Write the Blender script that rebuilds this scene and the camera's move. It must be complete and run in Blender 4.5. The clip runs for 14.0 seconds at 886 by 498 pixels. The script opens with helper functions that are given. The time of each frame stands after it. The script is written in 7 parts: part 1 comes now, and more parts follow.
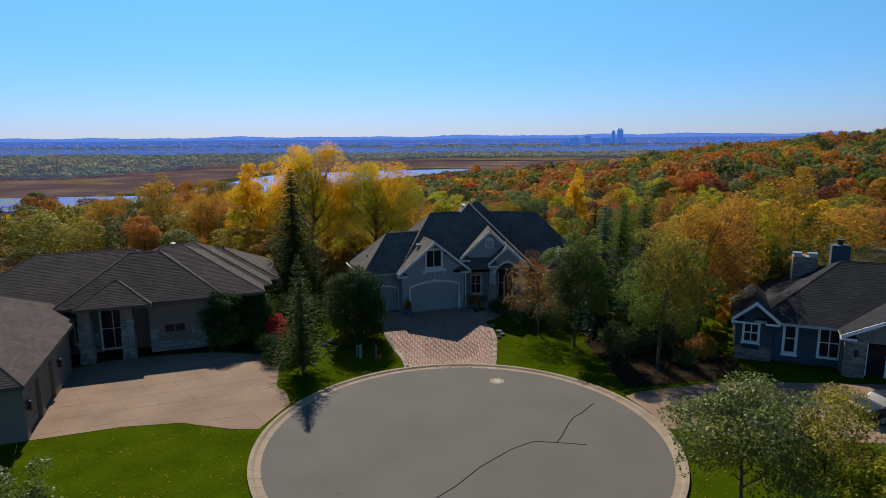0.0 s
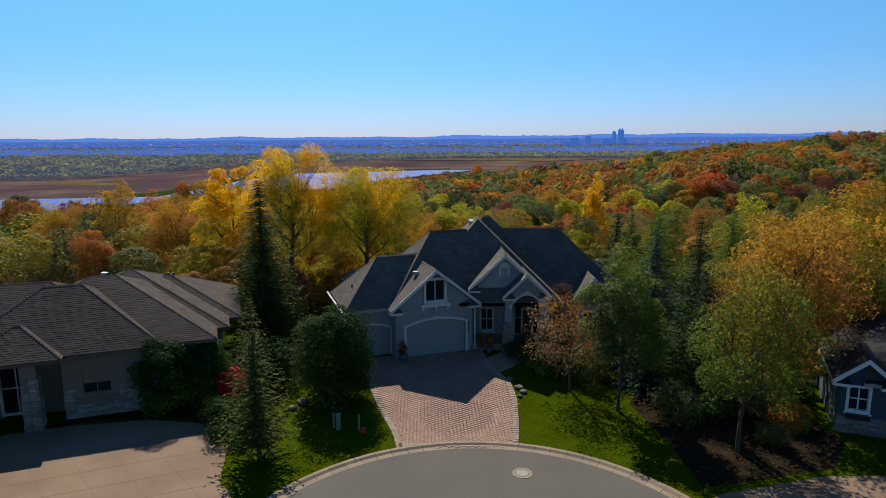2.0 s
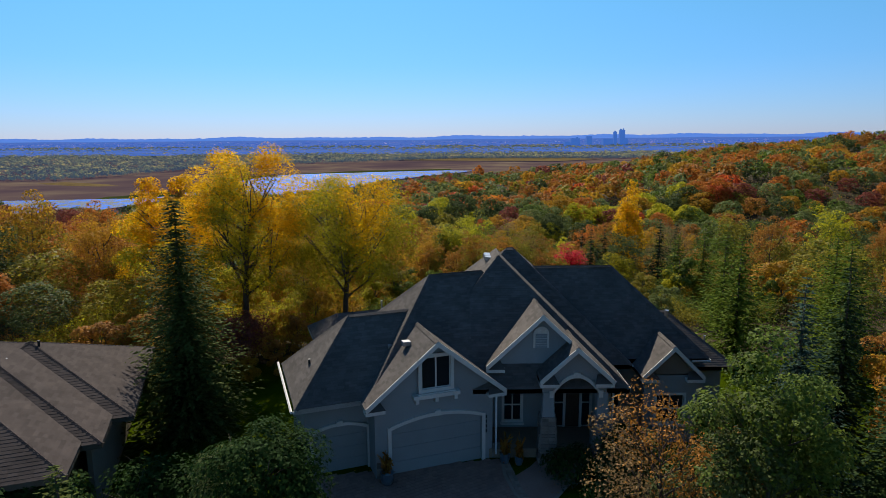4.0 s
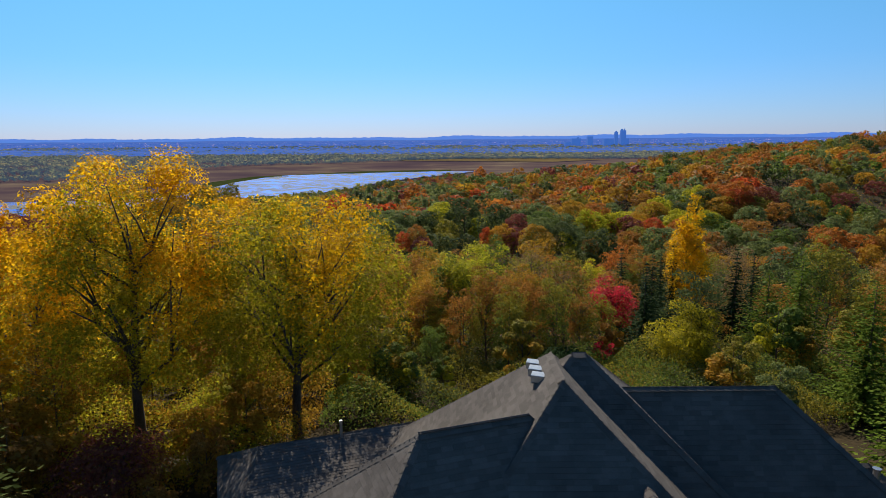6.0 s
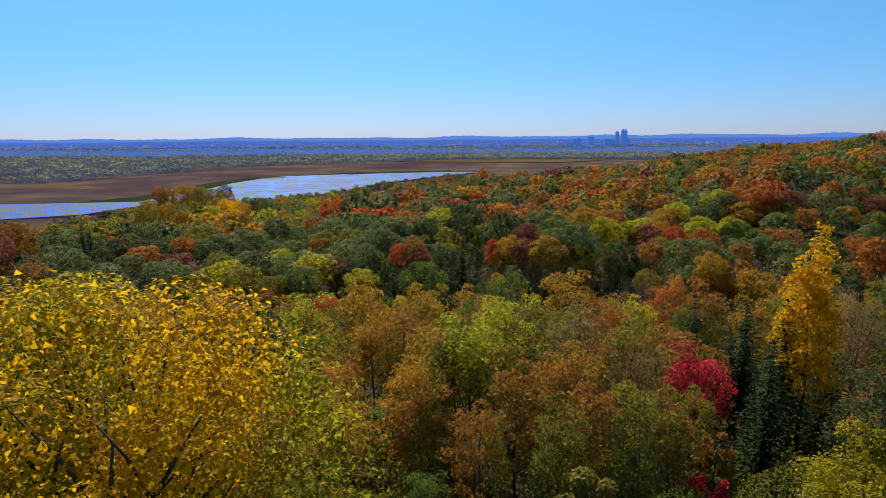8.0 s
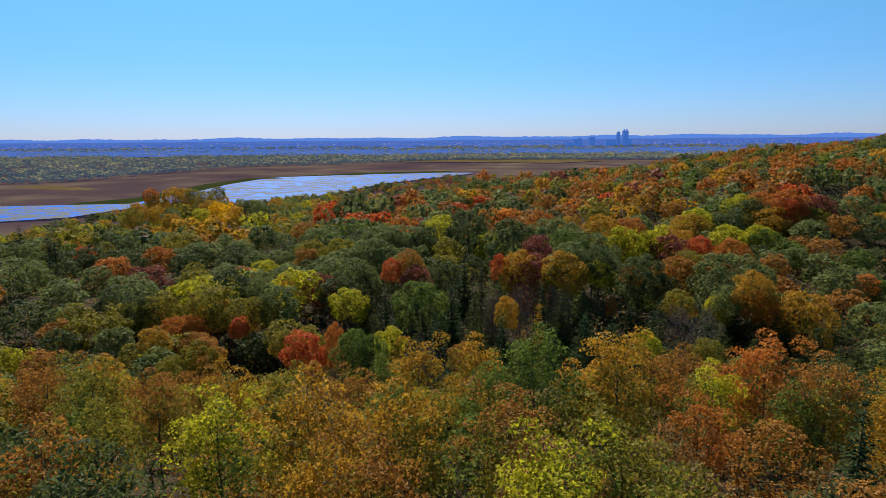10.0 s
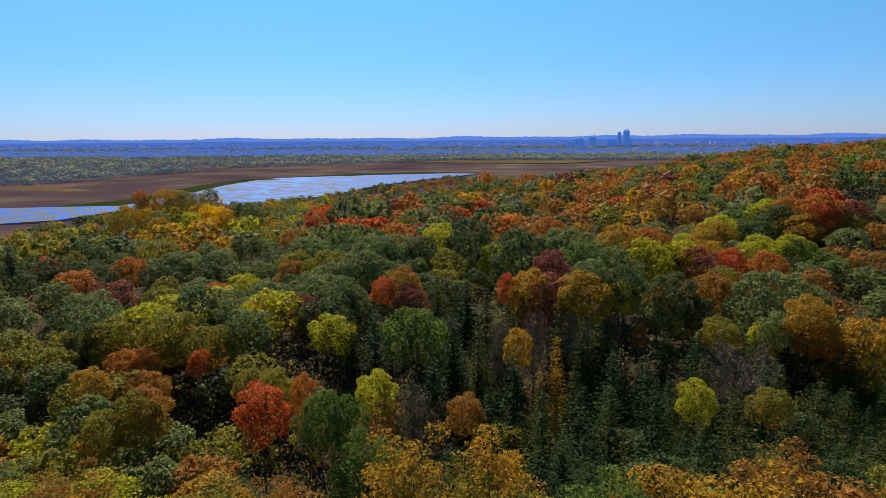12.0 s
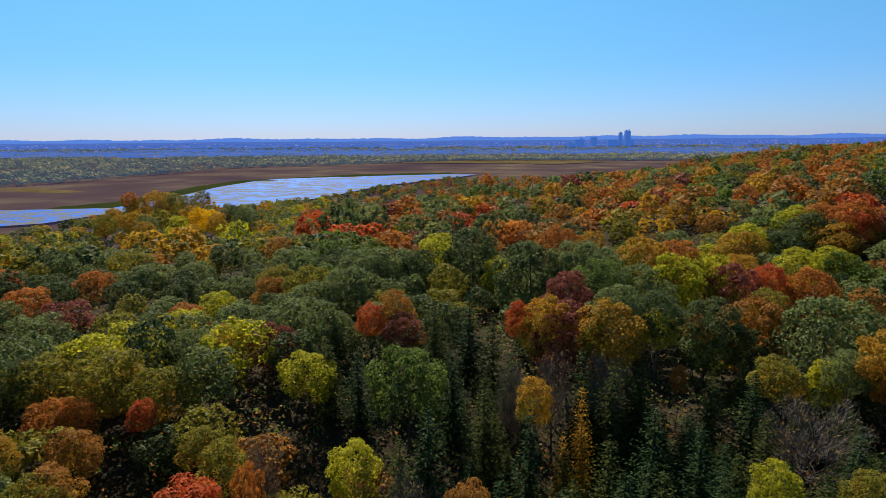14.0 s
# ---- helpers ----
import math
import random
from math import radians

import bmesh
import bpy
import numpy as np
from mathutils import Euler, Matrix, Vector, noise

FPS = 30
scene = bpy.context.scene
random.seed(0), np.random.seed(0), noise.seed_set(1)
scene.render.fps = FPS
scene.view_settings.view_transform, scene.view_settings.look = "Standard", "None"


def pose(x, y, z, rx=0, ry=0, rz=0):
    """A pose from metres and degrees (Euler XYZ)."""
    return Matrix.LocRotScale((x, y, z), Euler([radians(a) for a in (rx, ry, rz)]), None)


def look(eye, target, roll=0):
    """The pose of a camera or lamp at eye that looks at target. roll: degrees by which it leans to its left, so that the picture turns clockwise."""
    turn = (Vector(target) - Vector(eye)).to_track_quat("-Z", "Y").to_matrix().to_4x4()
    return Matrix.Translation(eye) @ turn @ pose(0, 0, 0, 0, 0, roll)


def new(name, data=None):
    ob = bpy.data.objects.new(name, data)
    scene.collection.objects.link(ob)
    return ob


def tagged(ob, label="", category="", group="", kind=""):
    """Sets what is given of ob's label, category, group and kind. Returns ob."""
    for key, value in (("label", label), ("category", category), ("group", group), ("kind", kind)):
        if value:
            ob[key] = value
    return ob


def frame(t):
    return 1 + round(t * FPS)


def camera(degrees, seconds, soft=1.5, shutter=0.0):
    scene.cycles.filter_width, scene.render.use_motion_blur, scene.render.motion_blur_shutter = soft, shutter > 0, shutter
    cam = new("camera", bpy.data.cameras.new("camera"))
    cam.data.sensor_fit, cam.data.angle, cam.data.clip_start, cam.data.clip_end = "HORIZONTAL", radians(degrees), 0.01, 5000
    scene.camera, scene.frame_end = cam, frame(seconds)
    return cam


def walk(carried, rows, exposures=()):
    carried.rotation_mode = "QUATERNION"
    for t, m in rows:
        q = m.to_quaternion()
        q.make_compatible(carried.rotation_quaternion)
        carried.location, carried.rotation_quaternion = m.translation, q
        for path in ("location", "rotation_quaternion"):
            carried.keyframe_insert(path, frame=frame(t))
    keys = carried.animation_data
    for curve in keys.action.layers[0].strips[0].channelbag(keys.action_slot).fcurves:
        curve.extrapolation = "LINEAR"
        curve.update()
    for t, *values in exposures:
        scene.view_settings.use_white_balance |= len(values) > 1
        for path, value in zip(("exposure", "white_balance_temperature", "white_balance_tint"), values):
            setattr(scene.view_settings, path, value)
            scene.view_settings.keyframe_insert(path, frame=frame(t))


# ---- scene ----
cam = camera(71.0, 14.0, soft=0.8)
PATH = [
    (0.0, (0.423, 0.037, 16.487), (0.497, 98.459, -1.210), -0.45),
    (0.5, (0.364, 2.273, 16.542), (0.436, 100.696, -1.145), -0.45),
    (1.0, (0.303, 5.129, 16.562), (0.373, 103.555, -1.115), -0.45),
    (1.5, (0.242, 8.459, 16.559), (0.310, 106.886, -1.109), -0.45),
    (2.0, (0.182, 12.143, 16.541), (0.247, 110.571, -1.117), -0.45),
    (2.5, (0.124, 16.093, 16.517), (0.187, 114.523, -1.132), -0.45),
    (3.0, (0.068, 20.247, 16.492), (0.128, 118.679, -1.147), -0.45),
    (3.5, (0.015, 24.564, 16.470), (0.074, 122.998, -1.160), -0.45),
    (4.0, (-0.033, 29.020, 16.453), (0.023, 127.455, -1.167), -0.45),
    (4.5, (-0.076, 33.598, 16.443), (-0.022, 132.036, -1.167), -0.45),
    (5.0, (-0.114, 38.289, 16.441), (-0.062, 136.728, -1.160), -0.45),
    (5.5, (-0.145, 43.083, 16.446), (-0.095, 141.524, -1.146), -0.45),
    (6.0, (-0.170, 47.967, 16.456), (-0.122, 146.410, -1.126), -0.45),
    (6.5, (-0.187, 52.925, 16.470), (-0.142, 151.369, -1.103), -0.45),
    (7.0, (-0.197, 57.936, 16.486), (-0.153, 156.381, -1.077), -0.45),
    (7.5, (-0.198, 62.975, 16.502), (-0.157, 161.422, -1.051), -0.45),
    (8.0, (-0.192, 68.016, 16.516), (-0.153, 166.465, -1.028), -0.45),
    (8.5, (-0.177, 73.038, 16.526), (-0.141, 171.489, -1.008), -0.45),
    (9.0, (-0.154, 78.022, 16.531), (-0.120, 176.474, -0.994), -0.45),
    (9.5, (-0.123, 82.959, 16.529), (-0.090, 181.413, -0.986), -0.45),
    (10.0, (-0.083, 87.852, 16.521), (-0.053, 186.307, -0.985), -0.45),
    (10.5, (-0.035, 92.715, 16.508), (-0.007, 191.173, -0.988), -0.45),
    (11.0, (0.021, 97.575, 16.492), (0.047, 196.035, -0.995), -0.45),
    (11.5, (0.085, 102.461, 16.476), (0.109, 200.922, -1.001), -0.45),
    (12.0, (0.157, 107.397, 16.466), (0.178, 205.859, -1.002), -0.45),
    (12.5, (0.235, 112.384, 16.467), (0.254, 210.849, -0.991), -0.45),
    (13.0, (0.320, 117.378, 16.490), (0.337, 215.844, -0.959), -0.45),
    (13.5, (0.412, 122.254, 16.544), (0.426, 220.721, -0.895), -0.45),
    (14.0, (0.508, 126.760, 16.642), (0.521, 225.230, -0.788), -0.45),
]
walk(cam, [(t, look(eye, target, roll)) for t, eye, target, roll in PATH], exposures=((0.0, 0.50),))

# ---- light ----
SUN_EL, SUN_AZ = 42.5, -14.0   # degrees; azimuth from +y towards +x
world = bpy.data.worlds.new("sky")
scene.world = world
world.use_nodes = True
wn = world.node_tree.nodes
wl = world.node_tree.links
sky = wn.new("ShaderNodeTexSky")
sky.sky_type = 'NISHITA'
sky.sun_disc = False
sky.sun_elevation = radians(SUN_EL)
sky.sun_rotation = radians(SUN_AZ)
sky.altitude = 300
sky.air_density, sky.dust_density, sky.ozone_density = 1.0, 0.15, 4.0
tint = wn.new("ShaderNodeMix")
tint.data_type, tint.blend_type = 'RGBA', 'MULTIPLY'
tint.inputs[0].default_value = 1.0
wl.new(sky.outputs["Color"], tint.inputs[6])
# haze low over the horizon, clearer and bluer air above
up = wn.new("ShaderNodeSeparateXYZ")
wl.new(wn.new("ShaderNodeTexCoord").outputs["Generated"], up.inputs[0])
haze = wn.new("ShaderNodeValToRGB")
while len(haze.color_ramp.elements) < 4:
    haze.color_ramp.elements.new(0.5)
for el, (p, c) in zip(haze.color_ramp.elements, [(0.0, (0.41, 0.49, 0.84)), (0.11, (0.365, 0.63, 0.88)), (0.217, (0.42, 0.79, 0.89)), (1.0, (0.42, 0.72, 0.90))]):
    el.position, el.color = p, (*c, 1)
wl.new(up.outputs["Z"], haze.inputs["Fac"])
wl.new(haze.outputs["Color"], tint.inputs[7])
wl.new(tint.outputs[2], wn["Background"].inputs["Color"])
wn["Background"].inputs["Strength"].default_value = 0.094
sun_data = bpy.data.lights.new("sun", 'SUN')
sun_data.energy, sun_data.angle, sun_data.color = 5.0, radians(0.55), (1.0, 0.93, 0.80)
sun = new("sun", sun_data)
_e, _a = radians(SUN_EL), radians(SUN_AZ)
SUN_DIR = Vector((math.cos(_e) * math.sin(_a), math.cos(_e) * math.cos(_a), math.sin(_e)))
sun.matrix_world = look(SUN_DIR * 400, (0, 0, 0))


# ---- materials ----
def ramp(nt, fac, stops):
    r = nt.nodes.new("ShaderNodeValToRGB")
    while len(r.color_ramp.elements) < len(stops):
        r.color_ramp.elements.new(0.5)
    for el, (p, c) in zip(r.color_ramp.elements, stops):
        el.position, el.color = p, (*c, 1)
    nt.links.new(fac, r.inputs["Fac"])
    return r.outputs["Color"]


def mixc(nt, fac, a, b, mode='MIX'):
    m = nt.nodes.new("ShaderNodeMix")
    m.data_type, m.blend_type = 'RGBA', mode
    for sock, val in ((m.inputs[0], fac), (m.inputs[6], a), (m.inputs[7], b)):
        if isinstance(val, (int, float)):
            sock.default_value = val
        elif isinstance(val, tuple):
            sock.default_value = (*val, 1)
        else:
            nt.links.new(val, sock)
    return m.outputs[2]


def noise_fac(nt, scale, detail=4, coords="Object", rough=0.55, stretch=None):
    tc = nt.nodes.new("ShaderNodeTexCoord")
    out = tc.outputs[coords]
    if stretch:
        mp = nt.nodes.new("ShaderNodeMapping")
        mp.inputs["Scale"].default_value = stretch
        nt.links.new(out, mp.inputs["Vector"])
        out = mp.outputs["Vector"]
    n = nt.nodes.new("ShaderNodeTexNoise")
    n.inputs["Scale"].default_value, n.inputs["Detail"].default_value = scale, detail
    n.inputs["Roughness"].default_value = rough
    nt.links.new(out, n.inputs["Vector"])
    return n.outputs["Fac"]


def bump(nt, bsdf, fac, strength, dist=0.02):
    b = nt.nodes.new("ShaderNodeBump")
    b.inputs["Strength"].default_value, b.inputs["Distance"].default_value = strength, dist
    nt.links.new(fac, b.inputs["Height"])
    nt.links.new(b.outputs["Normal"], bsdf.inputs["Normal"])


def surface(name, dark, light, scale=3.0, fine=40.0, rough=0.8, metal=0.0, island=0.0, obj=0.0, bumps=0.3, dist=0.01, spec=0.3, stretch=None):
    """A matt or glossy surface with variation at two scales, and from piece to piece."""
    mat = bpy.data.materials.new(name)
    mat.use_nodes = True
    nt = mat.node_tree
    bs = nt.nodes["Principled BSDF"]
    big = noise_fac(nt, scale, 5, stretch=stretch)
    col = ramp(nt, big, [(0.3, dark), (0.7, light)])
    small = noise_fac(nt, fine, 3, stretch=stretch)
    col = mixc(nt, 0.35, col, ramp(nt, small, [(0.3, tuple(c * 0.6 for c in dark)), (0.7, tuple(min(c * 1.2, 1) for c in light))]))
    if island or obj:
        if island:
            g = nt.nodes.new("ShaderNodeNewGeometry").outputs["Random Per Island"]
        else:
            g = nt.nodes.new("ShaderNodeObjectInfo").outputs["Random"]
        k = island or obj
        col = mixc(nt, 1.0, col, ramp(nt, g, [(0.0, (1 - k,) * 3), (1.0, (1.0, 1.0, 1.0))]), 'MULTIPLY')
    nt.links.new(col, bs.inputs["Base Color"])
    bs.inputs["Roughness"].default_value, bs.inputs["Metallic"].default_value = rough, metal
    bs.inputs["Specular IOR Level"].default_value = spec
    if bumps:
        bump(nt, bs, small, bumps, dist)
    return mat


def leaf(name, dark, light, glow=0.45, rough=0.65, spec=0.10):
    """Foliage: colour varies from leaf to leaf, and light shines through it."""
    mat = bpy.data.materials.new(name)
    mat.use_nodes = True
    nt = mat.node_tree
    bs = nt.nodes["Principled BSDF"]
    g = nt.nodes.new("ShaderNodeNewGeometry").outputs["Random Per Island"]
    mid = tuple((a + b) / 2 for a, b in zip(dark, light))
    col = ramp(nt, g, [(0.0, dark), (0.5, mid), (1.0, light)])
    oi = nt.nodes.new("ShaderNodeObjectInfo").outputs["Random"]
    col = mixc(nt, 1.0, col, ramp(nt, oi, [(0.0, (0.85, 0.88, 0.86)), (1.0, (1.0, 1.0, 1.0))]), 'MULTIPLY')
    n = noise_fac(nt, 0.35, 2)
    col = mixc(nt, 1.0, col, ramp(nt, n, [(0.35, (0.80, 0.82, 0.78)), (0.65, (1.0, 1.0, 1.0))]), 'MULTIPLY')
    fine = noise_fac(nt, 2.2, 4, rough=0.7)
    col = mixc(nt, 1.0, col, ramp(nt, fine, [(0.36, (0.74, 0.76, 0.72)), (0.58, (1.0, 1.0, 1.0))]), 'MULTIPLY')
    nt.links.new(col, bs.inputs["Base Color"])
    bs.inputs["Roughness"].default_value = rough
    bs.inputs["Specular IOR Level"].default_value = spec
    tr = nt.nodes.new("ShaderNodeBsdfTranslucent")
    nt.links.new(col, tr.inputs["Color"])
    mx = nt.nodes.new("ShaderNodeMixShader")
    mx.inputs[0].default_value = glow
    nt.links.new(bs.outputs[0], mx.inputs[1])
    nt.links.new(tr.outputs[0], mx.inputs[2])
    nt.links.new(mx.outputs[0], nt.nodes["Material Output"].inputs["Surface"])
    return mat


LEAF = {
    "olive": leaf("leaf_olive_yellow", (0.18, 0.148, 0.018), (0.41, 0.33, 0.036), 0.43),
    "green": leaf("leaf_green", (0.09, 0.13, 0.020), (0.22, 0.275, 0.045), 0.45),
    "dark": leaf("leaf_dark_green", (0.062, 0.080, 0.024), (0.15, 0.175, 0.054), 0.42),
    "sage": leaf("leaf_grey_green", (0.13, 0.152, 0.042), (0.29, 0.315, 0.10), 0.42),
    "lime": leaf("leaf_yellow_green", (0.36, 0.34, 0.018), (0.66, 0.56, 0.032), 0.58),
    "yellow": leaf("leaf_yellow", (0.76, 0.38, 0.006), (0.99, 0.58, 0.013), 0.70),
    "gold": leaf("leaf_gold", (0.40, 0.19, 0.016), (0.68, 0.37, 0.034), 0.46),
    "orange": leaf("leaf_orange", (0.42, 0.125, 0.022), (0.72, 0.255, 0.040), 0.42),
    "rust": leaf("leaf_rust_brown", (0.31, 0.125, 0.022), (0.57, 0.25, 0.046), 0.42),
    "red": leaf("leaf_red", (0.50, 0.075, 0.022), (0.80, 0.17, 0.04), 0.42),
    "wine": leaf("leaf_wine", (0.20, 0.055, 0.04), (0.37, 0.10, 0.065), 0.4),
    "crimson": leaf("leaf_crimson", (0.58, 0.02, 0.045), (0.90, 0.065, 0.10), 0.65),
    "twig": leaf("leaf_bare_brown", (0.20, 0.12, 0.05), (0.38, 0.23, 0.09), 0.38),
    "spruce": leaf("needle_spruce", (0.020, 0.040, 0.014), (0.055, 0.085, 0.028), 0.15, spec=0.02),
    "cedar": leaf("needle_cedar", (0.046, 0.056, 0.013), (0.105, 0.118, 0.030), 0.28, spec=0.02),
    "blue": leaf("needle_blue_spruce", (0.03, 0.055, 0.042), (0.07, 0.11, 0.08), 0.15, spec=0.02),
    "pine": leaf("needle_pine", (0.08, 0.12, 0.014), (0.17, 0.22, 0.025), 0.32, spec=0.02),
    "arbor": leaf("leaf_arborvitae", (0.018, 0.042, 0.010), (0.042, 0.078, 0.018), 0.25, spec=0.02),
    "gloss": leaf("leaf_glossy_green", (0.085, 0.11, 0.022), (0.24, 0.265, 0.066), 0.40, 0.5, 0.2),
    "citron": leaf("leaf_cottonwood_green", (0.33, 0.29, 0.013), (0.63, 0.50, 0.024), 0.64),
    "fir": leaf("needle_fir", (0.060, 0.076, 0.020), (0.150, 0.168, 0.042), 0.28, spec=0.02),
}
TWIG = surface("bare_twigs", (0.13, 0.10, 0.085), (0.22, 0.18, 0.15), 2.0, 25, 0.9, island=0.3, bumps=0)
BARK = surface("bark", (0.04, 0.03, 0.023), (0.11, 0.083, 0.062), 2.0, 25, 0.95, bumps=0.8, dist=0.03, stretch=(1, 1, 0.25))


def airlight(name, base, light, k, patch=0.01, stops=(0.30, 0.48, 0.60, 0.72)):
    """Things kilometres off: their own colour, with the haze before them painted in as emission."""
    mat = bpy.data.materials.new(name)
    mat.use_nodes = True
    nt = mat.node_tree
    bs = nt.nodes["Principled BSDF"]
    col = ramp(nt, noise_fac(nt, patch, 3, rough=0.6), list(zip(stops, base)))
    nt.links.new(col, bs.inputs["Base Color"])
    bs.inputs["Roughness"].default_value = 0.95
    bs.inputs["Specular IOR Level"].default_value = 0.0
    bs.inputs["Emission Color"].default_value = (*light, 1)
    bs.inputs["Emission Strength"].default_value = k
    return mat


# ---- mesh helpers ----
def mesh_of(name, verts, faces, mats, index=None, smooth=False):
    me = bpy.data.meshes.new(name)
    me.from_pydata(verts, [], faces)
    for m in (mats if isinstance(mats, (list, tuple)) else [mats]):
        me.materials.append(m)
    if index is not None:
        me.polygons.foreach_set("material_index", np.asarray(index, np.int32))
    if smooth:
        me.polygons.foreach_set("use_smooth", np.ones(len(me.polygons), bool))
    me.update()
    return me


def quad_mesh(name, verts, mats, index=None, k=4):
    """A mesh of loose faces, k rows of verts each."""
    n = len(verts) // k
    me = bpy.data.meshes.new(name)
    me.vertices.add(k * n)
    me.vertices.foreach_set("co", np.asarray(verts, np.float32).ravel())
    me.loops.add(k * n)
    me.loops.foreach_set("vertex_index", np.arange(k * n, dtype=np.int32))
    me.polygons.add(n)
    me.polygons.foreach_set("loop_start", np.arange(0, k * n, k, dtype=np.int32))
    for m in (mats if isinstance(mats, (list, tuple)) else [mats]):
        me.materials.append(m)
    if index is not None:
        me.polygons.foreach_set("material_index", np.asarray(index, np.int32))
    me.update(calc_edges=True)
    return me


TURN = None


def link(name, me, parent=None, label=""):
    """Links a mesh under its parent; TURN, while it is set, turns parts of a wing that stands askew to its house."""
    ob = new(name, me)
    ob.parent = parent
    if TURN is not None and parent is not None and parent.parent is None:
        ob.matrix_basis = TURN
    return tagged(ob, label)


def thing(name, m, label, category, group="", kind=""):
    ob = new(name)
    ob.matrix_basis = m
    return tagged(ob, label, category, group, kind)


class Build:
    """Collects boxes, prisms and polygons into one mesh."""

    def __init__(self):
        self.v, self.f = [], []

    def poly(self, pts):
        n = len(self.v)
        self.v += [tuple(p) for p in pts]
        self.f.append(tuple(range(n, n + len(pts))))
        return self

    def box(self, x0, y0, z0, x1, y1, z1):
        n = len(self.v)
        self.v += [(x, y, z) for z in (z0, z1) for y in (y0, y1) for x in (x0, x1)]
        self.f += [tuple(n + i for i in q) for q in ((0, 2, 3, 1), (4, 5, 7, 6), (0, 1, 5, 4), (2, 6, 7, 3), (0, 4, 6, 2), (1, 3, 7, 5))]
        return self

    def prism(self, pts, depth):
        """A polygon pushed by the vector depth."""
        n, k = len(self.v), len(pts)
        d = Vector(depth)
        self.v += [tuple(Vector(p)) for p in pts] + [tuple(Vector(p) + d) for p in pts]
        self.f += [tuple(range(n, n + k))[::-1], tuple(range(n + k, n + 2 * k))]
        self.f += [(n + i, n + (i + 1) % k, n + k + (i + 1) % k, n + k + i) for i in range(k)]
        return self

    def tube(self, pts, radii, sides=8):
        n0 = len(self.v)
        pts = [Vector(p) for p in pts]
        for i, p in enumerate(pts):
            d = (pts[min(i + 1, len(pts) - 1)] - pts[max(i - 1, 0)]).normalized()
            a = d.orthogonal().normalized()
            b = d.cross(a)
            for k in range(sides):
                t = 2 * math.pi * k / sides
                self.v.append(tuple(p + (a * math.cos(t) + b * math.sin(t)) * radii[i]))
        for i in range(len(pts) - 1):
            for k in range(sides):
                a0, b0 = n0 + i * sides + k, n0 + i * sides + (k + 1) % sides
                self.f.append((a0, b0, b0 + sides, a0 + sides))
        self.f.append(tuple(range(n0, n0 + sides))[::-1])
        e = n0 + (len(pts) - 1) * sides
        self.f.append(tuple(range(e, e + sides)))
        return self

    def mesh(self, name, mat, bevel=0.0, smooth=False):
        me = mesh_of(name, self.v, self.f, mat, smooth=smooth)
        bm = bmesh.new()
        bm.from_mesh(me)
        bmesh.ops.recalc_face_normals(bm, faces=bm.faces)
        if bevel:
            bmesh.ops.bevel(bm, geom=list(bm.edges), offset=bevel, segments=1, affect='EDGES', clamp_overlap=True)
        bm.to_mesh(me)
        bm.free()
        return me


def part(name, build, material, parent, label="", bevel=0.0, smooth=False):
    return link(name, build.mesh(name, material, bevel, smooth), parent, label)


def sm(a, b, x):
    t = np.clip((np.asarray(x, float) - a) / (b - a), 0, 1)
    return t * t * (3 - 2 * t)


# ---- the lie of the land ----
FLOOR = -57.0


def height(x, y):
    """Ground height: a level top with the street, a wooded ravine behind it, a spur that rises to the east, the river flats."""
    x, y = np.asarray(x, float), np.asarray(y, float)
    crest = np.where(x > 0, -24 + 0.098 * x * sm(250, 390, y), -24 + 0.22 * sm(250, 520, y) * x)
    crest = np.minimum(crest, 11 + 0.01 * x) - 0.055 * np.maximum(y - 480, 0)
    edge = 515 + 0.75 * np.maximum(x, 0) + 0.2 * np.minimum(x, 0)
    far = crest - (0.10 + 0.14 * sm(0, 90, x)) * np.maximum(y - edge, 0)
    far = far - 8 * np.exp(-((y - 180) / 30.0) ** 2) * (1 - 0.6 * sm(60, 160, x))
    far = far + 2.5 * np.sin(x * 0.021 + y * 0.013) * sm(150, 260, y) + 1.2 * np.sin(x * 0.06 - y * 0.045 + 1)
    far = far - 7 * np.exp(-((x + 85) / 42.0) ** 2 - ((y - 275) / 45.0) ** 2) - 4 * np.exp(-((x - 105) / 35.0) ** 2 - ((y - 400) / 45.0) ** 2)
    drop = sm(72, 203, y + 0.05 * np.minimum(x + 10, 0) - 0.08 * np.maximum(x - 20, 0))
    h = drop * far
    left = sm(120, 420, -x) * sm(150, 560, y)
    h = h * (1 - left) + left * FLOOR
    h = FLOOR + np.logaddexp(0, (h - FLOOR) / 3.0) * 3.0
    yard = -0.55 * (1 - sm(46, 58, y) * sm(13, 8, np.abs(x)))
    hills = 48 * sm(2700, 4000, y) + (22 + 6 * sm(-600, 1400, x) + 3 * np.sin(x * 0.004 + 1.0) + 3 * np.sin(x * 0.0113)) * sm(4000, 4750, y)
    return h + yard * sm(80, 70, y) + hills


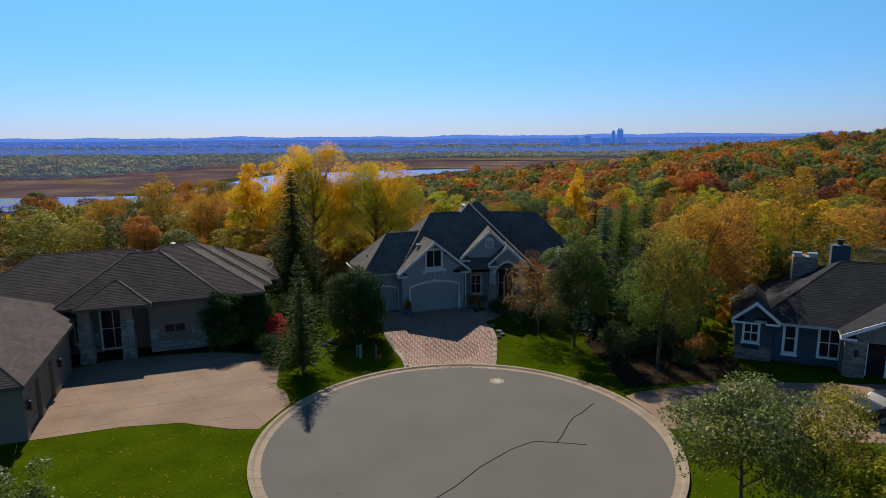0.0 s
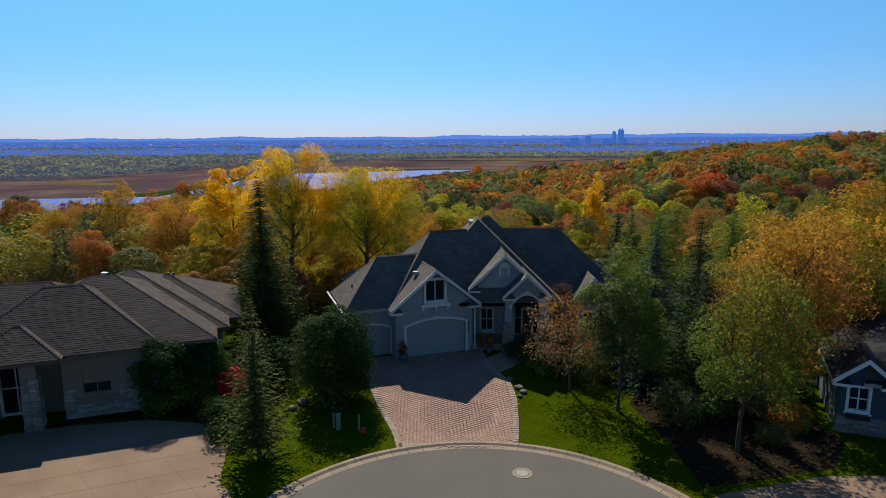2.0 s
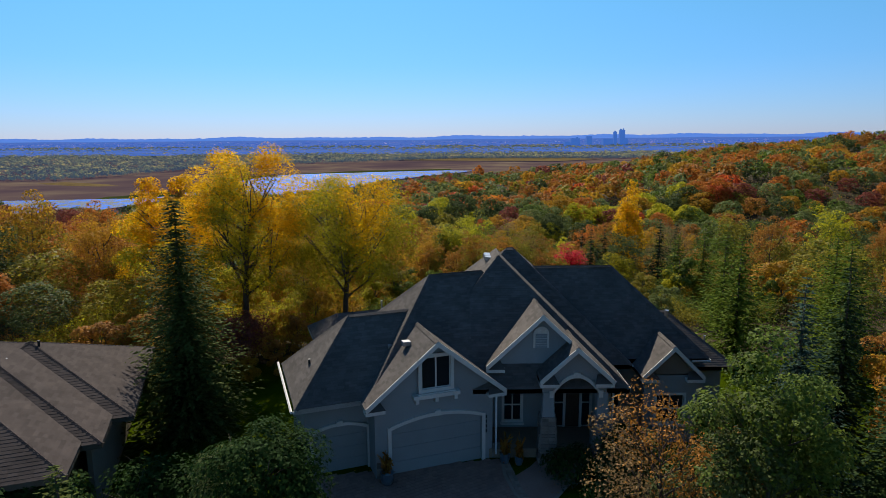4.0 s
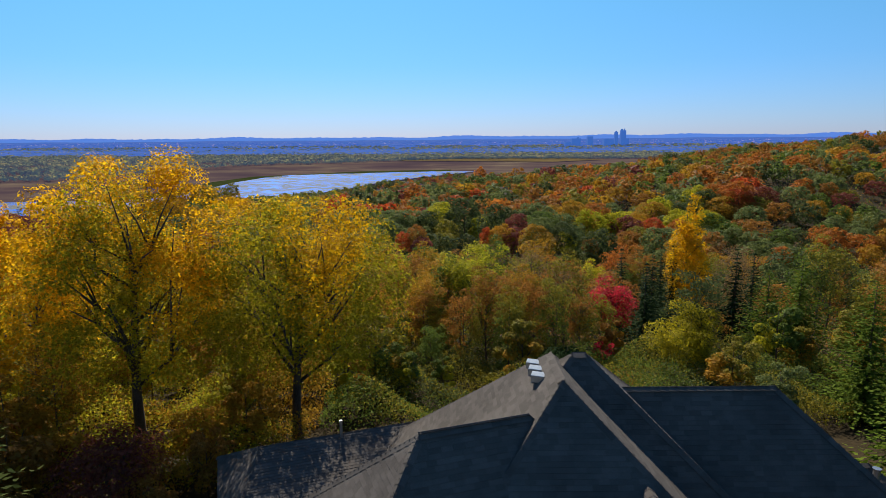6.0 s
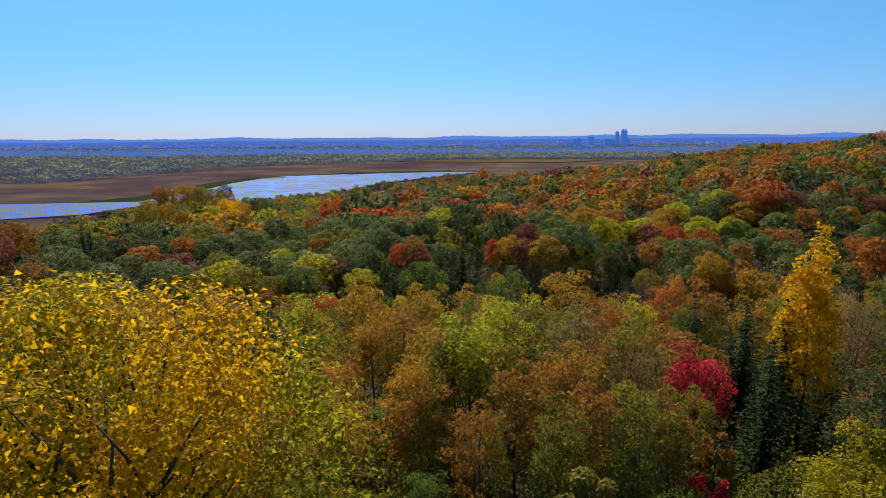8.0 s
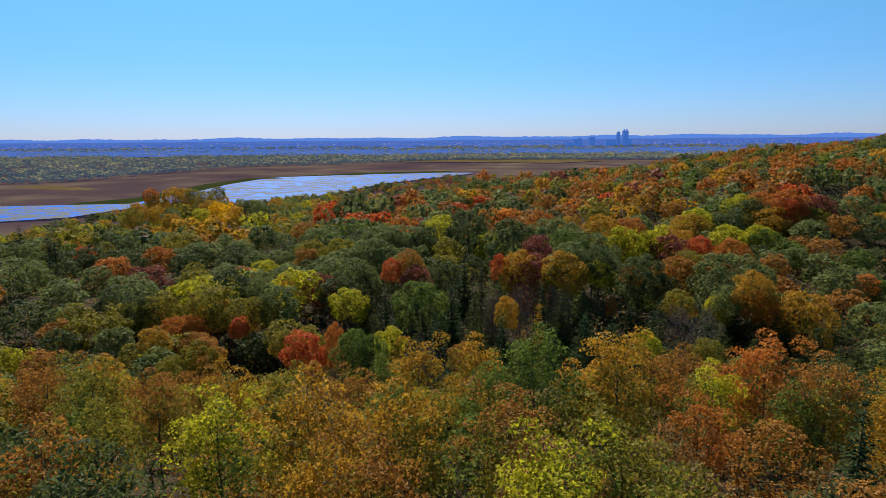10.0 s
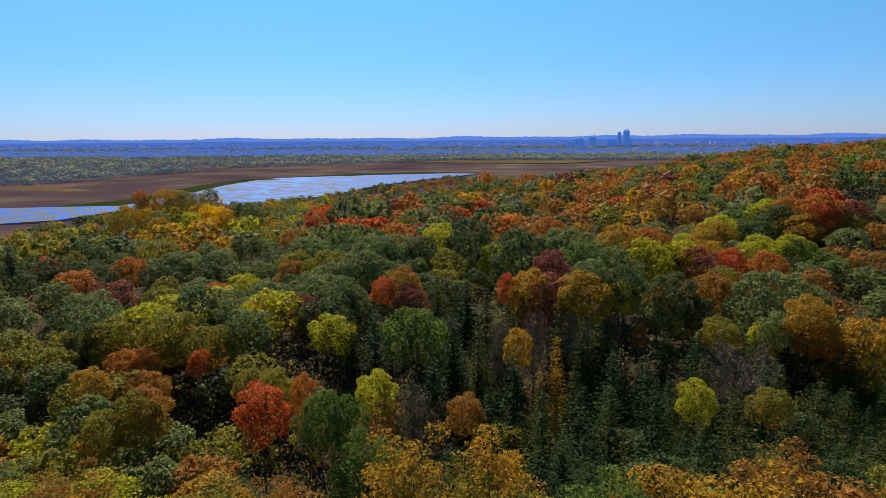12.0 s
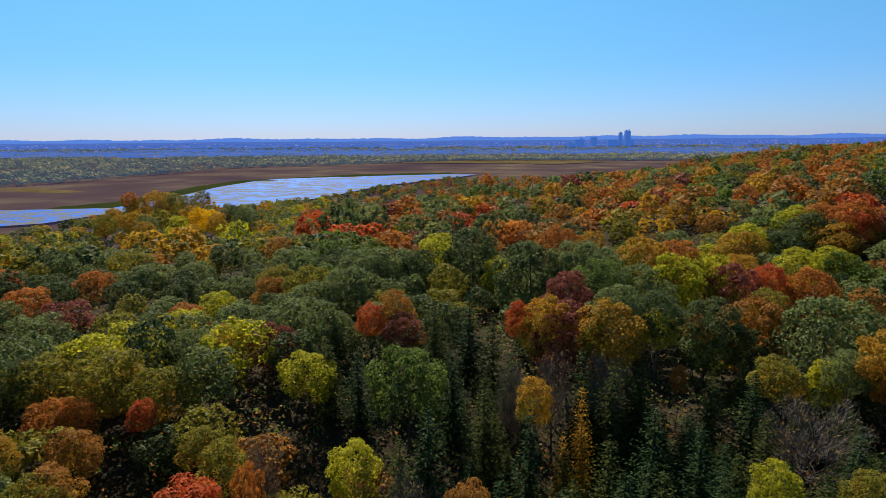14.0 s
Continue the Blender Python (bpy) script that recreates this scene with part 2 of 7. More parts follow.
# ---- ground, street, drives ----
GRASS = surface("lawn_grass", (0.022, 0.036, 0.001), (0.046, 0.066, 0.002), 0.5, 14, 0.95, bumps=0.9, dist=0.06, spec=0.0)
LITTER = surface("forest_floor", (0.018, 0.014, 0.008), (0.05, 0.034, 0.014), 0.2, 3, 0.95, bumps=0.6, dist=0.2, spec=0.1)
# sedge of the flats, with bluish distance haze added as faint emission
MARSH = airlight("marsh_sedge_haze_glow", [(0.034, 0.020, 0.014), (0.055, 0.034, 0.021), (0.085, 0.058, 0.030), (0.125, 0.092, 0.045)], (0.14, 0.12, 0.25), 0.13, 0.006)
FIELD = surface("far_fields", (0.05, 0.07, 0.025), (0.15, 0.13, 0.06), 0.003, 0.02, 0.95, bumps=0.0, spec=0.1)
ASPHALT = surface("asphalt", (0.074, 0.067, 0.058), (0.098, 0.088, 0.076), 0.25, 60, 0.9, bumps=0.4, dist=0.01, spec=0.2)
CONCRETE = surface("kerb_concrete", (0.19, 0.135, 0.09), (0.26, 0.195, 0.135), 0.8, 30, 0.85, obj=0.18)
DRIVE = surface("driveway_concrete", (0.135, 0.085, 0.058), (0.225, 0.155, 0.108), 0.28, 30, 0.9, obj=0.12, spec=0.1)
TAR = surface("crack_sealant", (0.02, 0.02, 0.02), (0.035, 0.035, 0.035), 4, 40, 0.9, spec=0.0)


def spaced(*spans):
    out = []
    for a, b, step in spans:
        out += list(np.arange(a, b, step))
    return np.array(out + [spans[-1][1]])


gx = spaced((-4600, -1200, 170), (-1200, -300, 45), (-300, -60, 12), (-60, 60, 2.0), (60, 320, 10), (320, 1200, 44), (1200, 4600, 170))
gy = spaced((-400, -60, 40), (-60, 112, 2.0), (112, 360, 8), (360, 760, 16), (760, 2600, 40), (2600, 4850, 75))
GX, GY = np.meshgrid(gx, gy)
GZ = height(GX, GY)
nx, ny = len(gx), len(gy)
verts = np.stack([GX, GY, GZ], -1).reshape(-1, 3)
ii = (np.arange(ny - 1)[:, None] * nx + np.arange(nx - 1)[None]).ravel()
faces = np.stack([ii, ii + 1, ii + nx + 1, ii + nx], 1)
mid = verts[faces].mean(1)
lawn = (mid[:, 1] < 75 + 4 * np.sin(mid[:, 0] * 0.13) * sm(25, 50, np.abs(mid[:, 0]))) & (np.abs(mid[:, 0]) < 260)
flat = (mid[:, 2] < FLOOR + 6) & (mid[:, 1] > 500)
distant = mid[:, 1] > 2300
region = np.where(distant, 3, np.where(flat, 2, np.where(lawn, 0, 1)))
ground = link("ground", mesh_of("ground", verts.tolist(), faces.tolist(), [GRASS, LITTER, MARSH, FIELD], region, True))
tagged(ground, "green lawns, leaf-strewn forest floor and brown river flats", "ground", kind="structure")


def draped(name, outline, lift, mat, thick=0.12):
    """A slab with the given outline that follows the ground."""
    bm = bmesh.new()
    top = [bm.verts.new((x, y, 0)) for x, y in outline]
    f = bm.faces.new(top)
    if f.normal.z < 0:
        f.normal_flip()
    bmesh.ops.triangulate(bm, faces=bm.faces)
    for _ in range(3):
        bmesh.ops.subdivide_edges(bm, edges=[e for e in bm.edges if e.calc_length() > 2.5], cuts=1)
        bmesh.ops.triangulate(bm, faces=bm.faces)
    ret = bmesh.ops.extrude_face_region(bm, geom=list(bm.faces))
    low = {v for v in ret["geom"] if isinstance(v, bmesh.types.BMVert)}
    for v in bm.verts:
        v.co.z = float(height(v.co.x, v.co.y)) + (lift if v in low else lift - thick)
    bmesh.ops.recalc_face_normals(bm, faces=bm.faces)
    me = bpy.data.meshes.new(name)
    bm.to_mesh(me)
    bm.free()
    me.materials.append(mat)
    return me


CX, CY, CR = 1.65, 33.0, 11.25
NECK = 5.2
a0 = math.asin(NECK / CR)
ring = [(CX + CR * math.sin(t), CY - CR * math.cos(t)) for t in np.linspace(a0 + 0.35, 2 * math.pi - a0 - 0.35, 72)]
street = ring + [(CX - NECK - 0.6, 19.0), (CX - NECK, 14.0), (CX - NECK, -60.0), (CX + NECK, -60.0), (CX + NECK, 14.0), (CX + NECK + 0.6, 19.0)]
road = tagged(link("road", draped("road", street, 0.035, ASPHALT)), "grey asphalt cul-de-sac with sealed cracks", "road", kind="structure")

# kerb sections round the bulb
kerb = tagged(new("kerb"), "pinkish concrete kerb and gutter round the street end", "kerb", kind="structure")
for i in range(60):
    t0 = a0 + 0.35 + (2 * math.pi - 2 * a0 - 0.7) * i / 60
    t1 = a0 + 0.35 + (2 * math.pi - 2 * a0 - 0.7) * (i + 1) / 60 - 0.0014
    b = Build()
    prof = [(CR - 0.02, 0.03), (CR + 0.32, 0.05), (CR + 0.46, 0.14), (CR + 0.66, 0.15), (CR + 0.66, -0.1), (CR - 0.02, -0.1)]
    rows = []
    for t in (t0, (t0 + t1) / 2, t1):
        rows.append([(CX + r * math.sin(t), CY - r * math.cos(t), -0.55 + z) for r, z in prof])
    for r0, r1 in zip(rows, rows[1:]):
        for k in range(6):
            b.poly([r0[k], r0[(k + 1) % 6], r1[(k + 1) % 6], r1[k]])
    b.poly(rows[0]).poly(rows[-1])
    part("kerb_section", b, CONCRETE, kerb)

left_drive = [(-9.6, 38.2), (-10.6, 34.6), (-12.2, 34.6), (-15.6, 35.5), (-19, 35.0), (-24.0, 33.2), (-28.2, 44.4), (-25.6, 46.4), (-22.6, 47.4), (-18, 48.2), (-12.2, 47.2), (-12.0, 44.6), (-11.2, 41.0), (-10.3, 40.0)]
drv = tagged(link("driveway", draped("driveway", left_drive, 0.02, DRIVE)), "pale scored concrete forecourt beside the stone house", "driveway", kind="structure")

right_drive = [(12.5, 38.9), (13.3, 36.4), (13.45, 34.3), (16.5, 33.4), (30, 31.5), (36, 33), (36, 40), (27, 40.8), (22.5, 41.1), (19.4, 41.1), (16.0, 40.2), (13.6, 39.6)]
tagged(link("driveway", draped("driveway", right_drive, 0.02, DRIVE)), "shaded concrete driveway of the blue house", "driveway", kind="structure")

MULCH = surface("dark_mulch", (0.012, 0.009, 0.006), (0.032, 0.023, 0.014), 0.8, 9, 0.95, bumps=0.9, dist=0.05, spec=0.0)
for bed, words in (([(12.9, 40.2), (14.2, 40.4), (17.4, 41.2), (20.5, 41.9), (22.8, 44.6), (22.4, 48.5), (19.5, 53.5), (14.6, 54.5), (12.2, 50.0), (12.9, 44.5)], "dark leaf-strewn mulch bed under the trees"),
                   ([(-14.2, 47.6), (-17.5, 48.7), (-22.0, 48.0), (-23.6, 47.2), (-23.4, 49.4), (-19.0, 50.8), (-13.4, 51.6), (-11.0, 49.0)], "dark mulch bed along the stone house")):
    tagged(link("planting_bed", draped("planting_bed", bed, 0.012, MULCH)), words, "planting bed", kind="structure")

# ---- roofs ----
SHINGLE = surface("dark_shingles", (0.080, 0.070, 0.063), (0.138, 0.120, 0.107), 0.7, 50, 0.9, island=0.28, bumps=0.5, dist=0.006, spec=0.08)
SHINGLE2 = surface("brown_shingles", (0.045, 0.036, 0.033), (0.080, 0.063, 0.057), 0.7, 50, 0.9, island=0.28, bumps=0.5, dist=0.006, spec=0.08)
SHINGLE3 = surface("slate_shingles", (0.017, 0.018, 0.021), (0.034, 0.035, 0.039), 0.7, 50, 0.9, island=0.28, bumps=0.5, dist=0.006, spec=0.08)


def hip(u0, u1, v0, v1, ze, s, ends="hh", along="u"):
    """Roof planes over a rectangle, and the ridge. ends: h hipped, g gabled, at the low and the high end."""
    if along == "v":
        planes, ridge, gables = hip(v0, v1, u0, u1, ze, s, ends)
        sw = lambda p: (p[1], p[0], p[2])
        return [[sw(p) for p in q][::-1] for q in planes], [sw(p) for p in ridge], [[sw(p) for p in q] for q in gables]
    half = (v1 - v0) / 2
    vm, zr = v0 + half, ze + half * s
    ra = (u0 + (half if ends[0] == "h" else 0), vm, zr)
    rb = (u1 - (half if ends[1] == "h" else 0), vm, zr)
    a, b, c, d = (u0, v0, ze), (u1, v0, ze), (u1, v1, ze), (u0, v1, ze)
    planes = [[a, b, rb, ra], [c, d, ra, rb]]
    gables = []
    (planes if ends[0] == "h" else gables).append([d, a, ra])
    (planes if ends[1] == "h" else gables).append([b, c, rb])
    return planes, [ra, rb], gables


def shingle_quads(plane, rng, wide, course):
    """Overlapping tabs, laid in courses up one roof plane: the quads of their tops and butt ends."""
    P = [Vector(p) for p in plane]
    n = (P[1] - P[0]).cross(P[2] - P[0]).normalized()
    if n.z < 0:
        n = -n
    a = Vector((0, 0, 1)).cross(n).normalized()
    b = n.cross(a)
    o = P[0]
    pts = [((p - o).dot(a), (p - o).dot(b)) for p in P]
    top = max(p[1] for p in pts)
    low = min(p[1] for p in pts)
    out = []
    y = low
    while y < top:
        ym = y + course * 0.4
        xs = []
        for (x1, y1), (x2, y2) in zip(pts, pts[1:] + pts[:1]):
            if (y1 - ym) * (y2 - ym) < 0:
                xs.append(x1 + (x2 - x1) * (ym - y1) / (y2 - y1))
        if len(xs) >= 2:
            xa, xb = min(xs), max(xs)
            x = xa - rng.random() * wide
            while x < xb:
                x2 = x + wide * rng.uniform(0.75, 1.25)
                p, q = max(x, xa), min(x2 - 0.006, xb)
                if q - p > 0.03:
                    yy, up = y - rng.uniform(0, 0.012), 0.012 + rng.uniform(0, 0.008)
                    w = lambda s, t, k: o + a * s + b * t + n * k
                    l0, l1 = w(p, yy, up), w(q, yy, up)
                    out.append((l0, l1, w(q, y + course + 0.02, 0.006), w(p, y + course + 0.02, 0.006)))
                    out.append((w(p, yy, 0.0), w(q, yy, 0.0), l1, l0))
                x = x2
        y += course
    return out


def roof_block(parent, planes, ridge, mat, trim, rng, wide=0.34, course=0.15, thick=0.22, shingled=True):
    """Roof deck with boarded eaves, its shingles and its ridge caps."""
    b = Build()
    for q in planes:
        b.poly(q)
        b.poly([(p[0], p[1], p[2] - thick) for p in q][::-1])
    me = b.mesh("roof", mat)
    roof = link("roof", me, parent)
    seen = {}
    for q in planes:
        for p1, p2 in zip(q, q[1:] + q[:1]):
            key = tuple(sorted((tuple(np.round(p1, 3)), tuple(np.round(p2, 3)))))
            seen[key] = seen.get(key, 0) + 1
    for (p1, p2), k in seen.items():
        if k == 1:
            part("fascia", Build().prism([p1, p2, (p2[0], p2[1], p2[2] - thick), (p1[0], p1[1], p1[2] - thick)], (0, 0, -0.015)), trim, roof)
    if shingled:
        quads = []
        for q in planes:
            quads += shingle_quads(q, rng, wide, course)
        vs = np.array([[tuple(p) for p in q] for q in quads]).reshape(-1, 3)
        tagged(link("shingling", quad_mesh("shingling", vs, mat), roof), kind="stuff")
    caps = Build()
    for (p1, p2), k in seen.items():
        if k < 2:
            continue
        p1, p2 = Vector(p1), Vector(p2)
        d = (p2 - p1).normalized()
        side = d.cross(Vector((0, 0, 1))).normalized()
        up = side.cross(d)
        t = 0.0
        while t < (p2 - p1).length:
            c = p1 + d * t
            e = p1 + d * min(t + 0.3, (p2 - p1).length)
            for sgn in (-1, 1):
                dn = side * 0.15 * sgn - up * 0.10
                caps.poly([c + up * 0.045, e + up * 0.03, e + dn + up * 0.03, c + dn + up * 0.045])
            t += 0.29
    if caps.v:
        tagged(part("ridge_capping", caps, mat, roof), kind="stuff")
    return roof

# ---- house parts ----
WALL_BLUE = surface("blue_grey_stucco", (0.20, 0.215, 0.22), (0.26, 0.275, 0.28), 0.6, 60, 0.9, bumps=0.4, dist=0.006)
TRIM = surface("pale_trim_paint", (0.46, 0.44, 0.41), (0.56, 0.54, 0.50), 1.5, 30, 0.6, bumps=0.1)
DOOR_PAINT = surface("garage_door_paint", (0.19, 0.21, 0.215), (0.23, 0.25, 0.255), 0.8, 40, 0.55, bumps=0.1)
WALL_STONE = surface("tan_stucco", (0.145, 0.112, 0.082), (0.195, 0.152, 0.112), 0.6, 60, 0.95, bumps=0.4, dist=0.006)
STONE = surface("pale_ledge_stone", (0.20, 0.175, 0.15), (0.36, 0.33, 0.29), 1.2, 30, 0.9, island=0.45, bumps=0.6, dist=0.01)
FIELDSTONE = surface("field_stone", (0.14, 0.12, 0.10), (0.30, 0.27, 0.24), 1.5, 30, 0.85, island=0.5, bumps=0.6, dist=0.01)
WALL_NAVY = surface("slate_blue_siding", (0.036, 0.047, 0.064), (0.055, 0.07, 0.09), 0.6, 60, 0.8, island=0.15, bumps=0.2)
TRIM_WHITE = surface("white_trim_paint", (0.55, 0.56, 0.57), (0.70, 0.70, 0.70), 1.5, 30, 0.5, bumps=0.1)
DARK_WOOD = surface("dark_door_wood", (0.04, 0.022, 0.016), (0.08, 0.045, 0.03), 2, 20, 0.5, stretch=(1, 1, 0.2))
METAL = surface("galvanised_metal", (0.3, 0.3, 0.3), (0.42, 0.42, 0.42), 4, 40, 0.35, 0.8, bumps=0.05)
BLACK = surface("black_metal", (0.015, 0.015, 0.015), (0.03, 0.03, 0.03), 4, 40, 0.5, 0.3, bumps=0.05)
GLASS = bpy.data.materials.new("window_glass")
GLASS.use_nodes = True
_gb = GLASS.node_tree.nodes["Principled BSDF"]
_gb.inputs["Base Color"].default_value = (0.012, 0.016, 0.02, 1)
_gb.inputs["Roughness"].default_value, _gb.inputs["Specular IOR Level"].default_value = 0.12, 0.12
rng = random.Random(4)


def wall_face(u0, u1, z0, z1, v, thick, holes=()):
    """A wall across u with openings cut right through."""
    b = Build()
    us = sorted({u0, u1, *[h[0] for h in holes], *[h[1] for h in holes]})
    zs = sorted({z0, z1, *[h[2] for h in holes], *[h[3] for h in holes]})
    for ua, ub in zip(us, us[1:]):
        run = None
        for za, zb in zip(zs, zs[1:]):
            um, zm = (ua + ub) / 2, (za + zb) / 2
            if any(h[0] < um < h[1] and h[2] < zm < h[3] for h in holes):
                if run:
                    b.box(ua, v, run[0], ub, v + thick, run[1])
                run = None
            else:
                run = (run[0], zb) if run else (za, zb)
        if run:
            b.box(ua, v, run[0], ub, v + thick, run[1])
    return b


def window(parent, u0, u1, z0, z1, v, trim, cols=2, rows=1, casing=0.12, sill=True):
    """A window set back in its opening, with casing, sash bars and panes."""
    w = link("window", wall_face(u0 - casing, u1 + casing, z0 - casing, z1 + casing, v - 0.05, 0.10, [(u0, u1, z0, z1)]).mesh("window", trim), parent)
    for i in range(cols):
        for j in range(rows):
            a, b = u0 + (u1 - u0) * i / cols, u0 + (u1 - u0) * (i + 1) / cols
            c, d = z0 + (z1 - z0) * j / rows, z0 + (z1 - z0) * (j + 1) / rows
            part("pane", Build().box(a + 0.03, v + 0.07, c + 0.03, b - 0.03, v + 0.085, d - 0.03), GLASS, w)
    bars = Build()
    for i in range(cols + 1):
        a = u0 + (u1 - u0) * i / cols
        bars.box(a - 0.035, v + 0.03, z0, a + 0.035, v + 0.10, z1)
    for j in range(rows + 1):
        c = z0 + (z1 - z0) * j / rows
        bars.box(u0, v + 0.032, c - 0.035, u1, v + 0.098, c + 0.035)
    part("window_frame", bars, trim, w)
    if sill:
        part("window_sill", Build().box(u0 - casing - 0.06, v - 0.16, z0 - casing - 0.10, u1 + casing + 0.06, v, z0 - casing + 0.002), trim, w)
    return w


def stones(parent, u0, u1, z0, z1, v, mat, rows=0.2, name="stonework", depth=0.06, side=False, label=""):
    """Uneven courses of stone, proud of the wall."""
    b = Build()
    z = z0
    while z < z1 - 0.03:
        h = min(rows * rng.uniform(0.6, 1.25), z1 - z)
        u = u0
        while u < u1 - 0.03:
            w = min(rng.uniform(0.25, 0.7) * rows / 0.2, u1 - u)
            d = depth * rng.uniform(0.5, 1.1)
            if side:
                b.box(v - d, u + 0.008, z + 0.008, v + 0.02, u + w - 0.008, z + h - 0.008)
            else:
                b.box(u + 0.008, v - d, z + 0.008, u + w - 0.008, v + 0.02, z + h - 0.008)
            u += w
        z += h
    return tagged(part(name, b, mat, parent, label), kind="stuff")


def pillar(parent, u, v, z0, z1, wide, taper, mat):
    """A tapering stone pier: stones laid round a core."""
    b = Build()
    z = z0
    while z < z1:
        h = min(rng.uniform(0.14, 0.26), z1 - z)
        f = (z - z0) / (z1 - z0)
        w = wide * (1 - taper * f) / 2
        for sgn_u, sgn_v in ((0, -1), (0, 1), (-1, 0), (1, 0)):
            n = 2
            for k in range(n):
                a, c = -w + 2 * w * k / n, -w + 2 * w * (k + 1) / n
                d = rng.uniform(0.0, 0.05)
                if sgn_v:
                    b.box(u + a + 0.01, v + sgn_v * w - 0.06 - d * (sgn_v < 0), z + 0.01, u + c - 0.01, v + sgn_v * w + 0.06 + d * (sgn_v > 0), z + h - 0.01)
                else:
                    b.box(u + sgn_u * w - 0.06 - d * (sgn_u < 0), v + a + 0.01, z + 0.01, u + sgn_u * w + 0.06 + d * (sgn_u > 0), v + c - 0.01, z + h - 0.01)
        z += h
    p = part("pillar", Build().box(u - wide * 0.44, v - wide * 0.44, z0, u + wide * 0.44, v + wide * 0.44, z1), mat, parent)
    tagged(part("stonework", b, mat, p), kind="stuff")
    return p


def arch_trim(parent, u0, u1, z0, zs, rise, v, wide, mat, name="door_trim"):
    """Casing of an opening with a flat arched head."""
    b = Build()
    n = 14
    um, half = (u0 + u1) / 2, (u1 - u0) / 2
    head = lambda u, r: zs + r * (1 - ((u - um) / half) ** 2)
    for k in range(n):
        a, c = u0 + (u1 - u0) * k / n, u0 + (u1 - u0) * (k + 1) / n
        b.prism([(a, v, head(a, rise)), (c, v, head(c, rise)), (c, v, head(c, rise) + wide), (a, v, head(a, rise) + wide)], (0, 0.10, 0))
    b.box(u0 - wide, v, z0, u0 + 0.001, v + 0.10, zs + wide * 0.8).box(u1 - 0.001, v, z0, u1 + wide, v + 0.10, zs + wide * 0.8)
    b.box(um - 0.16, v - 0.04, zs + rise, um + 0.16, v + 0.11, zs + rise + wide + 0.10)
    return part(name, b, mat, parent)


def garage_door(parent, u0, u1, z0, z1, v, mat):
    d = part("garage_door", Build().box(u0, v + 0.05, z0, u1, v + 0.10, z1), mat, parent)
    h = (z1 - z0) / 4
    for k in range(4):
        part("door_panel", Build().box(u0 + 0.02, v + 0.02, z0 + k * h + 0.012, u1 - 0.02, v + 0.052, z0 + (k + 1) * h - 0.012), mat, d, bevel=0.008)
    return d


def gable(parent, u0, u1, v0, v1, ze, s, roofmat, wallmat, trim, vwall, wide=0.34, course=0.15):
    """A street gable: its roof, wall triangle, verge boards and boxed eave returns."""
    planes, ridge, ends = hip(u0, u1, v0, v1, ze, s, "gg", "v")
    roof_block(parent, planes, ridge, roofmat, trim, rng, wide, course, thick=0.16)
    um, zr = (u0 + u1) / 2, ridge[0][2]
    inset = 0.35
    part("gable_wall", Build().prism([(u0 + inset, vwall, ze - 0.05), (u1 - inset, vwall, ze - 0.05), (um, vwall, zr - 0.16 - inset * s * 0 - 0.12)], (0, 0.18, 0)), wallmat, parent)
    for a, nm in ((u0, "verge_board"), (u1, "verge_board")):
        sg = 1 if a == u0 else -1
        p, q = Vector((a, v0 - 0.03, ze)), Vector((um, v0 - 0.03, zr))
        dn = Vector((0, 0, -0.26))
        part(nm, Build().prism([p + Vector((0, 0, 0.02)), q + Vector((0, 0, 0.02)), q + dn, p + dn], (0, 0.06, 0)), trim, parent)
        part("eave_return", Build().box(min(a, a + sg * 0.95), v0 - 0.02, ze - 0.34, max(a, a + sg * 0.95), vwall + 0.02, ze - 0.17), trim, parent)
        part("return_roof", Build().prism([(a - sg * 0.02, v0 - 0.03, ze - 0.168), (a + sg * 0.97, v0 - 0.03, ze - 0.168), (a + sg * 0.75, vwall, ze + 0.16), (a + sg * 0.1, vwall, ze + 0.16)], (0, 0.02, -0.004)), roofmat, parent)
    return zr


def box_vent(parent, u, v, z, turn=0, mat=METAL):
    b = Build().prism([(-0.2, -0.17, 0), (0.2, -0.17, 0), (0.2, -0.17, 0.22), (-0.2, -0.17, 0.22)], (0, 0.42, 0.02))
    o = part("roof_vent", b, mat, parent, bevel=0.015)
    o.matrix_basis = (TURN or Matrix()) @ pose(u, v, z, 0, 0, turn)
    part("vent_mouth", Build().box(-0.17, -0.178, 0.02, 0.17, -0.172, 0.17), BLACK, o)
    return o


def pipe(parent, u, v, z, h, r, mat, name="vent_pipe"):
    return part(name, Build().tube([(u, v, z), (u, v, z + h * 0.9), (u, v, z + h)], [r, r, r * 1.25], 10), mat, parent, smooth=False)


# ---- the blue-grey house ----
HOUSE = pose(-2.97, 58.1, 0.0, 0, 0, 19.4)
house = thing("house", HOUSE, "blue-grey stucco house with steep dark shingle roofs and gables", "house")
for args in [(-4.4, 5.5, -0.35, 6.2, 3.95, 1.03), (-1.1, 11.6, -0.85, 8.65, 3.95, 1.035)]:
    roof_block(house, *hip(*args)[:2], SHINGLE, TRIM, rng)
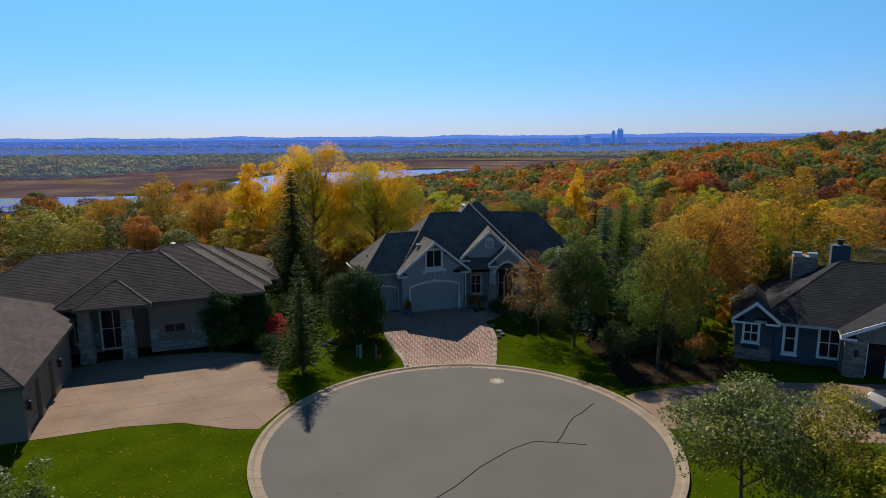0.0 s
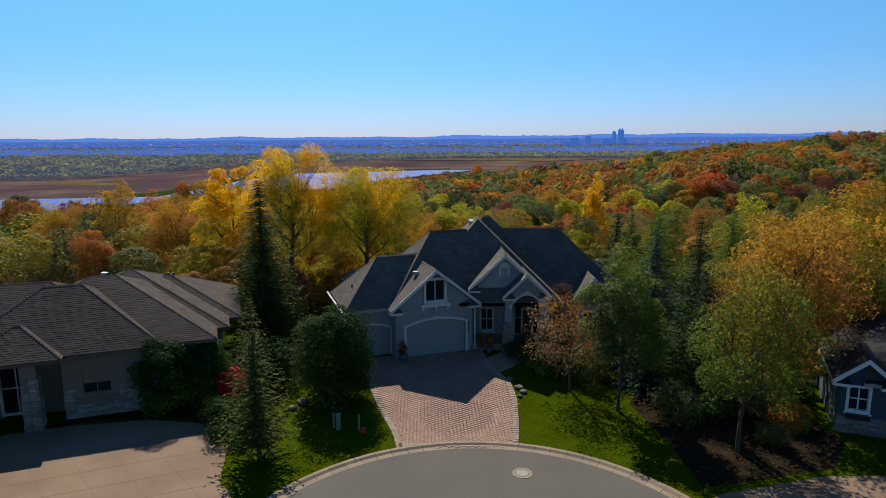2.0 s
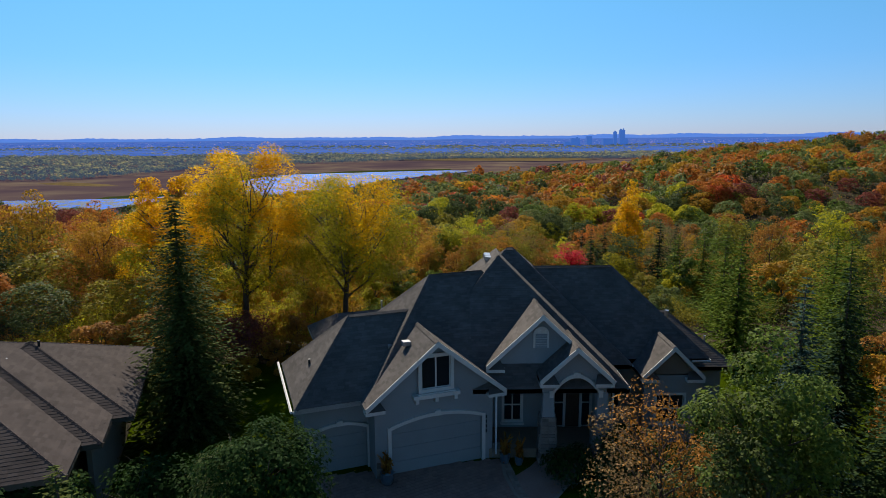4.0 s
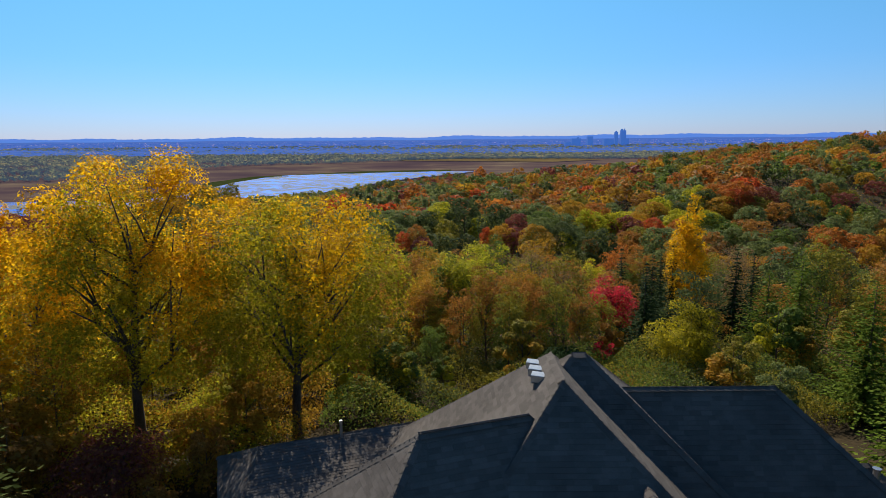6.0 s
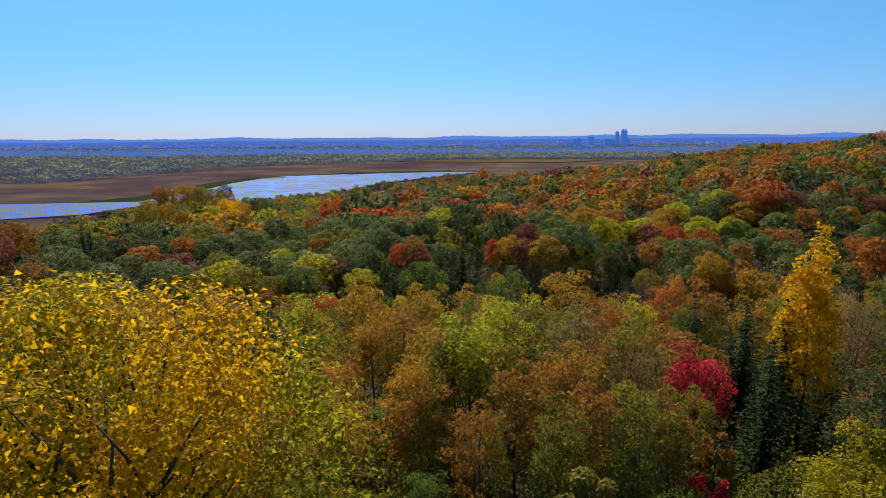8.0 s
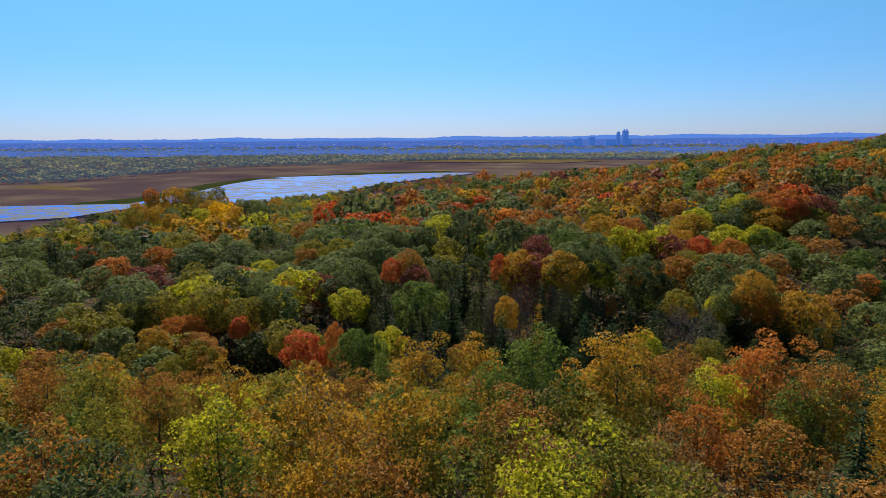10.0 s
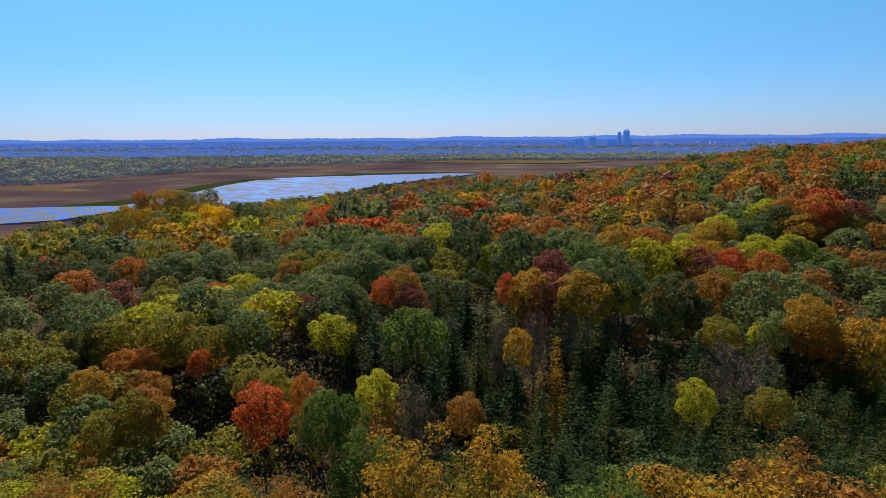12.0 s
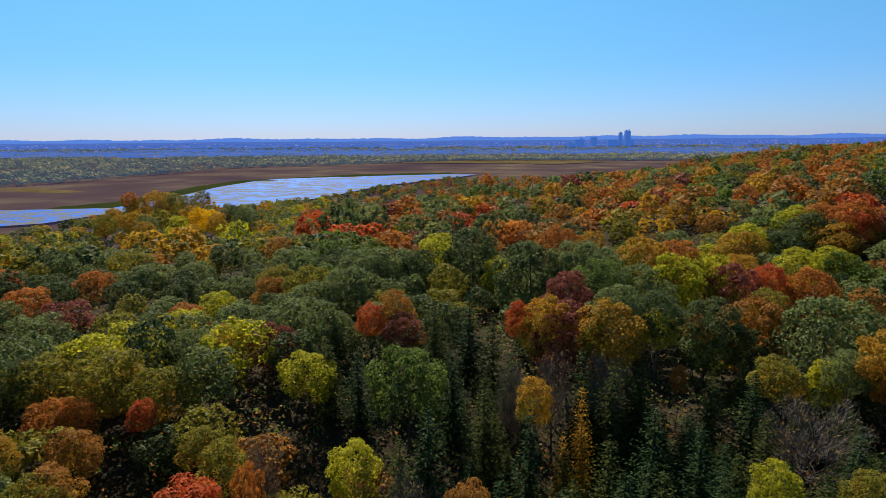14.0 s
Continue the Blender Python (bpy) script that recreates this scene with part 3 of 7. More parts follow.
# walls
HF = -0.4
part("wall", wall_face(-3.9, -0.6, HF, 3.75, 0.5, 0.2, [(-3.55, -0.85, HF, 2.45)]), WALL_BLUE, house)
part("wall", wall_face(-0.75, 5.45, HF, 3.9, -0.9, 0.2, [(0.05, 4.85, HF, 2.85)]), WALL_BLUE, house)
part("wall", Build().box(-0.75, -0.7, HF, -0.55, 0.5, 3.8), WALL_BLUE, house)
part("wall", Build().box(5.25, -0.7, HF, 5.45, 1.6, 3.8), WALL_BLUE, house)
part("wall", Build().box(-3.9, 0.7, HF, -3.7, 6.4, 3.75), WALL_BLUE, house)
part("wall", Build().box(-3.7, 6.2, HF - 2, 2.0, 6.4, 3.75), WALL_BLUE, house)
part("wall", Build().box(-1.2, 6.4, -3.5, 7.0, 15.6, 2.85), WALL_BLUE, house)
garage_door(house, 0.05, 4.85, -0.06, 2.9, -0.82, DOOR_PAINT)
garage_door(house, -3.55, -0.85, -0.06, 2.5, 0.58, DOOR_PAINT)
arch_trim(house, 0.05, 4.85, -0.1, 2.45, 0.42, -1.0, 0.17, TRIM)
arch_trim(house, -3.55, -0.85, -0.1, 2.15, 0.3, 0.4, 0.16, TRIM)
part("lintel", Build().prism([(0.05, -0.895, 2.45)] + [(0.05 + 4.8 * k / 14, -0.895, 2.45 + 0.42 * (1 - ((k - 7) / 7) ** 2)) for k in range(15)][1:-1] + [(4.85, -0.895, 2.45), (4.85, -0.895, 2.92), (0.05, -0.895, 2.92)], (0, 0.06, 0)), WALL_BLUE, house)
z1 = gable(house, -1.3, 5.95, -1.5, 3.2, 3.95, 0.80, SHINGLE, WALL_BLUE, TRIM, -0.9)
window(house, 1.62, 3.1, 4.35, 5.95, -1.03, TRIM, 2, 1, 0.18)
part("window_box_sill", Build().box(1.15, -1.25, 3.92, 3.55, -0.88, 4.12), TRIM, house)
for u in (1.35, 2.35, 3.35):
    part("bracket", Build().box(u - 0.08, -1.18, 3.68, u + 0.08, -0.9, 3.92), TRIM, house)
# the entrance wing, which stands askew to the garage
TURN = HOUSE.inverted()
SE = 0.983


def uneven_hip(u0, u1, v0, v1, ze, ra, rb, along="u"):
    """A hipped roof whose sides differ in pitch: its eaves and the two ends of its ridge."""
    a, b, c, d = (u0, v0, ze), (u1, v0, ze), (u1, v1, ze), (u0, v1, ze)
    if along == "v":
        return [[a, b, ra], [b, c, rb, ra], [c, d, rb], [d, a, ra, rb]]
    return [[a, b, rb, ra], [b, c, rb], [c, d, ra, rb], [d, a, ra]]


TURN = None
roof_block(house, uneven_hip(-1.7, 9.0, 8.7, 16.2, 2.95, (0.0, 13.6, 4.4), (6.5, 13.6, 4.4)), None, SHINGLE, TRIM, rng)
TURN = HOUSE.inverted()
for planes in (uneven_hip(-2.6, 9.4, 58.7, 72.75, 3.9, (3.2, 64.6, 9.65), (3.25, 66.9, 9.65), "v"),
               uneven_hip(-2.0, 10.5, 62.0, 72.5, 3.9, (3.9, 66.65, 9.72), (4.3, 66.65, 9.72)),
               uneven_hip(0.7, 15.2, 62.9, 71.4, 3.9, (5.5, 66.6, 8.6), (10.33, 66.6, 8.6)),
               hip(9.5, 17.4, 64.2, 70.6, 2.9, 0.8)[0]):
    roof_block(house, planes, None, SHINGLE, TRIM, rng)
part("wall", wall_face(2.2, 8.6, HF, 3.8, 61.5, 0.2, [(3.3, 4.25, 0.9, 2.7), (6.1, 8.1, 0.5, 3.3)]), WALL_BLUE, house)
part("wall", Build().box(8.4, 59.3, HF, 8.6, 63.4, 3.8), WALL_BLUE, house)
part("wall", wall_face(8.6, 14.5, HF, 3.8, 63.4, 0.2, [(9.0, 10.2, 0.8, 2.4)]), WALL_BLUE, house)
part("wall", Build().box(14.3, 63.6, HF - 2, 14.5, 70.8, 3.8), WALL_BLUE, house)
part("wall", Build().box(-2.0, 71.9, -3.5, 8.5, 72.1, 3.8).box(8.5, 70.8, -3.5, 14.5, 71.0, 3.8), WALL_BLUE, house)
part("wall", Build().box(14.5, 64.8, HF - 2, 16.8, 70.0, 2.85), WALL_BLUE, house)
gable(house, 2.15, 7.9, 59.2, 63.4, 4.92, 0.94, SHINGLE, WALL_BLUE, TRIM, 59.7)
part("louvre_frame", Build().box(4.6, 59.62, 5.75, 5.4, 59.68, 6.5).prism([(4.6, 59.62, 6.49)] + [(5.0 + 0.4 * math.cos(t), 59.62, 6.5 + 0.4 * math.sin(t)) for t in np.linspace(math.pi * 0.98, 0.02, 9)] + [(5.4, 59.62, 6.49)], (0, 0.06, 0)), TRIM, house)
for k in range(6):
    part("louvre_slat", Build().prism([(4.7, 59.60, 5.83 + 0.13 * k), (5.3, 59.60, 5.83 + 0.13 * k), (5.3, 59.57, 5.77 + 0.13 * k), (4.7, 59.57, 5.77 + 0.13 * k)], (0, 0.03, 0.05)), WALL_BLUE, house)
gable(house, 4.75, 8.45, 58.1, 61.0, 4.55, 0.93, SHINGLE, WALL_BLUE, TRIM, 58.6)
arch = [(5.5 + 2.3 * k / 14, 58.62, 3.7 + 0.85 * (1 - ((k - 7) / 7) ** 2)) for k in range(15)]
part("entry_wall", Build().prism([(4.95, 58.62, 3.7), *arch, (8.2, 58.62, 3.7), (8.2, 58.62, 4.56), (4.95, 58.62, 4.56)], (0, 0.25, 0)), WALL_BLUE, house)
arch_trim(house, 5.5, 7.8, 3.5, 3.7, 0.85, 58.5, 0.2, TRIM, "entry_arch")
for u in (5.25, 8.0):
    pillar(house, u, 58.75, HF, 2.5, 0.9, 0.3, FIELDSTONE)
    part("pillar_head", Build().prism([(u - 0.32, 58.45, 2.48), (u + 0.32, 58.45, 2.48), (u + 0.24, 58.55, 3.75), (u - 0.24, 58.55, 3.75)], (0, 0.5, 0)), WALL_BLUE, house)
window(house, 3.3, 4.25, 0.9, 2.7, 61.5, TRIM, 2, 2)
window(house, 6.1, 8.1, 0.5, 3.3, 61.5, TRIM, 3, 2, 0.1, False)
part("front_door", Build().box(6.72, 61.46, 0.52, 7.48, 61.56, 2.6), DARK_WOOD, house, "dark wooden front door", bevel=0.01)
part("door_casing", wall_face(6.58, 7.62, 0.52, 2.74, 61.42, 0.06, [(6.72, 7.48, 0.5, 2.6)]), TRIM, house)
part("porch_floor", Build().box(2.3, 59.0, -0.4, 8.4, 61.48, 0.5), CONCRETE, house)
part("entry_step", Build().box(5.7, 58.6, -0.4, 7.6, 59.0, 0.33), CONCRETE, house)
part("entry_step", Build().box(5.7, 58.2, -0.4, 7.6, 58.6, 0.16), CONCRETE, house)
gable(house, 10.75, 14.15, 60.9, 64.8, 3.6, 1.0, SHINGLE, WALL_STONE, TRIM, 61.3)
part("wall", wall_face(11.0, 13.9, HF, 3.6, 61.3, 0.2, [(11.7, 13.2, 0.8, 2.4)]), WALL_BLUE, house)
window(house, 11.7, 13.2, 0.8, 2.4, 61.3, TRIM, 2, 2)
for k in range(3):
    box_vent(house, 2.75, 67.0 - 0.55 * k, 3.9 + SE * 5.35 - 0.02, 75)
pipe(house, 14.0, 66.7, 4.9, 0.8, 0.11, METAL)
pipe(house, 16.4, 66.5, 3.5, 0.6, 0.06, METAL)
for a, b in [((2.9, 58.79, 3.76), (4.75, 58.79, 3.76)), ((9.46, 58.9, 3.76), (9.46, 61.9, 3.76)), ((10.56, 62.1, 3.76), (10.56, 62.9, 3.76)), ((14.2, 62.84, 3.76), (15.2, 62.84, 3.76)), ((15.26, 62.9, 3.76), (15.26, 71.3, 3.76))]:
    part("gutter", Build().tube([a, b], [0.07, 0.07], 6), TRIM, house)
part("downpipe", Build().tube([(8.62, 58.6, 4.3), (8.75, 59.4, 3.7), (8.75, 59.4, 0.1)], [0.06, 0.06, 0.06], 6), TRIM_WHITE, house)
TURN = None
stones(house, 5.42, 6.0, HF, 0.85, -0.95, FIELDSTONE)
stones(house, -0.72, -0.1, HF, 0.85, -0.93, FIELDSTONE)
# number plate beside the garage door: plain bars
for k in range(4):
    part("number_bar", Build().box(5.02, -0.93, 2.25 - 0.26 * k, 5.14, -0.9, 2.42 - 0.26 * k), BLACK, house)
# roof furniture
box_vent(house, 0.85, 1.6, 5.72, 90)
box_vent(house, 1.35, 0.55, 6.15, 90)
pipe(house, -3.3, 2.5, 4.9, 0.45, 0.06, BLACK)
pipe(house, 3.2, 13.4, 4.2, 0.9, 0.06, METAL)
# gutters and downpipes
for a, b in [((-4.5, -0.26, 3.78), (-1.2, -0.26, 3.78)), ((-4.56, -0.2, 3.78), (-4.56, 6.9, 3.78))]:
    part("gutter", Build().tube([a, b], [0.07, 0.07], 6), TRIM, house)
part("downpipe", Build().tube([(5.62, -1.0, 3.5), (5.62, -1.0, 0.2)], [0.05, 0.05], 6), TRIM_WHITE, house)

# ---- the low stone-clad house ----
house2 = thing("house", HOUSE, "low stone-clad house with broad brown hipped roofs", "house")
for args in [(-37.0, -18.0, -2.3, 9.3, 3.8, 0.57), (-29.0, -16.5, -3.2, 7.2, 3.8, 0.63), (-28.0, -13.3, -2.9, 10.2, 3.8, 0.52), (-26.0, -12.5, -0.2, 13.0, 3.7, 0.5), (-22.0, -11.6, 2.5, 13.0, 3.6, 0.5), (-27.5, -22.0, -3.8, 1.4, 3.8, 0.6)]:
    roof_block(house2, *hip(*args)[:2], SHINGLE2, WALL_STONE, rng, 0.42, 0.18)
roof_block(house2, *hip(-37.9, -27.3, -17.2, 0.0, 3.0, 0.57, "hh", "v")[:2], SHINGLE2, WALL_STONE, rng, 0.42, 0.18)
LB = -0.7
part("wall", wall_face(-28.3, -22.4, LB, 3.75, -0.9, 0.2, [(-28.0, -27.2, 0.4, 3.1), (-26.1, -24.4, LB, 3.0)]), WALL_STONE, house2)
part("wall", wall_face(-22.4, -17.0, LB, 3.75, -2.4, 0.2, [(-21.3, -19.75, 1.0, 2.95)]), WALL_STONE, house2)
part("wall", Build().box(-17.2, -2.2, LB, -17.0, 6, 3.75), WALL_STONE, house2)
part("wall", Build().box(-22.4, -2.2, LB, -22.2, -0.9, 3.75), WALL_STONE, house2)
part("wall", wall_face(-17.0, -13.9, LB, 3.75, -1.9, 0.2, [(-16.2, -15.2, 0.6, 2.6)]), WALL_STONE, house2)
part("wall", Build().box(-14.1, -1.7, LB, -13.9, 9.6, 3.7), WALL_STONE, house2)
part("wall", Build().box(-13.3, 0.6, LB - 2, -13.1, 12.2, 3.6), WALL_STONE, house2)
part("wall", Build().box(-36.4, -1.7, LB, -28.3, 8.7, 3.75), WALL_STONE, house2)
part("wall", Build().box(-37.0, -16.5, LB, -27.8, -16.3, 3.15), WALL_STONE, house2)
part("garage_wall", Build().box(-27.8, -16.5, LB, -27.6, -15.9, 3.15).box(-27.8, -15.9, 2.2, -27.6, -9.9, 3.15).box(-27.8, -13.2, LB, -27.6, -12.5, 2.2).box(-27.8, -9.9, LB, -27.6, -5.0, 3.15), WALL_STONE, house2)
for a, b in ((-15.9, -13.2), (-12.5, -9.9)):
    d = part("garage_door", Build().box(-27.95, a, LB, -27.85, b, 2.2), WALL_STONE, house2)
    for k in range(4):
        part("door_panel", Build().box(-27.86, a + 0.03, LB + 0.2 + 0.62 * k, -27.82, b - 0.03, LB + 0.8 + 0.62 * k), WALL_STONE, d)
win = window(house2, -21.3, -19.75, 1.0, 2.95, -2.4, WALL_STONE, 2, 2, 0.3)
part("blind", Build().box(-21.27, -2.36, 1.62, -19.78, -2.335, 2.93), WALL_STONE, win, "tan lowered blind")
window(house2, -28.0, -27.2, 0.4, 3.1, -0.9, TRIM, 2, 3, 0.08)
window(house2, -16.2, -15.2, 0.6, 2.6, -1.9, TRIM, 1, 2, 0.1)
dd = window(house2, -26.1, -24.4, -0.3, 3.0, -0.9, TRIM, 2, 2, 0.12, False)
part("door_handle", Build().box(-25.3, -0.86, 0.7, -25.26, -0.80, 1.1), BLACK, dd)
stones(house2, -22.4, -21.75, LB, 1.35, -2.45, STONE, 0.17)
stones(house2, -21.75, -19.3, LB, 0.3, -2.45, STONE, 0.17)
stones(house2, -19.3, -17.0, LB, 1.35, -2.45, STONE, 0.17)
stones(house2, -27.0, -26.3, LB, 1.2, -0.95, STONE, 0.17)
for u in (-26.8, -23.85):
    pillar(house2, u, -3.2, LB, 2.7, 0.85, 0.12, STONE)
    part("pillar_head", Build().box(u - 0.42, -3.62, 2.7, u + 0.42, -2.78, 3.65), WALL_STONE, house2)
for u, v, z in [(-20.6, 4.4, 7.05), (-17.5, 5.6, 5.9), (-15.4, 6.0, 4.8)]:
    box_vent(house2, u, v, z, 60)
pipe(house2, -16.4, 7.6, 5.6, 0.7, 0.06, BLACK)
lamp = part("wall_lantern", Build().box(-27.52, -16.9 + 0.6, 1.2, -27.3, -16.05, 1.75), BLACK, house2, bevel=0.02)
part("lantern_arm", Build().tube([(-27.6, -16.18, 1.7), (-27.4, -16.18, 1.85)], [0.02, 0.02], 6), BLACK, lamp)
part("wall_lantern", Build().box(-27.52, -9.0, 1.2, -27.3, -8.75, 1.75), BLACK, house2, bevel=0.02)

# ---- the slate-blue house ----
HOUSE3 = pose(23.2, 46.4, 0.0, 0, 0, -24)
house3 = thing("house", HOUSE3, "slate-blue sided house with white trim and a dark roof", "house")
roof_block(house3, *hip(1.2, 19.0, -0.5, 12.0, 2.65, 0.62)[:2], SHINGLE3, TRIM_WHITE, rng, 0.42, 0.18)
gable(house3, -0.4, 2.9, -0.9, 6.0, 2.75, 0.85, SHINGLE3, WALL_NAVY, TRIM_WHITE, -0.3, 0.42, 0.18)
gable(house3, 6.6, 14.2, -2.1, 6.0, 2.6, 0.5, SHINGLE3, FIELDSTONE, TRIM_WHITE, -1.5, 0.42, 0.18)


def siding(u0, u1, z0, z1, v, holes):
    """Lapped boards, broken at the openings."""
    b = Build()
    z = z0
    while z < z1:
        us = [u0] + [q for h in sorted(holes) if h[2] < z + 0.08 < h[3] for q in (h[0], h[1])] + [u1]
        for a, c in zip(us[::2], us[1::2]):
            b.prism([(a, v - 0.035, z), (c, v - 0.035, z), (c, v - 0.012, z + 0.158), (a, v - 0.012, z + 0.158)], (0, 0.03, 0))
        z += 0.155
    return b


H1, H2, H3 = (0.55, 1.5, 0.9, 2.25), (3.35, 4.05, 0.25, 2.4), (5.65, 6.9, 0.2, 2.35)
part("wall", wall_face(0, 2.5, -0.8, 2.75, -0.3, 0.2, [H1]), WALL_NAVY, house3)
part("wall", wall_face(2.5, 7.1, -0.8, 2.6, 0.1, 0.2, [H2, H3]), WALL_NAVY, house3)
tagged(part("siding", siding(0, 2.5, 0.6, 2.75, -0.3, [H1]), WALL_NAVY, house3), kind="stuff")
tagged(part("siding", siding(2.5, 7.1, -0.4, 2.6, 0.1, [H2, H3]), WALL_NAVY, house3), kind="stuff")
stones(house3, 0, 2.5, -0.8, 0.55, -0.33, FIELDSTONE)
window(house3, *H1, -0.3, TRIM_WHITE, 2, 2, 0.14)
window(house3, *H2, 0.1, TRIM_WHITE, 1, 2, 0.16)
window(house3, *H3, 0.1, TRIM_WHITE, 2, 2, 0.16, False)
part("flower_box", Build().box(0.45, -0.75, 0.45, 1.6, -0.36, 0.72), BLACK, house3, bevel=0.02)
part("wall", Build().box(-0.02, -0.1, -0.8, 0.18, 11.4, 2.65), WALL_NAVY, house3)
part("wall", Build().box(0.2, 11.2, -0.8, 18.4, 11.4, 2.65), WALL_NAVY, house3)
part("wall", wall_face(7.1, 13.8, -0.8, 2.6, -1.5, 0.2, [(8.3, 13.0, -0.8, 2.1)]), FIELDSTONE, house3)
part("wall", Build().box(6.95, -1.5, -0.8, 7.1, 0.3, 2.6), FIELDSTONE, house3)
stones(house3, 7.1, 8.3, -0.8, 2.6, -1.53, FIELDSTONE)
part("entry_screen", wall_face(8.3, 13.0, -0.8, 2.1, -0.9, 0.1, [(8.5, 9.6, -0.6, 1.9), (9.8, 11.2, -0.6, 1.9), (11.4, 12.8, -0.6, 1.9)]), TRIM_WHITE, house3)
part("entry_glass", Build().box(8.4, -0.78, -0.7, 12.9, -0.75, 2.0), GLASS, house3)
part("wall_lantern", Build().box(7.55, -1.75, 1.0, 7.8, -1.52, 1.5), BLACK, house3, bevel=0.02)
ch = part("chimney", Build().box(4.1, 6.6, 2.0, 5.9, 7.9, 6.5), FIELDSTONE, house3, "stone-faced chimney with metal flue caps")
for u in (4.45, 5.55):
    part("flue_cap", Build().box(u - 0.28, 6.95, 6.5, u + 0.28, 7.5, 6.72).box(u - 0.36, 6.87, 6.72, u + 0.36, 7.58, 6.79), METAL, ch)
stones(ch, 4.1, 5.9, 4.0, 6.45, 6.6, FIELDSTONE)
ch2 = part("chimney", Build().box(6.9, 7.2, 3.0, 8.2, 8.4, 7.5), WALL_NAVY, house3, "blue sided chimney")
part("flue_cap", Build().tube([(7.55, 7.8, 7.5), (7.55, 7.8, 7.85)], [0.2, 0.2], 10).box(7.25, 7.5, 7.85, 7.85, 8.1, 7.95), BLACK, ch2)
rail = part("balcony_rail", Build().tube([(1.6, 9.5, 4.6), (3.8, 8.0, 4.75)], [0.03, 0.03], 6).tube([(1.6, 9.5, 4.2), (3.8, 8.0, 4.35)], [0.02, 0.02], 6), BLACK, house3)
for k in range(7):
    f = k / 6
    part("baluster", Build().tube([(1.6 + 2.2 * f, 9.5 - 1.5 * f, 3.7 + 0.15 * f), (1.6 + 2.2 * f, 9.5 - 1.5 * f, 4.6 + 0.15 * f)], [0.015, 0.015], 5), BLACK, rail)

# ---- trees ----
def crown_points(g, height, base, radius, lobes, n, shape="oak"):
    """Leaf places on the lobes of a crown, and the way out of each lobe."""
    c = np.array([0, 0, (base + height) / 2])
    ax = np.array([radius, radius, (height - base) / 2])
    i = np.arange(lobes) + 0.5
    zz = 1 - 1.8 * i / lobes
    t = i * 2.399963 + g.uniform(-0.4, 0.4, lobes)
    rr = np.sqrt(np.clip(1 - zz ** 2, 0, 1))
    d = np.stack([rr * np.cos(t), rr * np.sin(t), zz], 1)
    if shape == "vase":
        wide = (1 - np.abs(zz) ** 3.5) ** 0.5 * np.interp(zz, [-1, 0.2, 1], [0.75, 1.0, 0.85])
        d = np.stack([wide * np.cos(t), wide * np.sin(t), zz], 1)
        cs = c + d * ax * np.stack([g.uniform(0.3, 0.92, lobes)] * 2 + [g.uniform(0.8, 0.95, lobes)], 1) + g.normal(size=(lobes, 3)) * radius * 0.07
        rs = radius * g.uniform(0.16, 0.30, lobes)
    elif shape == "airy":
        cs = c + d * ax * g.uniform(0.35, 0.90, (lobes, 1)) + g.normal(size=(lobes, 3)) * radius * 0.08
        rs = radius * g.uniform(0.18, 0.34, lobes)
    elif shape == "column":
        cs = c + d * ax * g.uniform(0.35, 0.95, (lobes, 1))
        thin = np.interp((cs[:, 2] - base) / (height - base), [0, 0.2, 0.5, 1.0], [0.55, 1.0, 0.9, 0.25])
        cs[:, :2] *= thin[:, None]
        rs = radius * g.uniform(0.24, 0.42, lobes) * thin ** 0.5
    elif shape == "tufts":
        lift = g.random(lobes) ** 0.64
        wide = np.interp(lift, [0, 0.25, 0.6, 0.85, 1], [0.5, 0.9, 1.0, 0.80, 0.42])
        out = g.random(lobes) ** 0.5 * wide
        cs = np.stack([out * np.cos(t) * radius, out * np.sin(t) * radius, base + lift * (height - base) * (0.80 + 0.18 * np.sin(3 * t + 1.0))], 1)
        cs[:, 2] = np.minimum(cs[:, 2], height * 0.96)
        rs = radius * g.uniform(0.13, 0.24, lobes)
    elif shape == "clump":
        cs = d
        rs = None
    else:
        cs = c + d * ax * g.uniform(0.55, 0.78, (lobes, 1))
        rs = radius * g.uniform(0.26, 0.42, lobes)
    if shape == "clump":
        return clumps(g, c, ax, cs, radius, lobes, n)
    k = g.choice(lobes, n, p=rs ** 2 / (rs ** 2).sum())
    d = g.normal(size=(n, 3))
    d /= np.linalg.norm(d, axis=1, keepdims=True)
    flip = (d[:, 2] < -0.3) & (g.random(n) < 0.5)
    d[flip, 2] *= -1
    u = 0.45 + 0.55 * g.random(n) ** 0.45
    p = cs[k] + d * (rs[k] * u)[:, None] * np.array([1.0, 1.0, 0.8])
    if shape == "oak":
        w = (p - c) / ax
        w /= np.linalg.norm(w, axis=1, keepdims=True) + 1e-6
        d = 0.9 * d + 0.8 * w
    return p, d


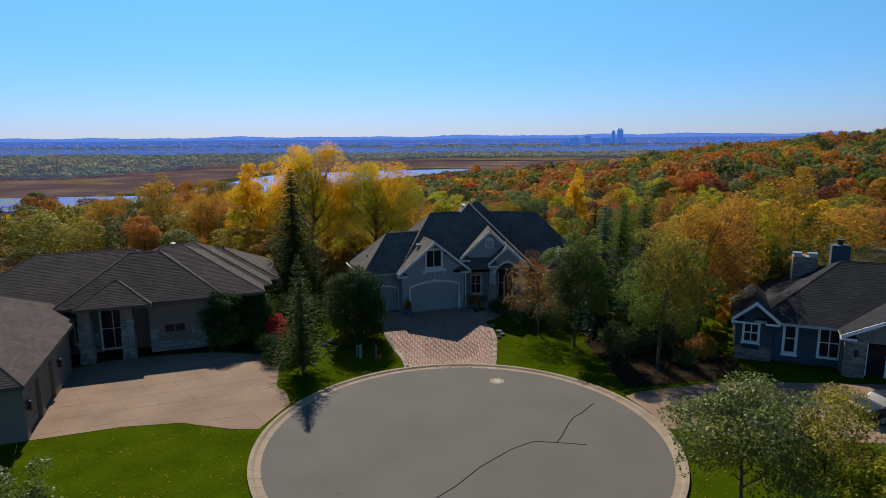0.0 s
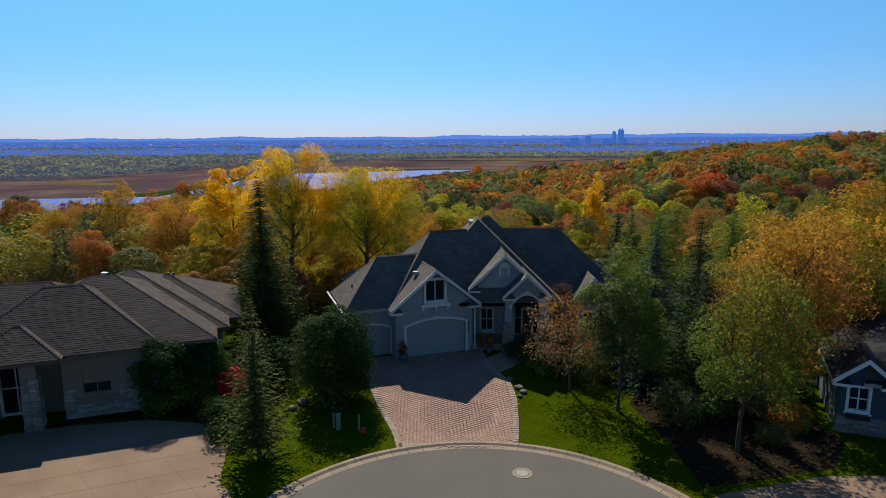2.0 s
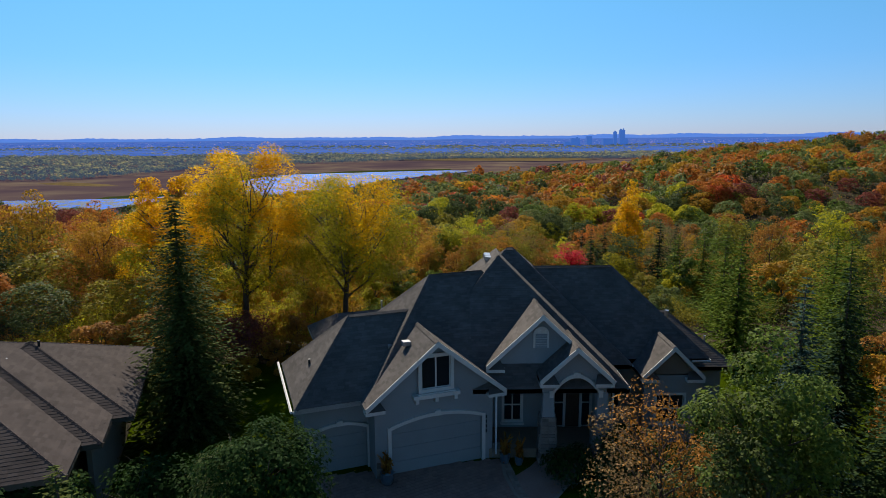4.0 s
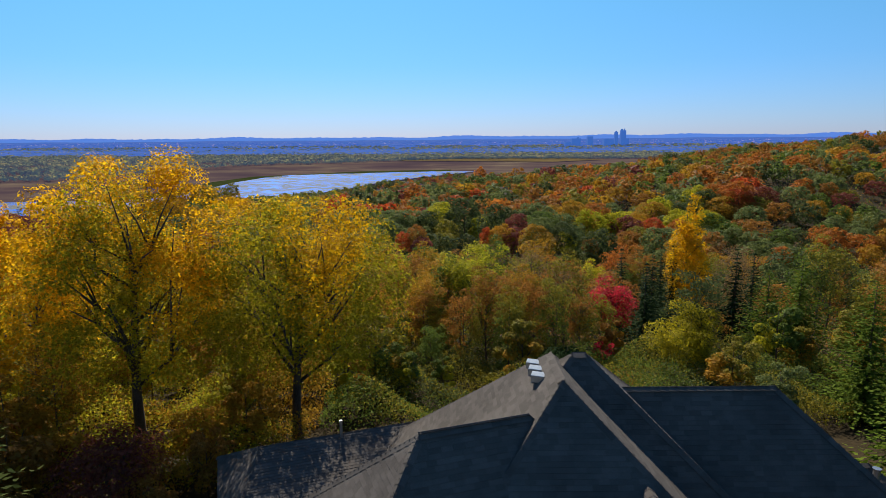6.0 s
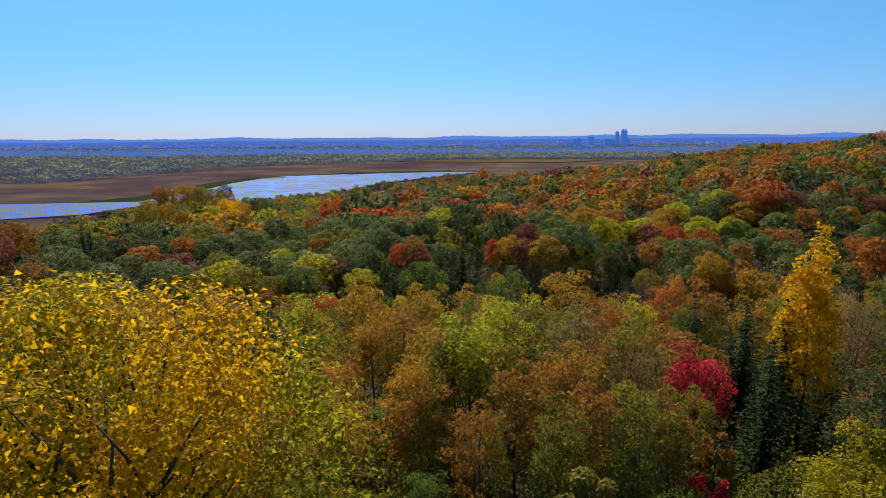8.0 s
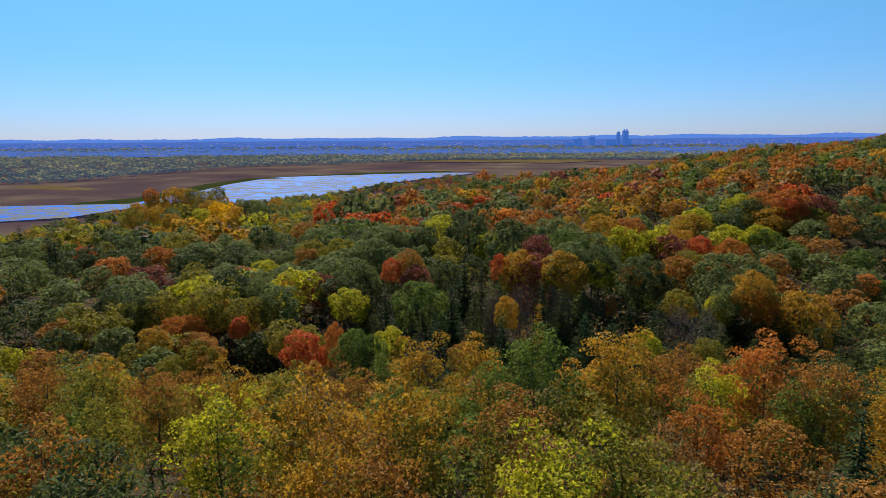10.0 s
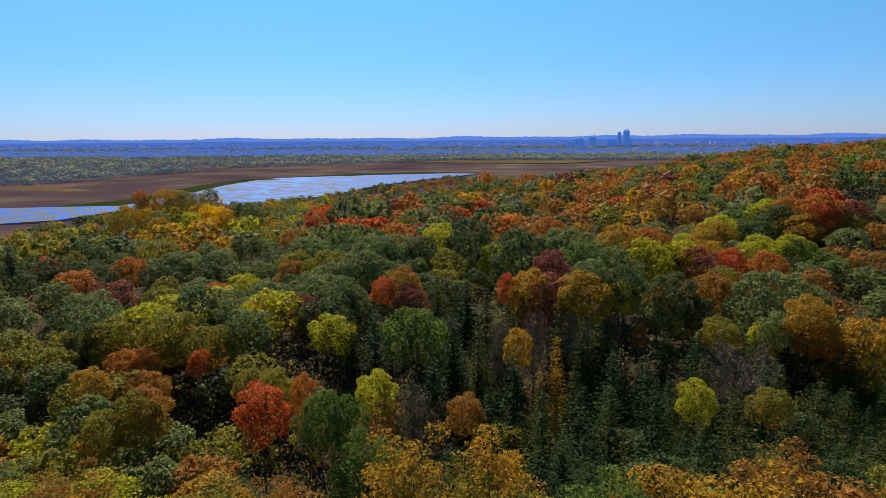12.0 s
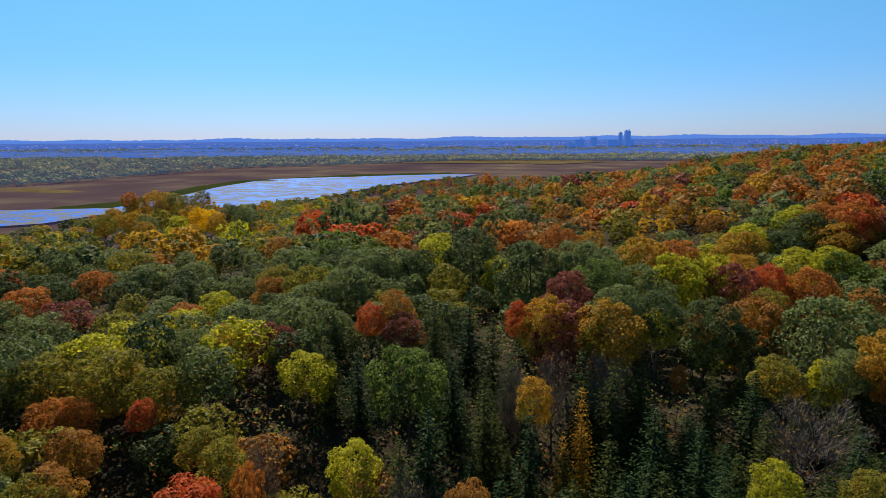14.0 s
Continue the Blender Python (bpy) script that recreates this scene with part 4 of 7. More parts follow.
def clumps(g, c, ax, d, radius, lobes, n):
    """A full crown: leaves on the outer skin of rounded clumps, with a sparse dark inside behind them."""
    ax = ax * np.array([g.uniform(0.88, 1.1), g.uniform(0.88, 1.1), 1.0])
    cs = c + d * ax * g.uniform(0.52, 0.80, (lobes, 1)) + g.normal(size=(lobes, 3)) * radius * 0.05
    rs = radius * g.uniform(0.22, 0.40, lobes)
    m = int(n * 2.6)
    k = g.choice(lobes, m, p=rs ** 2 / (rs ** 2).sum())
    e = g.normal(size=(m, 3)) + 0.55 * d[k] + np.array([0, 0, 0.25])
    e /= np.linalg.norm(e, axis=1, keepdims=True)
    p = cs[k] + e * (rs[k] * g.uniform(0.84, 1.10, m))[:, None] * np.array([1.0, 1.0, 0.85])
    far = np.linalg.norm(p[:, None] - cs[None], axis=2) / rs[None]
    far[np.arange(m), k] = 9
    keep = np.flatnonzero(far.min(1) > 0.86)[:n]
    p, e = p[keep], e[keep]
    q = g.integers(0, lobes, n // 6)
    w = g.normal(size=(len(q), 3)) + d[q]
    w /= np.linalg.norm(w, axis=1, keepdims=True)
    return np.concatenate([p, cs[q] + w * (rs[q] * 0.6)[:, None]]), np.concatenate([e * 1.5, w * 1.5]), np.concatenate([np.ones(len(p)), np.full(len(q), 2.1)])


def cards(g, p, out, size, lift=0.55, loose=0.8):
    """Three-cornered leaves or leaf sprays at p."""
    n = len(p)
    nm = out * 0.8 + g.normal(size=(n, 3)) * loose * 0.6 + np.array([0, 0, lift])
    nm /= np.linalg.norm(nm, axis=1, keepdims=True)
    a = np.cross(nm, g.normal(size=(n, 3)))
    a /= np.linalg.norm(a, axis=1, keepdims=True)
    b = np.cross(nm, a)
    s = (size * g.uniform(0.55, 1.3, n))[:, None]
    j = lambda: s * g.uniform(0.6, 1.3, (n, 1))
    v = np.stack([p + a * j(), p + (0.87 * b - 0.5 * a) * j(), p - (0.87 * b + 0.5 * a) * j()], 1)
    return v.reshape(-1, 3)


def trunk_build(g, height, base, radius, girth, limbs=7, sides=7, forks=True):
    b = Build()
    lean = g.uniform(-0.03, 0.03, 2)
    top = height * 0.8
    bend = g.uniform(0, 6, 2)
    path = lambda z: Vector((lean[0] * z + 0.012 * height * math.sin(z * 0.5 + bend[0]), lean[1] * z + 0.012 * height * math.cos(z * 0.45 + bend[1]), z))
    b.tube([path(z) for z in np.linspace(-0.9, top, 7)], [girth * (1.3 if i == 0 else 1 - 0.145 * i) for i in range(7)], sides)
    for i in range(limbs):
        f = 0.30 + 0.55 * i / limbs
        z = max(base * 0.7, top * f)
        t = i * 2.4 + g.uniform(-0.4, 0.4)
        r = radius * g.uniform(0.45, 0.72)
        s = path(z)
        e = Vector((r * math.cos(t), r * math.sin(t), min(z + r * g.uniform(0.7, 1.4), height * 0.84)))
        m = (s + e) / 2 + Vector((0, 0, -0.10 * r)) + Vector(g.uniform(-0.2, 0.2, 3))
        w = girth * (0.55 - 0.3 * f)
        b.tube([s, m, e], [w, w * 0.65, w * 0.2], 5)
        if forks:
            for q in range(2):
                e2 = m + (e - m) * 0.6 + Vector(g.uniform(-0.45, 0.45, 3)) * r + Vector((0, 0, 0.3 * r))
                b.tube([m, (m + e2) / 2 + Vector((0, 0, 0.05 * r)), e2], [w * 0.5, w * 0.35, w * 0.12], 4)
    return b


LIB = {}


def leafy(kind, colour, seed, height, base, radius, n, size, lobes=14, shape="oak", girth=0.2, mixed=None, limbs=7, loose=0.8, lift=0.55, second=0.25, forks=True):
    """Meshes of a broad-leaved tree: the trunk with its limbs, and the crown."""
    key = (kind, colour, seed)
    if key not in LIB:
        g = np.random.default_rng(seed)
        p, d, *big = crown_points(g, height, base, radius, lobes, n, shape)
        n = len(p)
        v = cards(g, p, d, size * big[0] if big else size, lift, loose)
        idx = None
        mats = [LEAF[colour]]
        if mixed:
            mats.append(LEAF[mixed])
            hi = (p[:, 2] - base) / (height - base) + 0.35 * np.sin(p[:, 0] * 0.9 + seed) + g.normal(size=n) * 0.15
            idx = (hi < np.quantile(hi, second)).astype(np.int32)
        LIB[key] = (trunk_build(g, height, base, radius, girth, limbs, forks=forks).mesh("trunk", BARK, smooth=True), quad_mesh("crown", v, mats, idx, 3))
    return LIB[key]


def thicket(c, x):
    """One of three uneven bushes of the wood's edge."""
    i = int(abs(x) * 10) % 3
    tall, wide, lobes, shape = ((5.2, 2.3, 13, "oak"), (7.0, 2.2, 22, "airy"), (6.0, 2.0, 15, "airy"))[i]
    return leafy("thicket", c, 171 + i, tall, -0.1, wide, 5000, 0.105, lobes, shape, 0.09, {"green": "lime", "dark": "green", "lime": "gold", "rust": "gold", "olive": "gold"}.get(c), 7, second=0.4)


def conifer(kind, colour, seed, height, radius, whorls, n_side, size, base=0.6, droop=0.35, twigs=6, taper=0.85):
    """Meshes of a spruce: the trunk, and boughs of needle sprays in whorls."""
    key = (kind, colour, seed)
    if key not in LIB:
        g = np.random.default_rng(seed)
        P, A, W = [], [], []
        for i in range(whorls):
            f = i / (whorls - 1)
            z0 = base + (height - base) * (f ** 0.92)
            L = radius * (1 - f) ** taper * g.uniform(0.8, 1.12) + 0.12
            k = max(4, int(n_side * (1 - 0.5 * f)))
            z0 += g.uniform(-0.5, 0.5) * (height - base) / whorls
            for j in range(k):
                t = 2 * math.pi * (j + g.uniform(-0.3, 0.3)) / k + i * 1.1
                l = L * g.uniform(0.65, 1.2)
                m = max(2, int(twigs * l / radius + 1.5))
                for q in range(m):
                    s = (q + 0.6) / m
                    z = z0 - droop * l * s + 0.22 * l * s * s + g.uniform(-0.05, 0.05) * l
                    P.append((l * s * math.cos(t), l * s * math.sin(t), z))
                    tt = t + g.uniform(-0.9, 0.9)
                    A.append((math.cos(tt), math.sin(tt), g.uniform(-0.45, 0.15)))
                    W.append(size * (1.1 - 0.45 * s) * (0.55 + 0.45 * (1 - f)) * g.uniform(0.7, 1.2))
        P, A, W = np.array(P), np.array(A), np.array(W)[:, None]
        A /= np.linalg.norm(A, axis=1, keepdims=True)
        side = np.cross(A, np.array([0, 0, 1.0]) + 0.5 * g.normal(size=A.shape))
        side /= np.linalg.norm(side, axis=1, keepdims=True)
        v = np.stack([P - A * W * 0.4, P + side * W * 0.30, P + A * W, P - side * W * 0.30], 1).reshape(-1, 3)
        b = Build()
        b.tube([(0, 0, -0.8), (0.02, 0, height * 0.4), (0, 0.02, height * 0.97)], [height * 0.016, height * 0.011, 0.02], 7)
        LIB[key] = (b.mesh("trunk", BARK, smooth=True), quad_mesh("crown", v, LEAF[colour]))
    return LIB[key]


def plant(meshes, x, y, scale=1.0, turn=0.0, label="tree", category="tree", name="tree", group="", z=None, tall=1.0):
    ground_z = float(height(x, y)) if z is None else z
    m = pose(x, y, ground_z, 0, 0, turn) @ Matrix.Diagonal((scale, scale, scale * tall, 1))
    ob = thing(name, m, label, category, group)
    link("trunk", meshes[0], ob)
    link("crown", meshes[1], ob)
    return ob


cell = {}


def free(x, y, r):
    """Whether a crown of radius r has room at x, y; if so it takes the place."""
    i, j = int(x // 10), int(y // 10)
    for a in range(i - 1, i + 2):
        for b in range(j - 1, j + 2):
            for px, py, pr in cell.get((a, b), ()):
                if (px - x) ** 2 + (py - y) ** 2 < (r + pr) ** 2:
                    return False
    cell.setdefault((i, j), []).append((x, y, r))
    return True


WORD = {"olive": "olive-yellow", "green": "green", "dark": "dark green", "sage": "grey-green", "lime": "yellow-green", "yellow": "bright yellow", "gold": "golden", "orange": "orange", "rust": "rust-brown", "red": "red", "wine": "wine-red", "twig": "nearly bare brown"}


def edge_tree(c, x, y, s=1.0, tall=1.0):
    """A slim tree near the path of flight, with fine leaves and visible stems."""
    sparse = c in ("twig", "rust", "gold")
    me = leafy("slim", c, 81 + int(abs(x * 7 + y)) % 2, 12.5, 1.6 if sparse else 2.2, 3.1, 3000 if c == "twig" else 5000, 0.085 if c == "twig" else 0.115, 50, "airy", 0.13, {"gold": "olive", "lime": "green", "rust": "olive", "orange": "rust", "olive": "green"}.get(c), 8, second=0.4, lift=0.15, loose=1.4)
    plant(me, x, y, s, (x * 31 + y * 17) % 360, label=f"slim {WORD[c]} tree in the ravine", group="trees of the wood", tall=tall)


def tussock(seed):
    """Meshes of a dry grass tuft: the short root stock, and arching blades."""
    g = np.random.default_rng(seed)
    n = 900
    a, r = g.uniform(0, 6.283, n), g.random(n) ** 0.5
    p = np.stack([r * 0.7 * np.cos(a), r * 0.7 * np.sin(a), np.full(n, -0.05)], 1)
    tip = p + np.stack([np.cos(a) * r * 0.7, np.sin(a) * r * 0.7, g.uniform(0.7, 1.35, n)], 1) + g.normal(size=(n, 3)) * 0.1
    w = np.stack([-np.sin(a), np.cos(a), np.zeros(n)], 1) * 0.02
    v = np.stack([p - w, p + w, tip], 1).reshape(-1, 3)
    return Build().tube([(0, 0, -0.3), (0, 0, 0.12)], [0.5, 0.3], 7).mesh("root_stock", BARK, smooth=True), quad_mesh("blades", v, LEAF["orange"], None, 3)


# trees of the gardens and the wood's edge
plant(leafy("cottonwood", "yellow", 11, 16.2, 4.2, 5.7, 64000, 0.08, 240, "tufts", 0.34, "citron", 16, second=0.5), -16.3, 79, label="tall yellow cottonwood behind the house")
plant(leafy("cottonwood", "yellow", 12, 13.8, 4.6, 6.2, 60000, 0.08, 240, "tufts", 0.32, "citron", 16, second=0.7), -8.4, 81, label="broad yellow-green cottonwood with a forked dark trunk")
plant(leafy("cottonwood", "yellow", 13, 14.0, 1.0, 4.8, 36000, 0.095, 100, "tufts", 0.24, "lime", 10), -24.2, 83, label="yellow-green cottonwood at the wood's edge")
plant(conifer("spruce", "fir", 21, 13.9, 3.8, 74, 24, 0.38, 0.2, 0.45, twigs=16, taper=0.62), -15, 63.5, label="tall dark green spruce between the houses")
plant(conifer("spruce", "fir", 22, 8.9, 2.3, 42, 16, 0.29, 0.7, 0.1, twigs=11, taper=0.95), -9.9, 43.5, label="young green spruce on the lawn by the kerb", z=-0.5)
plant(leafy("maple", "green", 31, 10.2, 1.2, 2.9, 20000, 0.085, 70, "airy", 0.13, "dark", 12, second=0.35), 11.3, 49.0, label="slender green maple on the lawn")
plant(leafy("crab", "rust", 32, 7.0, 0.8, 3.3, 5200, 0.07, 50, "airy", 0.11, "twig", 18, second=0.4), 8.6, 51.8, label="small rust-leaved ornamental tree by the entrance")
plant(conifer("spruce", "blue", 23, 11.4, 3.0, 56, 18, 0.32, 0.2, twigs=13), 14.4, 53, label="dark blue-green spruce beside the maple")
plant(conifer("spruce", "spruce", 24, 11, 3.2, 54, 17, 0.34, 0.2, twigs=13), 17.0, 50.6, 0.9, label="dark spruce beside the olive tree")
plant(conifer("spruce", "spruce", 24, 11, 3.2, 54, 17, 0.34, 0.2, twigs=13), 19.5, 58, label="dark spruce at the edge of the wood")
plant(leafy("maple", "olive", 33, 11.4, 0.4, 3.6, 17000, 0.085, 80, "airy", 0.14, "green", 16, second=0.45, lift=0.2, loose=1.3), 16.4, 43.6, label="olive and gold tree beside the driveway")
plant(leafy("maple", "gold", 34, 13.0, 0.8, 4.6, 19000, 0.10, 80, "airy", 0.18, "rust", 14, second=0.6, lift=0.25, loose=1.3), 22.0, 50.4, label="gold and orange maple behind the blue house")
plant(leafy("maple", "gold", 35, 13.0, 0.8, 4.6, 20000, 0.11, 70, "airy", 0.18, "lime", second=0.4), 29, 58.5, label="yellow-gold tree behind the blue house")
for x, y, s in [(-33, 88, 0.85), (-50, 93, 0.8)]:
    plant(leafy("maple", "gold", 34, 13.0, 0.8, 4.6, 18000, 0.12, 60, "airy", 0.18, "rust", second=0.6), x, y, s, x * 20, label="gold and orange maple at the wood's edge", group="maples at the wood's edge")
for x, y, s in [(-44, 101, 0.85), (-28.5, 97, 0.7), (-38, 79, 0.6)]:
    plant(leafy("maple", "orange", 42, 13.0, 0.8, 4.6, 15000, 0.12, 60, "airy", 0.18, "rust", second=0.5), x, y, s, x * 20, label="orange maple at the wood's edge", group="maples at the wood's edge")
plant(leafy("maple", "lime", 45, 10.4, 3.4, 3.5, 9000, 0.10, 44, "airy", 0.17, "gold", 12, second=0.4), 1.2, 102.0, label="yellow-green maple with dark forked stems")
plant(leafy("poplar", "yellow", 36, 16.6, 0.6, 2.3, 12000, 0.105, 120, "column", 0.18), 23.5, 106.6, label="bright yellow columnar poplar")
plant(leafy("pear", "gloss", 37, 7.4, 1.0, 3.3, 15000, 0.075, 64, "airy", 0.12, "olive", 12, second=0.16, loose=1.3), 13.4, 24.9, label="grey-green leafy tree near the street", z=-0.5)
plant(leafy("pear", "olive", 39, 7.0, 0.8, 2.6, 11000, 0.065, 44, "airy", 0.09, "gloss", second=0.3), 16.4, 24.0, label="thin yellow-green tree near the street", z=-0.5)
plant(leafy("pear", "lime", 40, 5.6, 0.5, 1.8, 5500, 0.085, 30, "clump", 0.08, "gloss"), 17.4, 21.6, label="leafy shrub near the street", name="shrub", category="shrub", z=-0.5)
plant(leafy("pear", "gloss", 41, 5.8, 0.6, 2.3, 7500, 0.075, 40, "airy", 0.08, "green", loose=1.2), -15.6, 20.6, label="grey-green shrub on the front lawn", name="shrub", category="shrub", z=-0.5)
plant(leafy("bush", "crimson", 38, 7.4, 1.7, 3.0, 5000, 0.10, 40, "airy", 0.10, "rust", 14, second=0.08), 16.3, 107.1, label="crimson-leaved small maple in the wood")
# the clipped evergreen beside the drive, shrubs and hedges
plant(leafy("dome", "arbor", 51, 7.1, -1.6, 2.95, 30000, 0.08, 60, "oak", 0.15, "dark", 4), -6.9, 50.8, label="large rounded dark arborvitae beside the paved drive", name="shrub", category="shrub", z=-0.4)
plant(leafy("dome", "arbor", 52, 5.2, -1.4, 2.2, 16000, 0.08, 40, "oak", 0.1, "pine", 4), -17.6, 50.0, label="dense evergreen shrub by the stone wall", name="shrub", category="shrub", z=-0.5)
plant(leafy("dome", "arbor", 53, 4.8, -1.4, 2.0, 15000, 0.08, 40, "oak", 0.1, "pine", 4), -15.6, 51.2, label="dense evergreen shrub by the stone wall", name="shrub", category="shrub", z=-0.5)
plant(leafy("bush", "crimson", 54, 2.6, 0.1, 1.1, 1500, 0.08, 16, "oak", 0.06), -13.6, 50.3, label="small crimson burning bush", name="shrub", category="shrub", z=-0.5)
plant(leafy("dome", "arbor", 55, 1.6, -0.3, 1.6, 2500, 0.08, 24, "oak", 0.05, "blue", 3), 6.2, 57.2, label="low spreading juniper by the entrance", name="shrub", category="shrub", z=-0.1)
plant(leafy("dome", "arbor", 56, 1.2, -0.3, 1.6, 2600, 0.08, 24, "oak", 0.05, "arbor", 3), -12.0, 45.8, label="low spreading juniper under the spruces", name="shrub", category="shrub", z=-0.5)
plant(leafy("dome", "dark", 57, 1.5, -0.3, 2.2, 2600, 0.09, 24, "oak", 0.05, "green", 3), 8.2, 55.0, label="dark planting bed shrub", name="shrub", category="shrub", z=-0.2)
for c, x, y, h in [("dark", 10.2, 53.6, 1.0), ("dark", 14.5, 47.8, 0.9), ("arbor", 12.8, 55.5, 1.3), ("dark", 19.3, 49.0, 1.1), ("green", 16.4, 50.5, 1.0), ("rust", 20.6, 46.6, 0.7), ("arbor", -13.2, 47.2, 0.7), ("arbor", -12.4, 53.5, 1.4), ("dark", 9.0, 57.6, 0.9), ("dark", 18.6, 44.6, 0.5), ("dark", 17.0, 48.4, 0.9), ("green", 21.0, 46.4, 0.5)]:
    plant(leafy("thicket", c, 72, 2.6, -0.5, 2.0, 5000, 0.075, 30, "oak", 0.06, None, 4), x, y, h, x * 50, label=f"shaded {'evergreen' if c == 'arbor' else WORD[c]} garden shrub", name="shrub", category="shrub", group="garden shrubs", z=float(height(x, y)))
for x, y, h in [(22, 74, 1.0), (27.5, 70, 1.05), (31, 77, 0.95), (25, 83, 0.9), (35, 70, 1.1)]:
    plant(conifer("pine", "pine", 61 + int(x) % 2, 9.5, 3.4, 40, 15, 0.36, 0.3, 0.12, 14, 0.62), x, y, h, x * 40, label="light green pine behind the house", group="pines behind the house")
for x, y, s in [(24.6, 117, 1.0), (25.2, 107.4, 0.9), (28.5, 104, 0.95), (21, 112, 0.8), (16.9, 98.9, 0.88)]:
    plant(conifer("edge", "spruce", 63, 10, 2.4, 42, 14, 0.38, 0.4, twigs=8), x, y, s, x * 33, label="dark spruce among the autumn trees", group="spruces at the wood's edge")
for c, x, y, s in [("green", -3.0, 101, 1.0), ("lime", -7, 99, 1.1), ("lime", -1, 104.5, 0.9), ("gold", -19, 92, 0.9), ("gold", -22, 74, 1.0), ("gold", -12, 94, 1.0), ("rust", 14, 98, 0.7), ("lime", -14, 100, 1.1), ("rust", -19.5, 71.5, 1.2), ("lime", -13.5, 86, 0.8), ("lime", -10.5, 88.5, 0.95), ("lime", -6.5, 87, 0.9), ("gold", -8.5, 93.5, 1.0), ("green", -4.2, 90, 0.8), ("green", -2.6, 87.6, 0.62), ("green", -0.2, 88.6, 0.5), ("sage", 19.0, 81.5, 0.65), ("green", 24.5, 92, 1.1), ("gold", -16, 90, 0.8), ("lime", -19, 86, 0.9), ("gold", -22, 88, 0.9), ("olive", 29, 90, 1.1), ("gold", 33, 88, 1.2), ("rust", -24, 71, 1.0), ("gold", -17.5, 74, 0.7), ("gold", -20.5, 75, 1.0), ("gold", -13.2, 78.5, 0.6), ("lime", -12.6, 82, 0.6), ("gold", -15, 75.5, 0.6), ("gold", 21.5, 51.5, 0.8), ("gold", 24.5, 50.6, 0.7), ("rust", 26.0, 55.0, 1.0), ("gold", 22.0, 56.0, 1.1), ("olive", 31.0, 55.0, 1.2), ("gold", 34.5, 58.0, 1.3), ("rust", 26.5, 62.0, 1.2)]:
    plant(thicket(c, x), x, y, s, x * 50, label=f"{WORD[c]} leafy bush at the edge of the wood", name="shrub", category="shrub", group="bushes at the wood's edge")


plant(leafy("bush", "citron", 59, 6.2, -0.2, 3.0, 15000, 0.08, 60, "airy", 0.1, "olive", 9, second=0.3), 17.9, 91.6, label="rounded yellow-green bush behind the house", name="shrub", category="shrub")
plant(leafy("dome", "arbor", 60, 3.6, -0.6, 2.0, 9000, 0.08, 30, "oak", 0.08, "spruce", 4), 8.2, 90.2, label="dark evergreen bush at the edge of the wood", name="shrub", category="shrub")
plant(leafy("dome", "sage", 61, 1.1, -0.4, 1.7, 4500, 0.06, 26, "oak", 0.05, "blue", 3, second=0.3), 14.7, 82.6, label="low pale grey-green juniper behind the house", name="shrub", category="shrub")
plant(leafy("bush", "crimson", 62, 2.4, 0.4, 1.2, 900, 0.09, 18, "airy", 0.05, "rust", 6), 12.4, 95.5, label="small dark red bush under the trees", name="shrub", category="shrub")
plant(tussock(63), 12.5, 90.4, label="tuft of tall orange-brown dry grass", name="grass_tuft", category="grass")
for c, x, y, s, t in [("rust", 3.4, 96.4, 0.72, 1.0), ("rust", 6.6, 95.0, 0.62, 1.1), ("olive", 4.8, 92.6, 0.55, 1.1), ("gold", -1.8, 98.5, 0.7, 1.0), ("twig", 9.8, 98.6, 0.7, 1.1), ("olive", 8.4, 93.6, 0.6, 1.15), ("rust", 1.4, 93.8, 0.55, 1.1), ("rust", 10.9, 96.6, 0.55, 1.0), ("green", -1.0, 91.4, 0.4, 1.0), ("gold", 6.9, 99.6, 0.75, 1.0), ("olive", 13.8, 100.8, 0.5, 1.0), ("rust", 21.6, 97.4, 0.5, 1.0)]:
    edge_tree(c, x, y, s, t)
plant(leafy("bush", "wine", 58, 4.4, 0.1, 2.7, 9000, 0.08, 30, "oak", 0.08, "rust", 6), -15.2, 73.5, label="dark red-brown rounded bush beside the lawn", name="shrub", category="shrub")
for c, x, y, r in [("rust", -12.2, 71.8, 0.55), ("rust", -11.2, 74.6, 0.6), ("gold", -13.8, 70.2, 0.45), ("rust", -17.6, 70.6, 0.6), ("gold", -10.6, 78.6, 0.75)]:
    plant(thicket(c, x), x, y, r, x * 50, label=f"{WORD[c]} leafy bush beside the lawn", name="shrub", category="shrub", group="bushes at the wood's edge")

# ---- the wood in the ravine and on the spur ----
g = np.random.default_rng(77)
used = [(23.5, 106.6), (16.5, 107.3), (-33, 88), (-50, 93), (-44, 101), (-28.5, 97), (-16.3, 79), (-8.4, 81), (-24.5, 83), (24.6, 117), (25.2, 107.4), (28.5, 104), (21, 112), (22, 74), (27.5, 70), (31, 77), (25, 83), (30, 61)]
for x, y in used:
    free(x, y, 5.5 if (x, y) in used[:2] else 2.2)


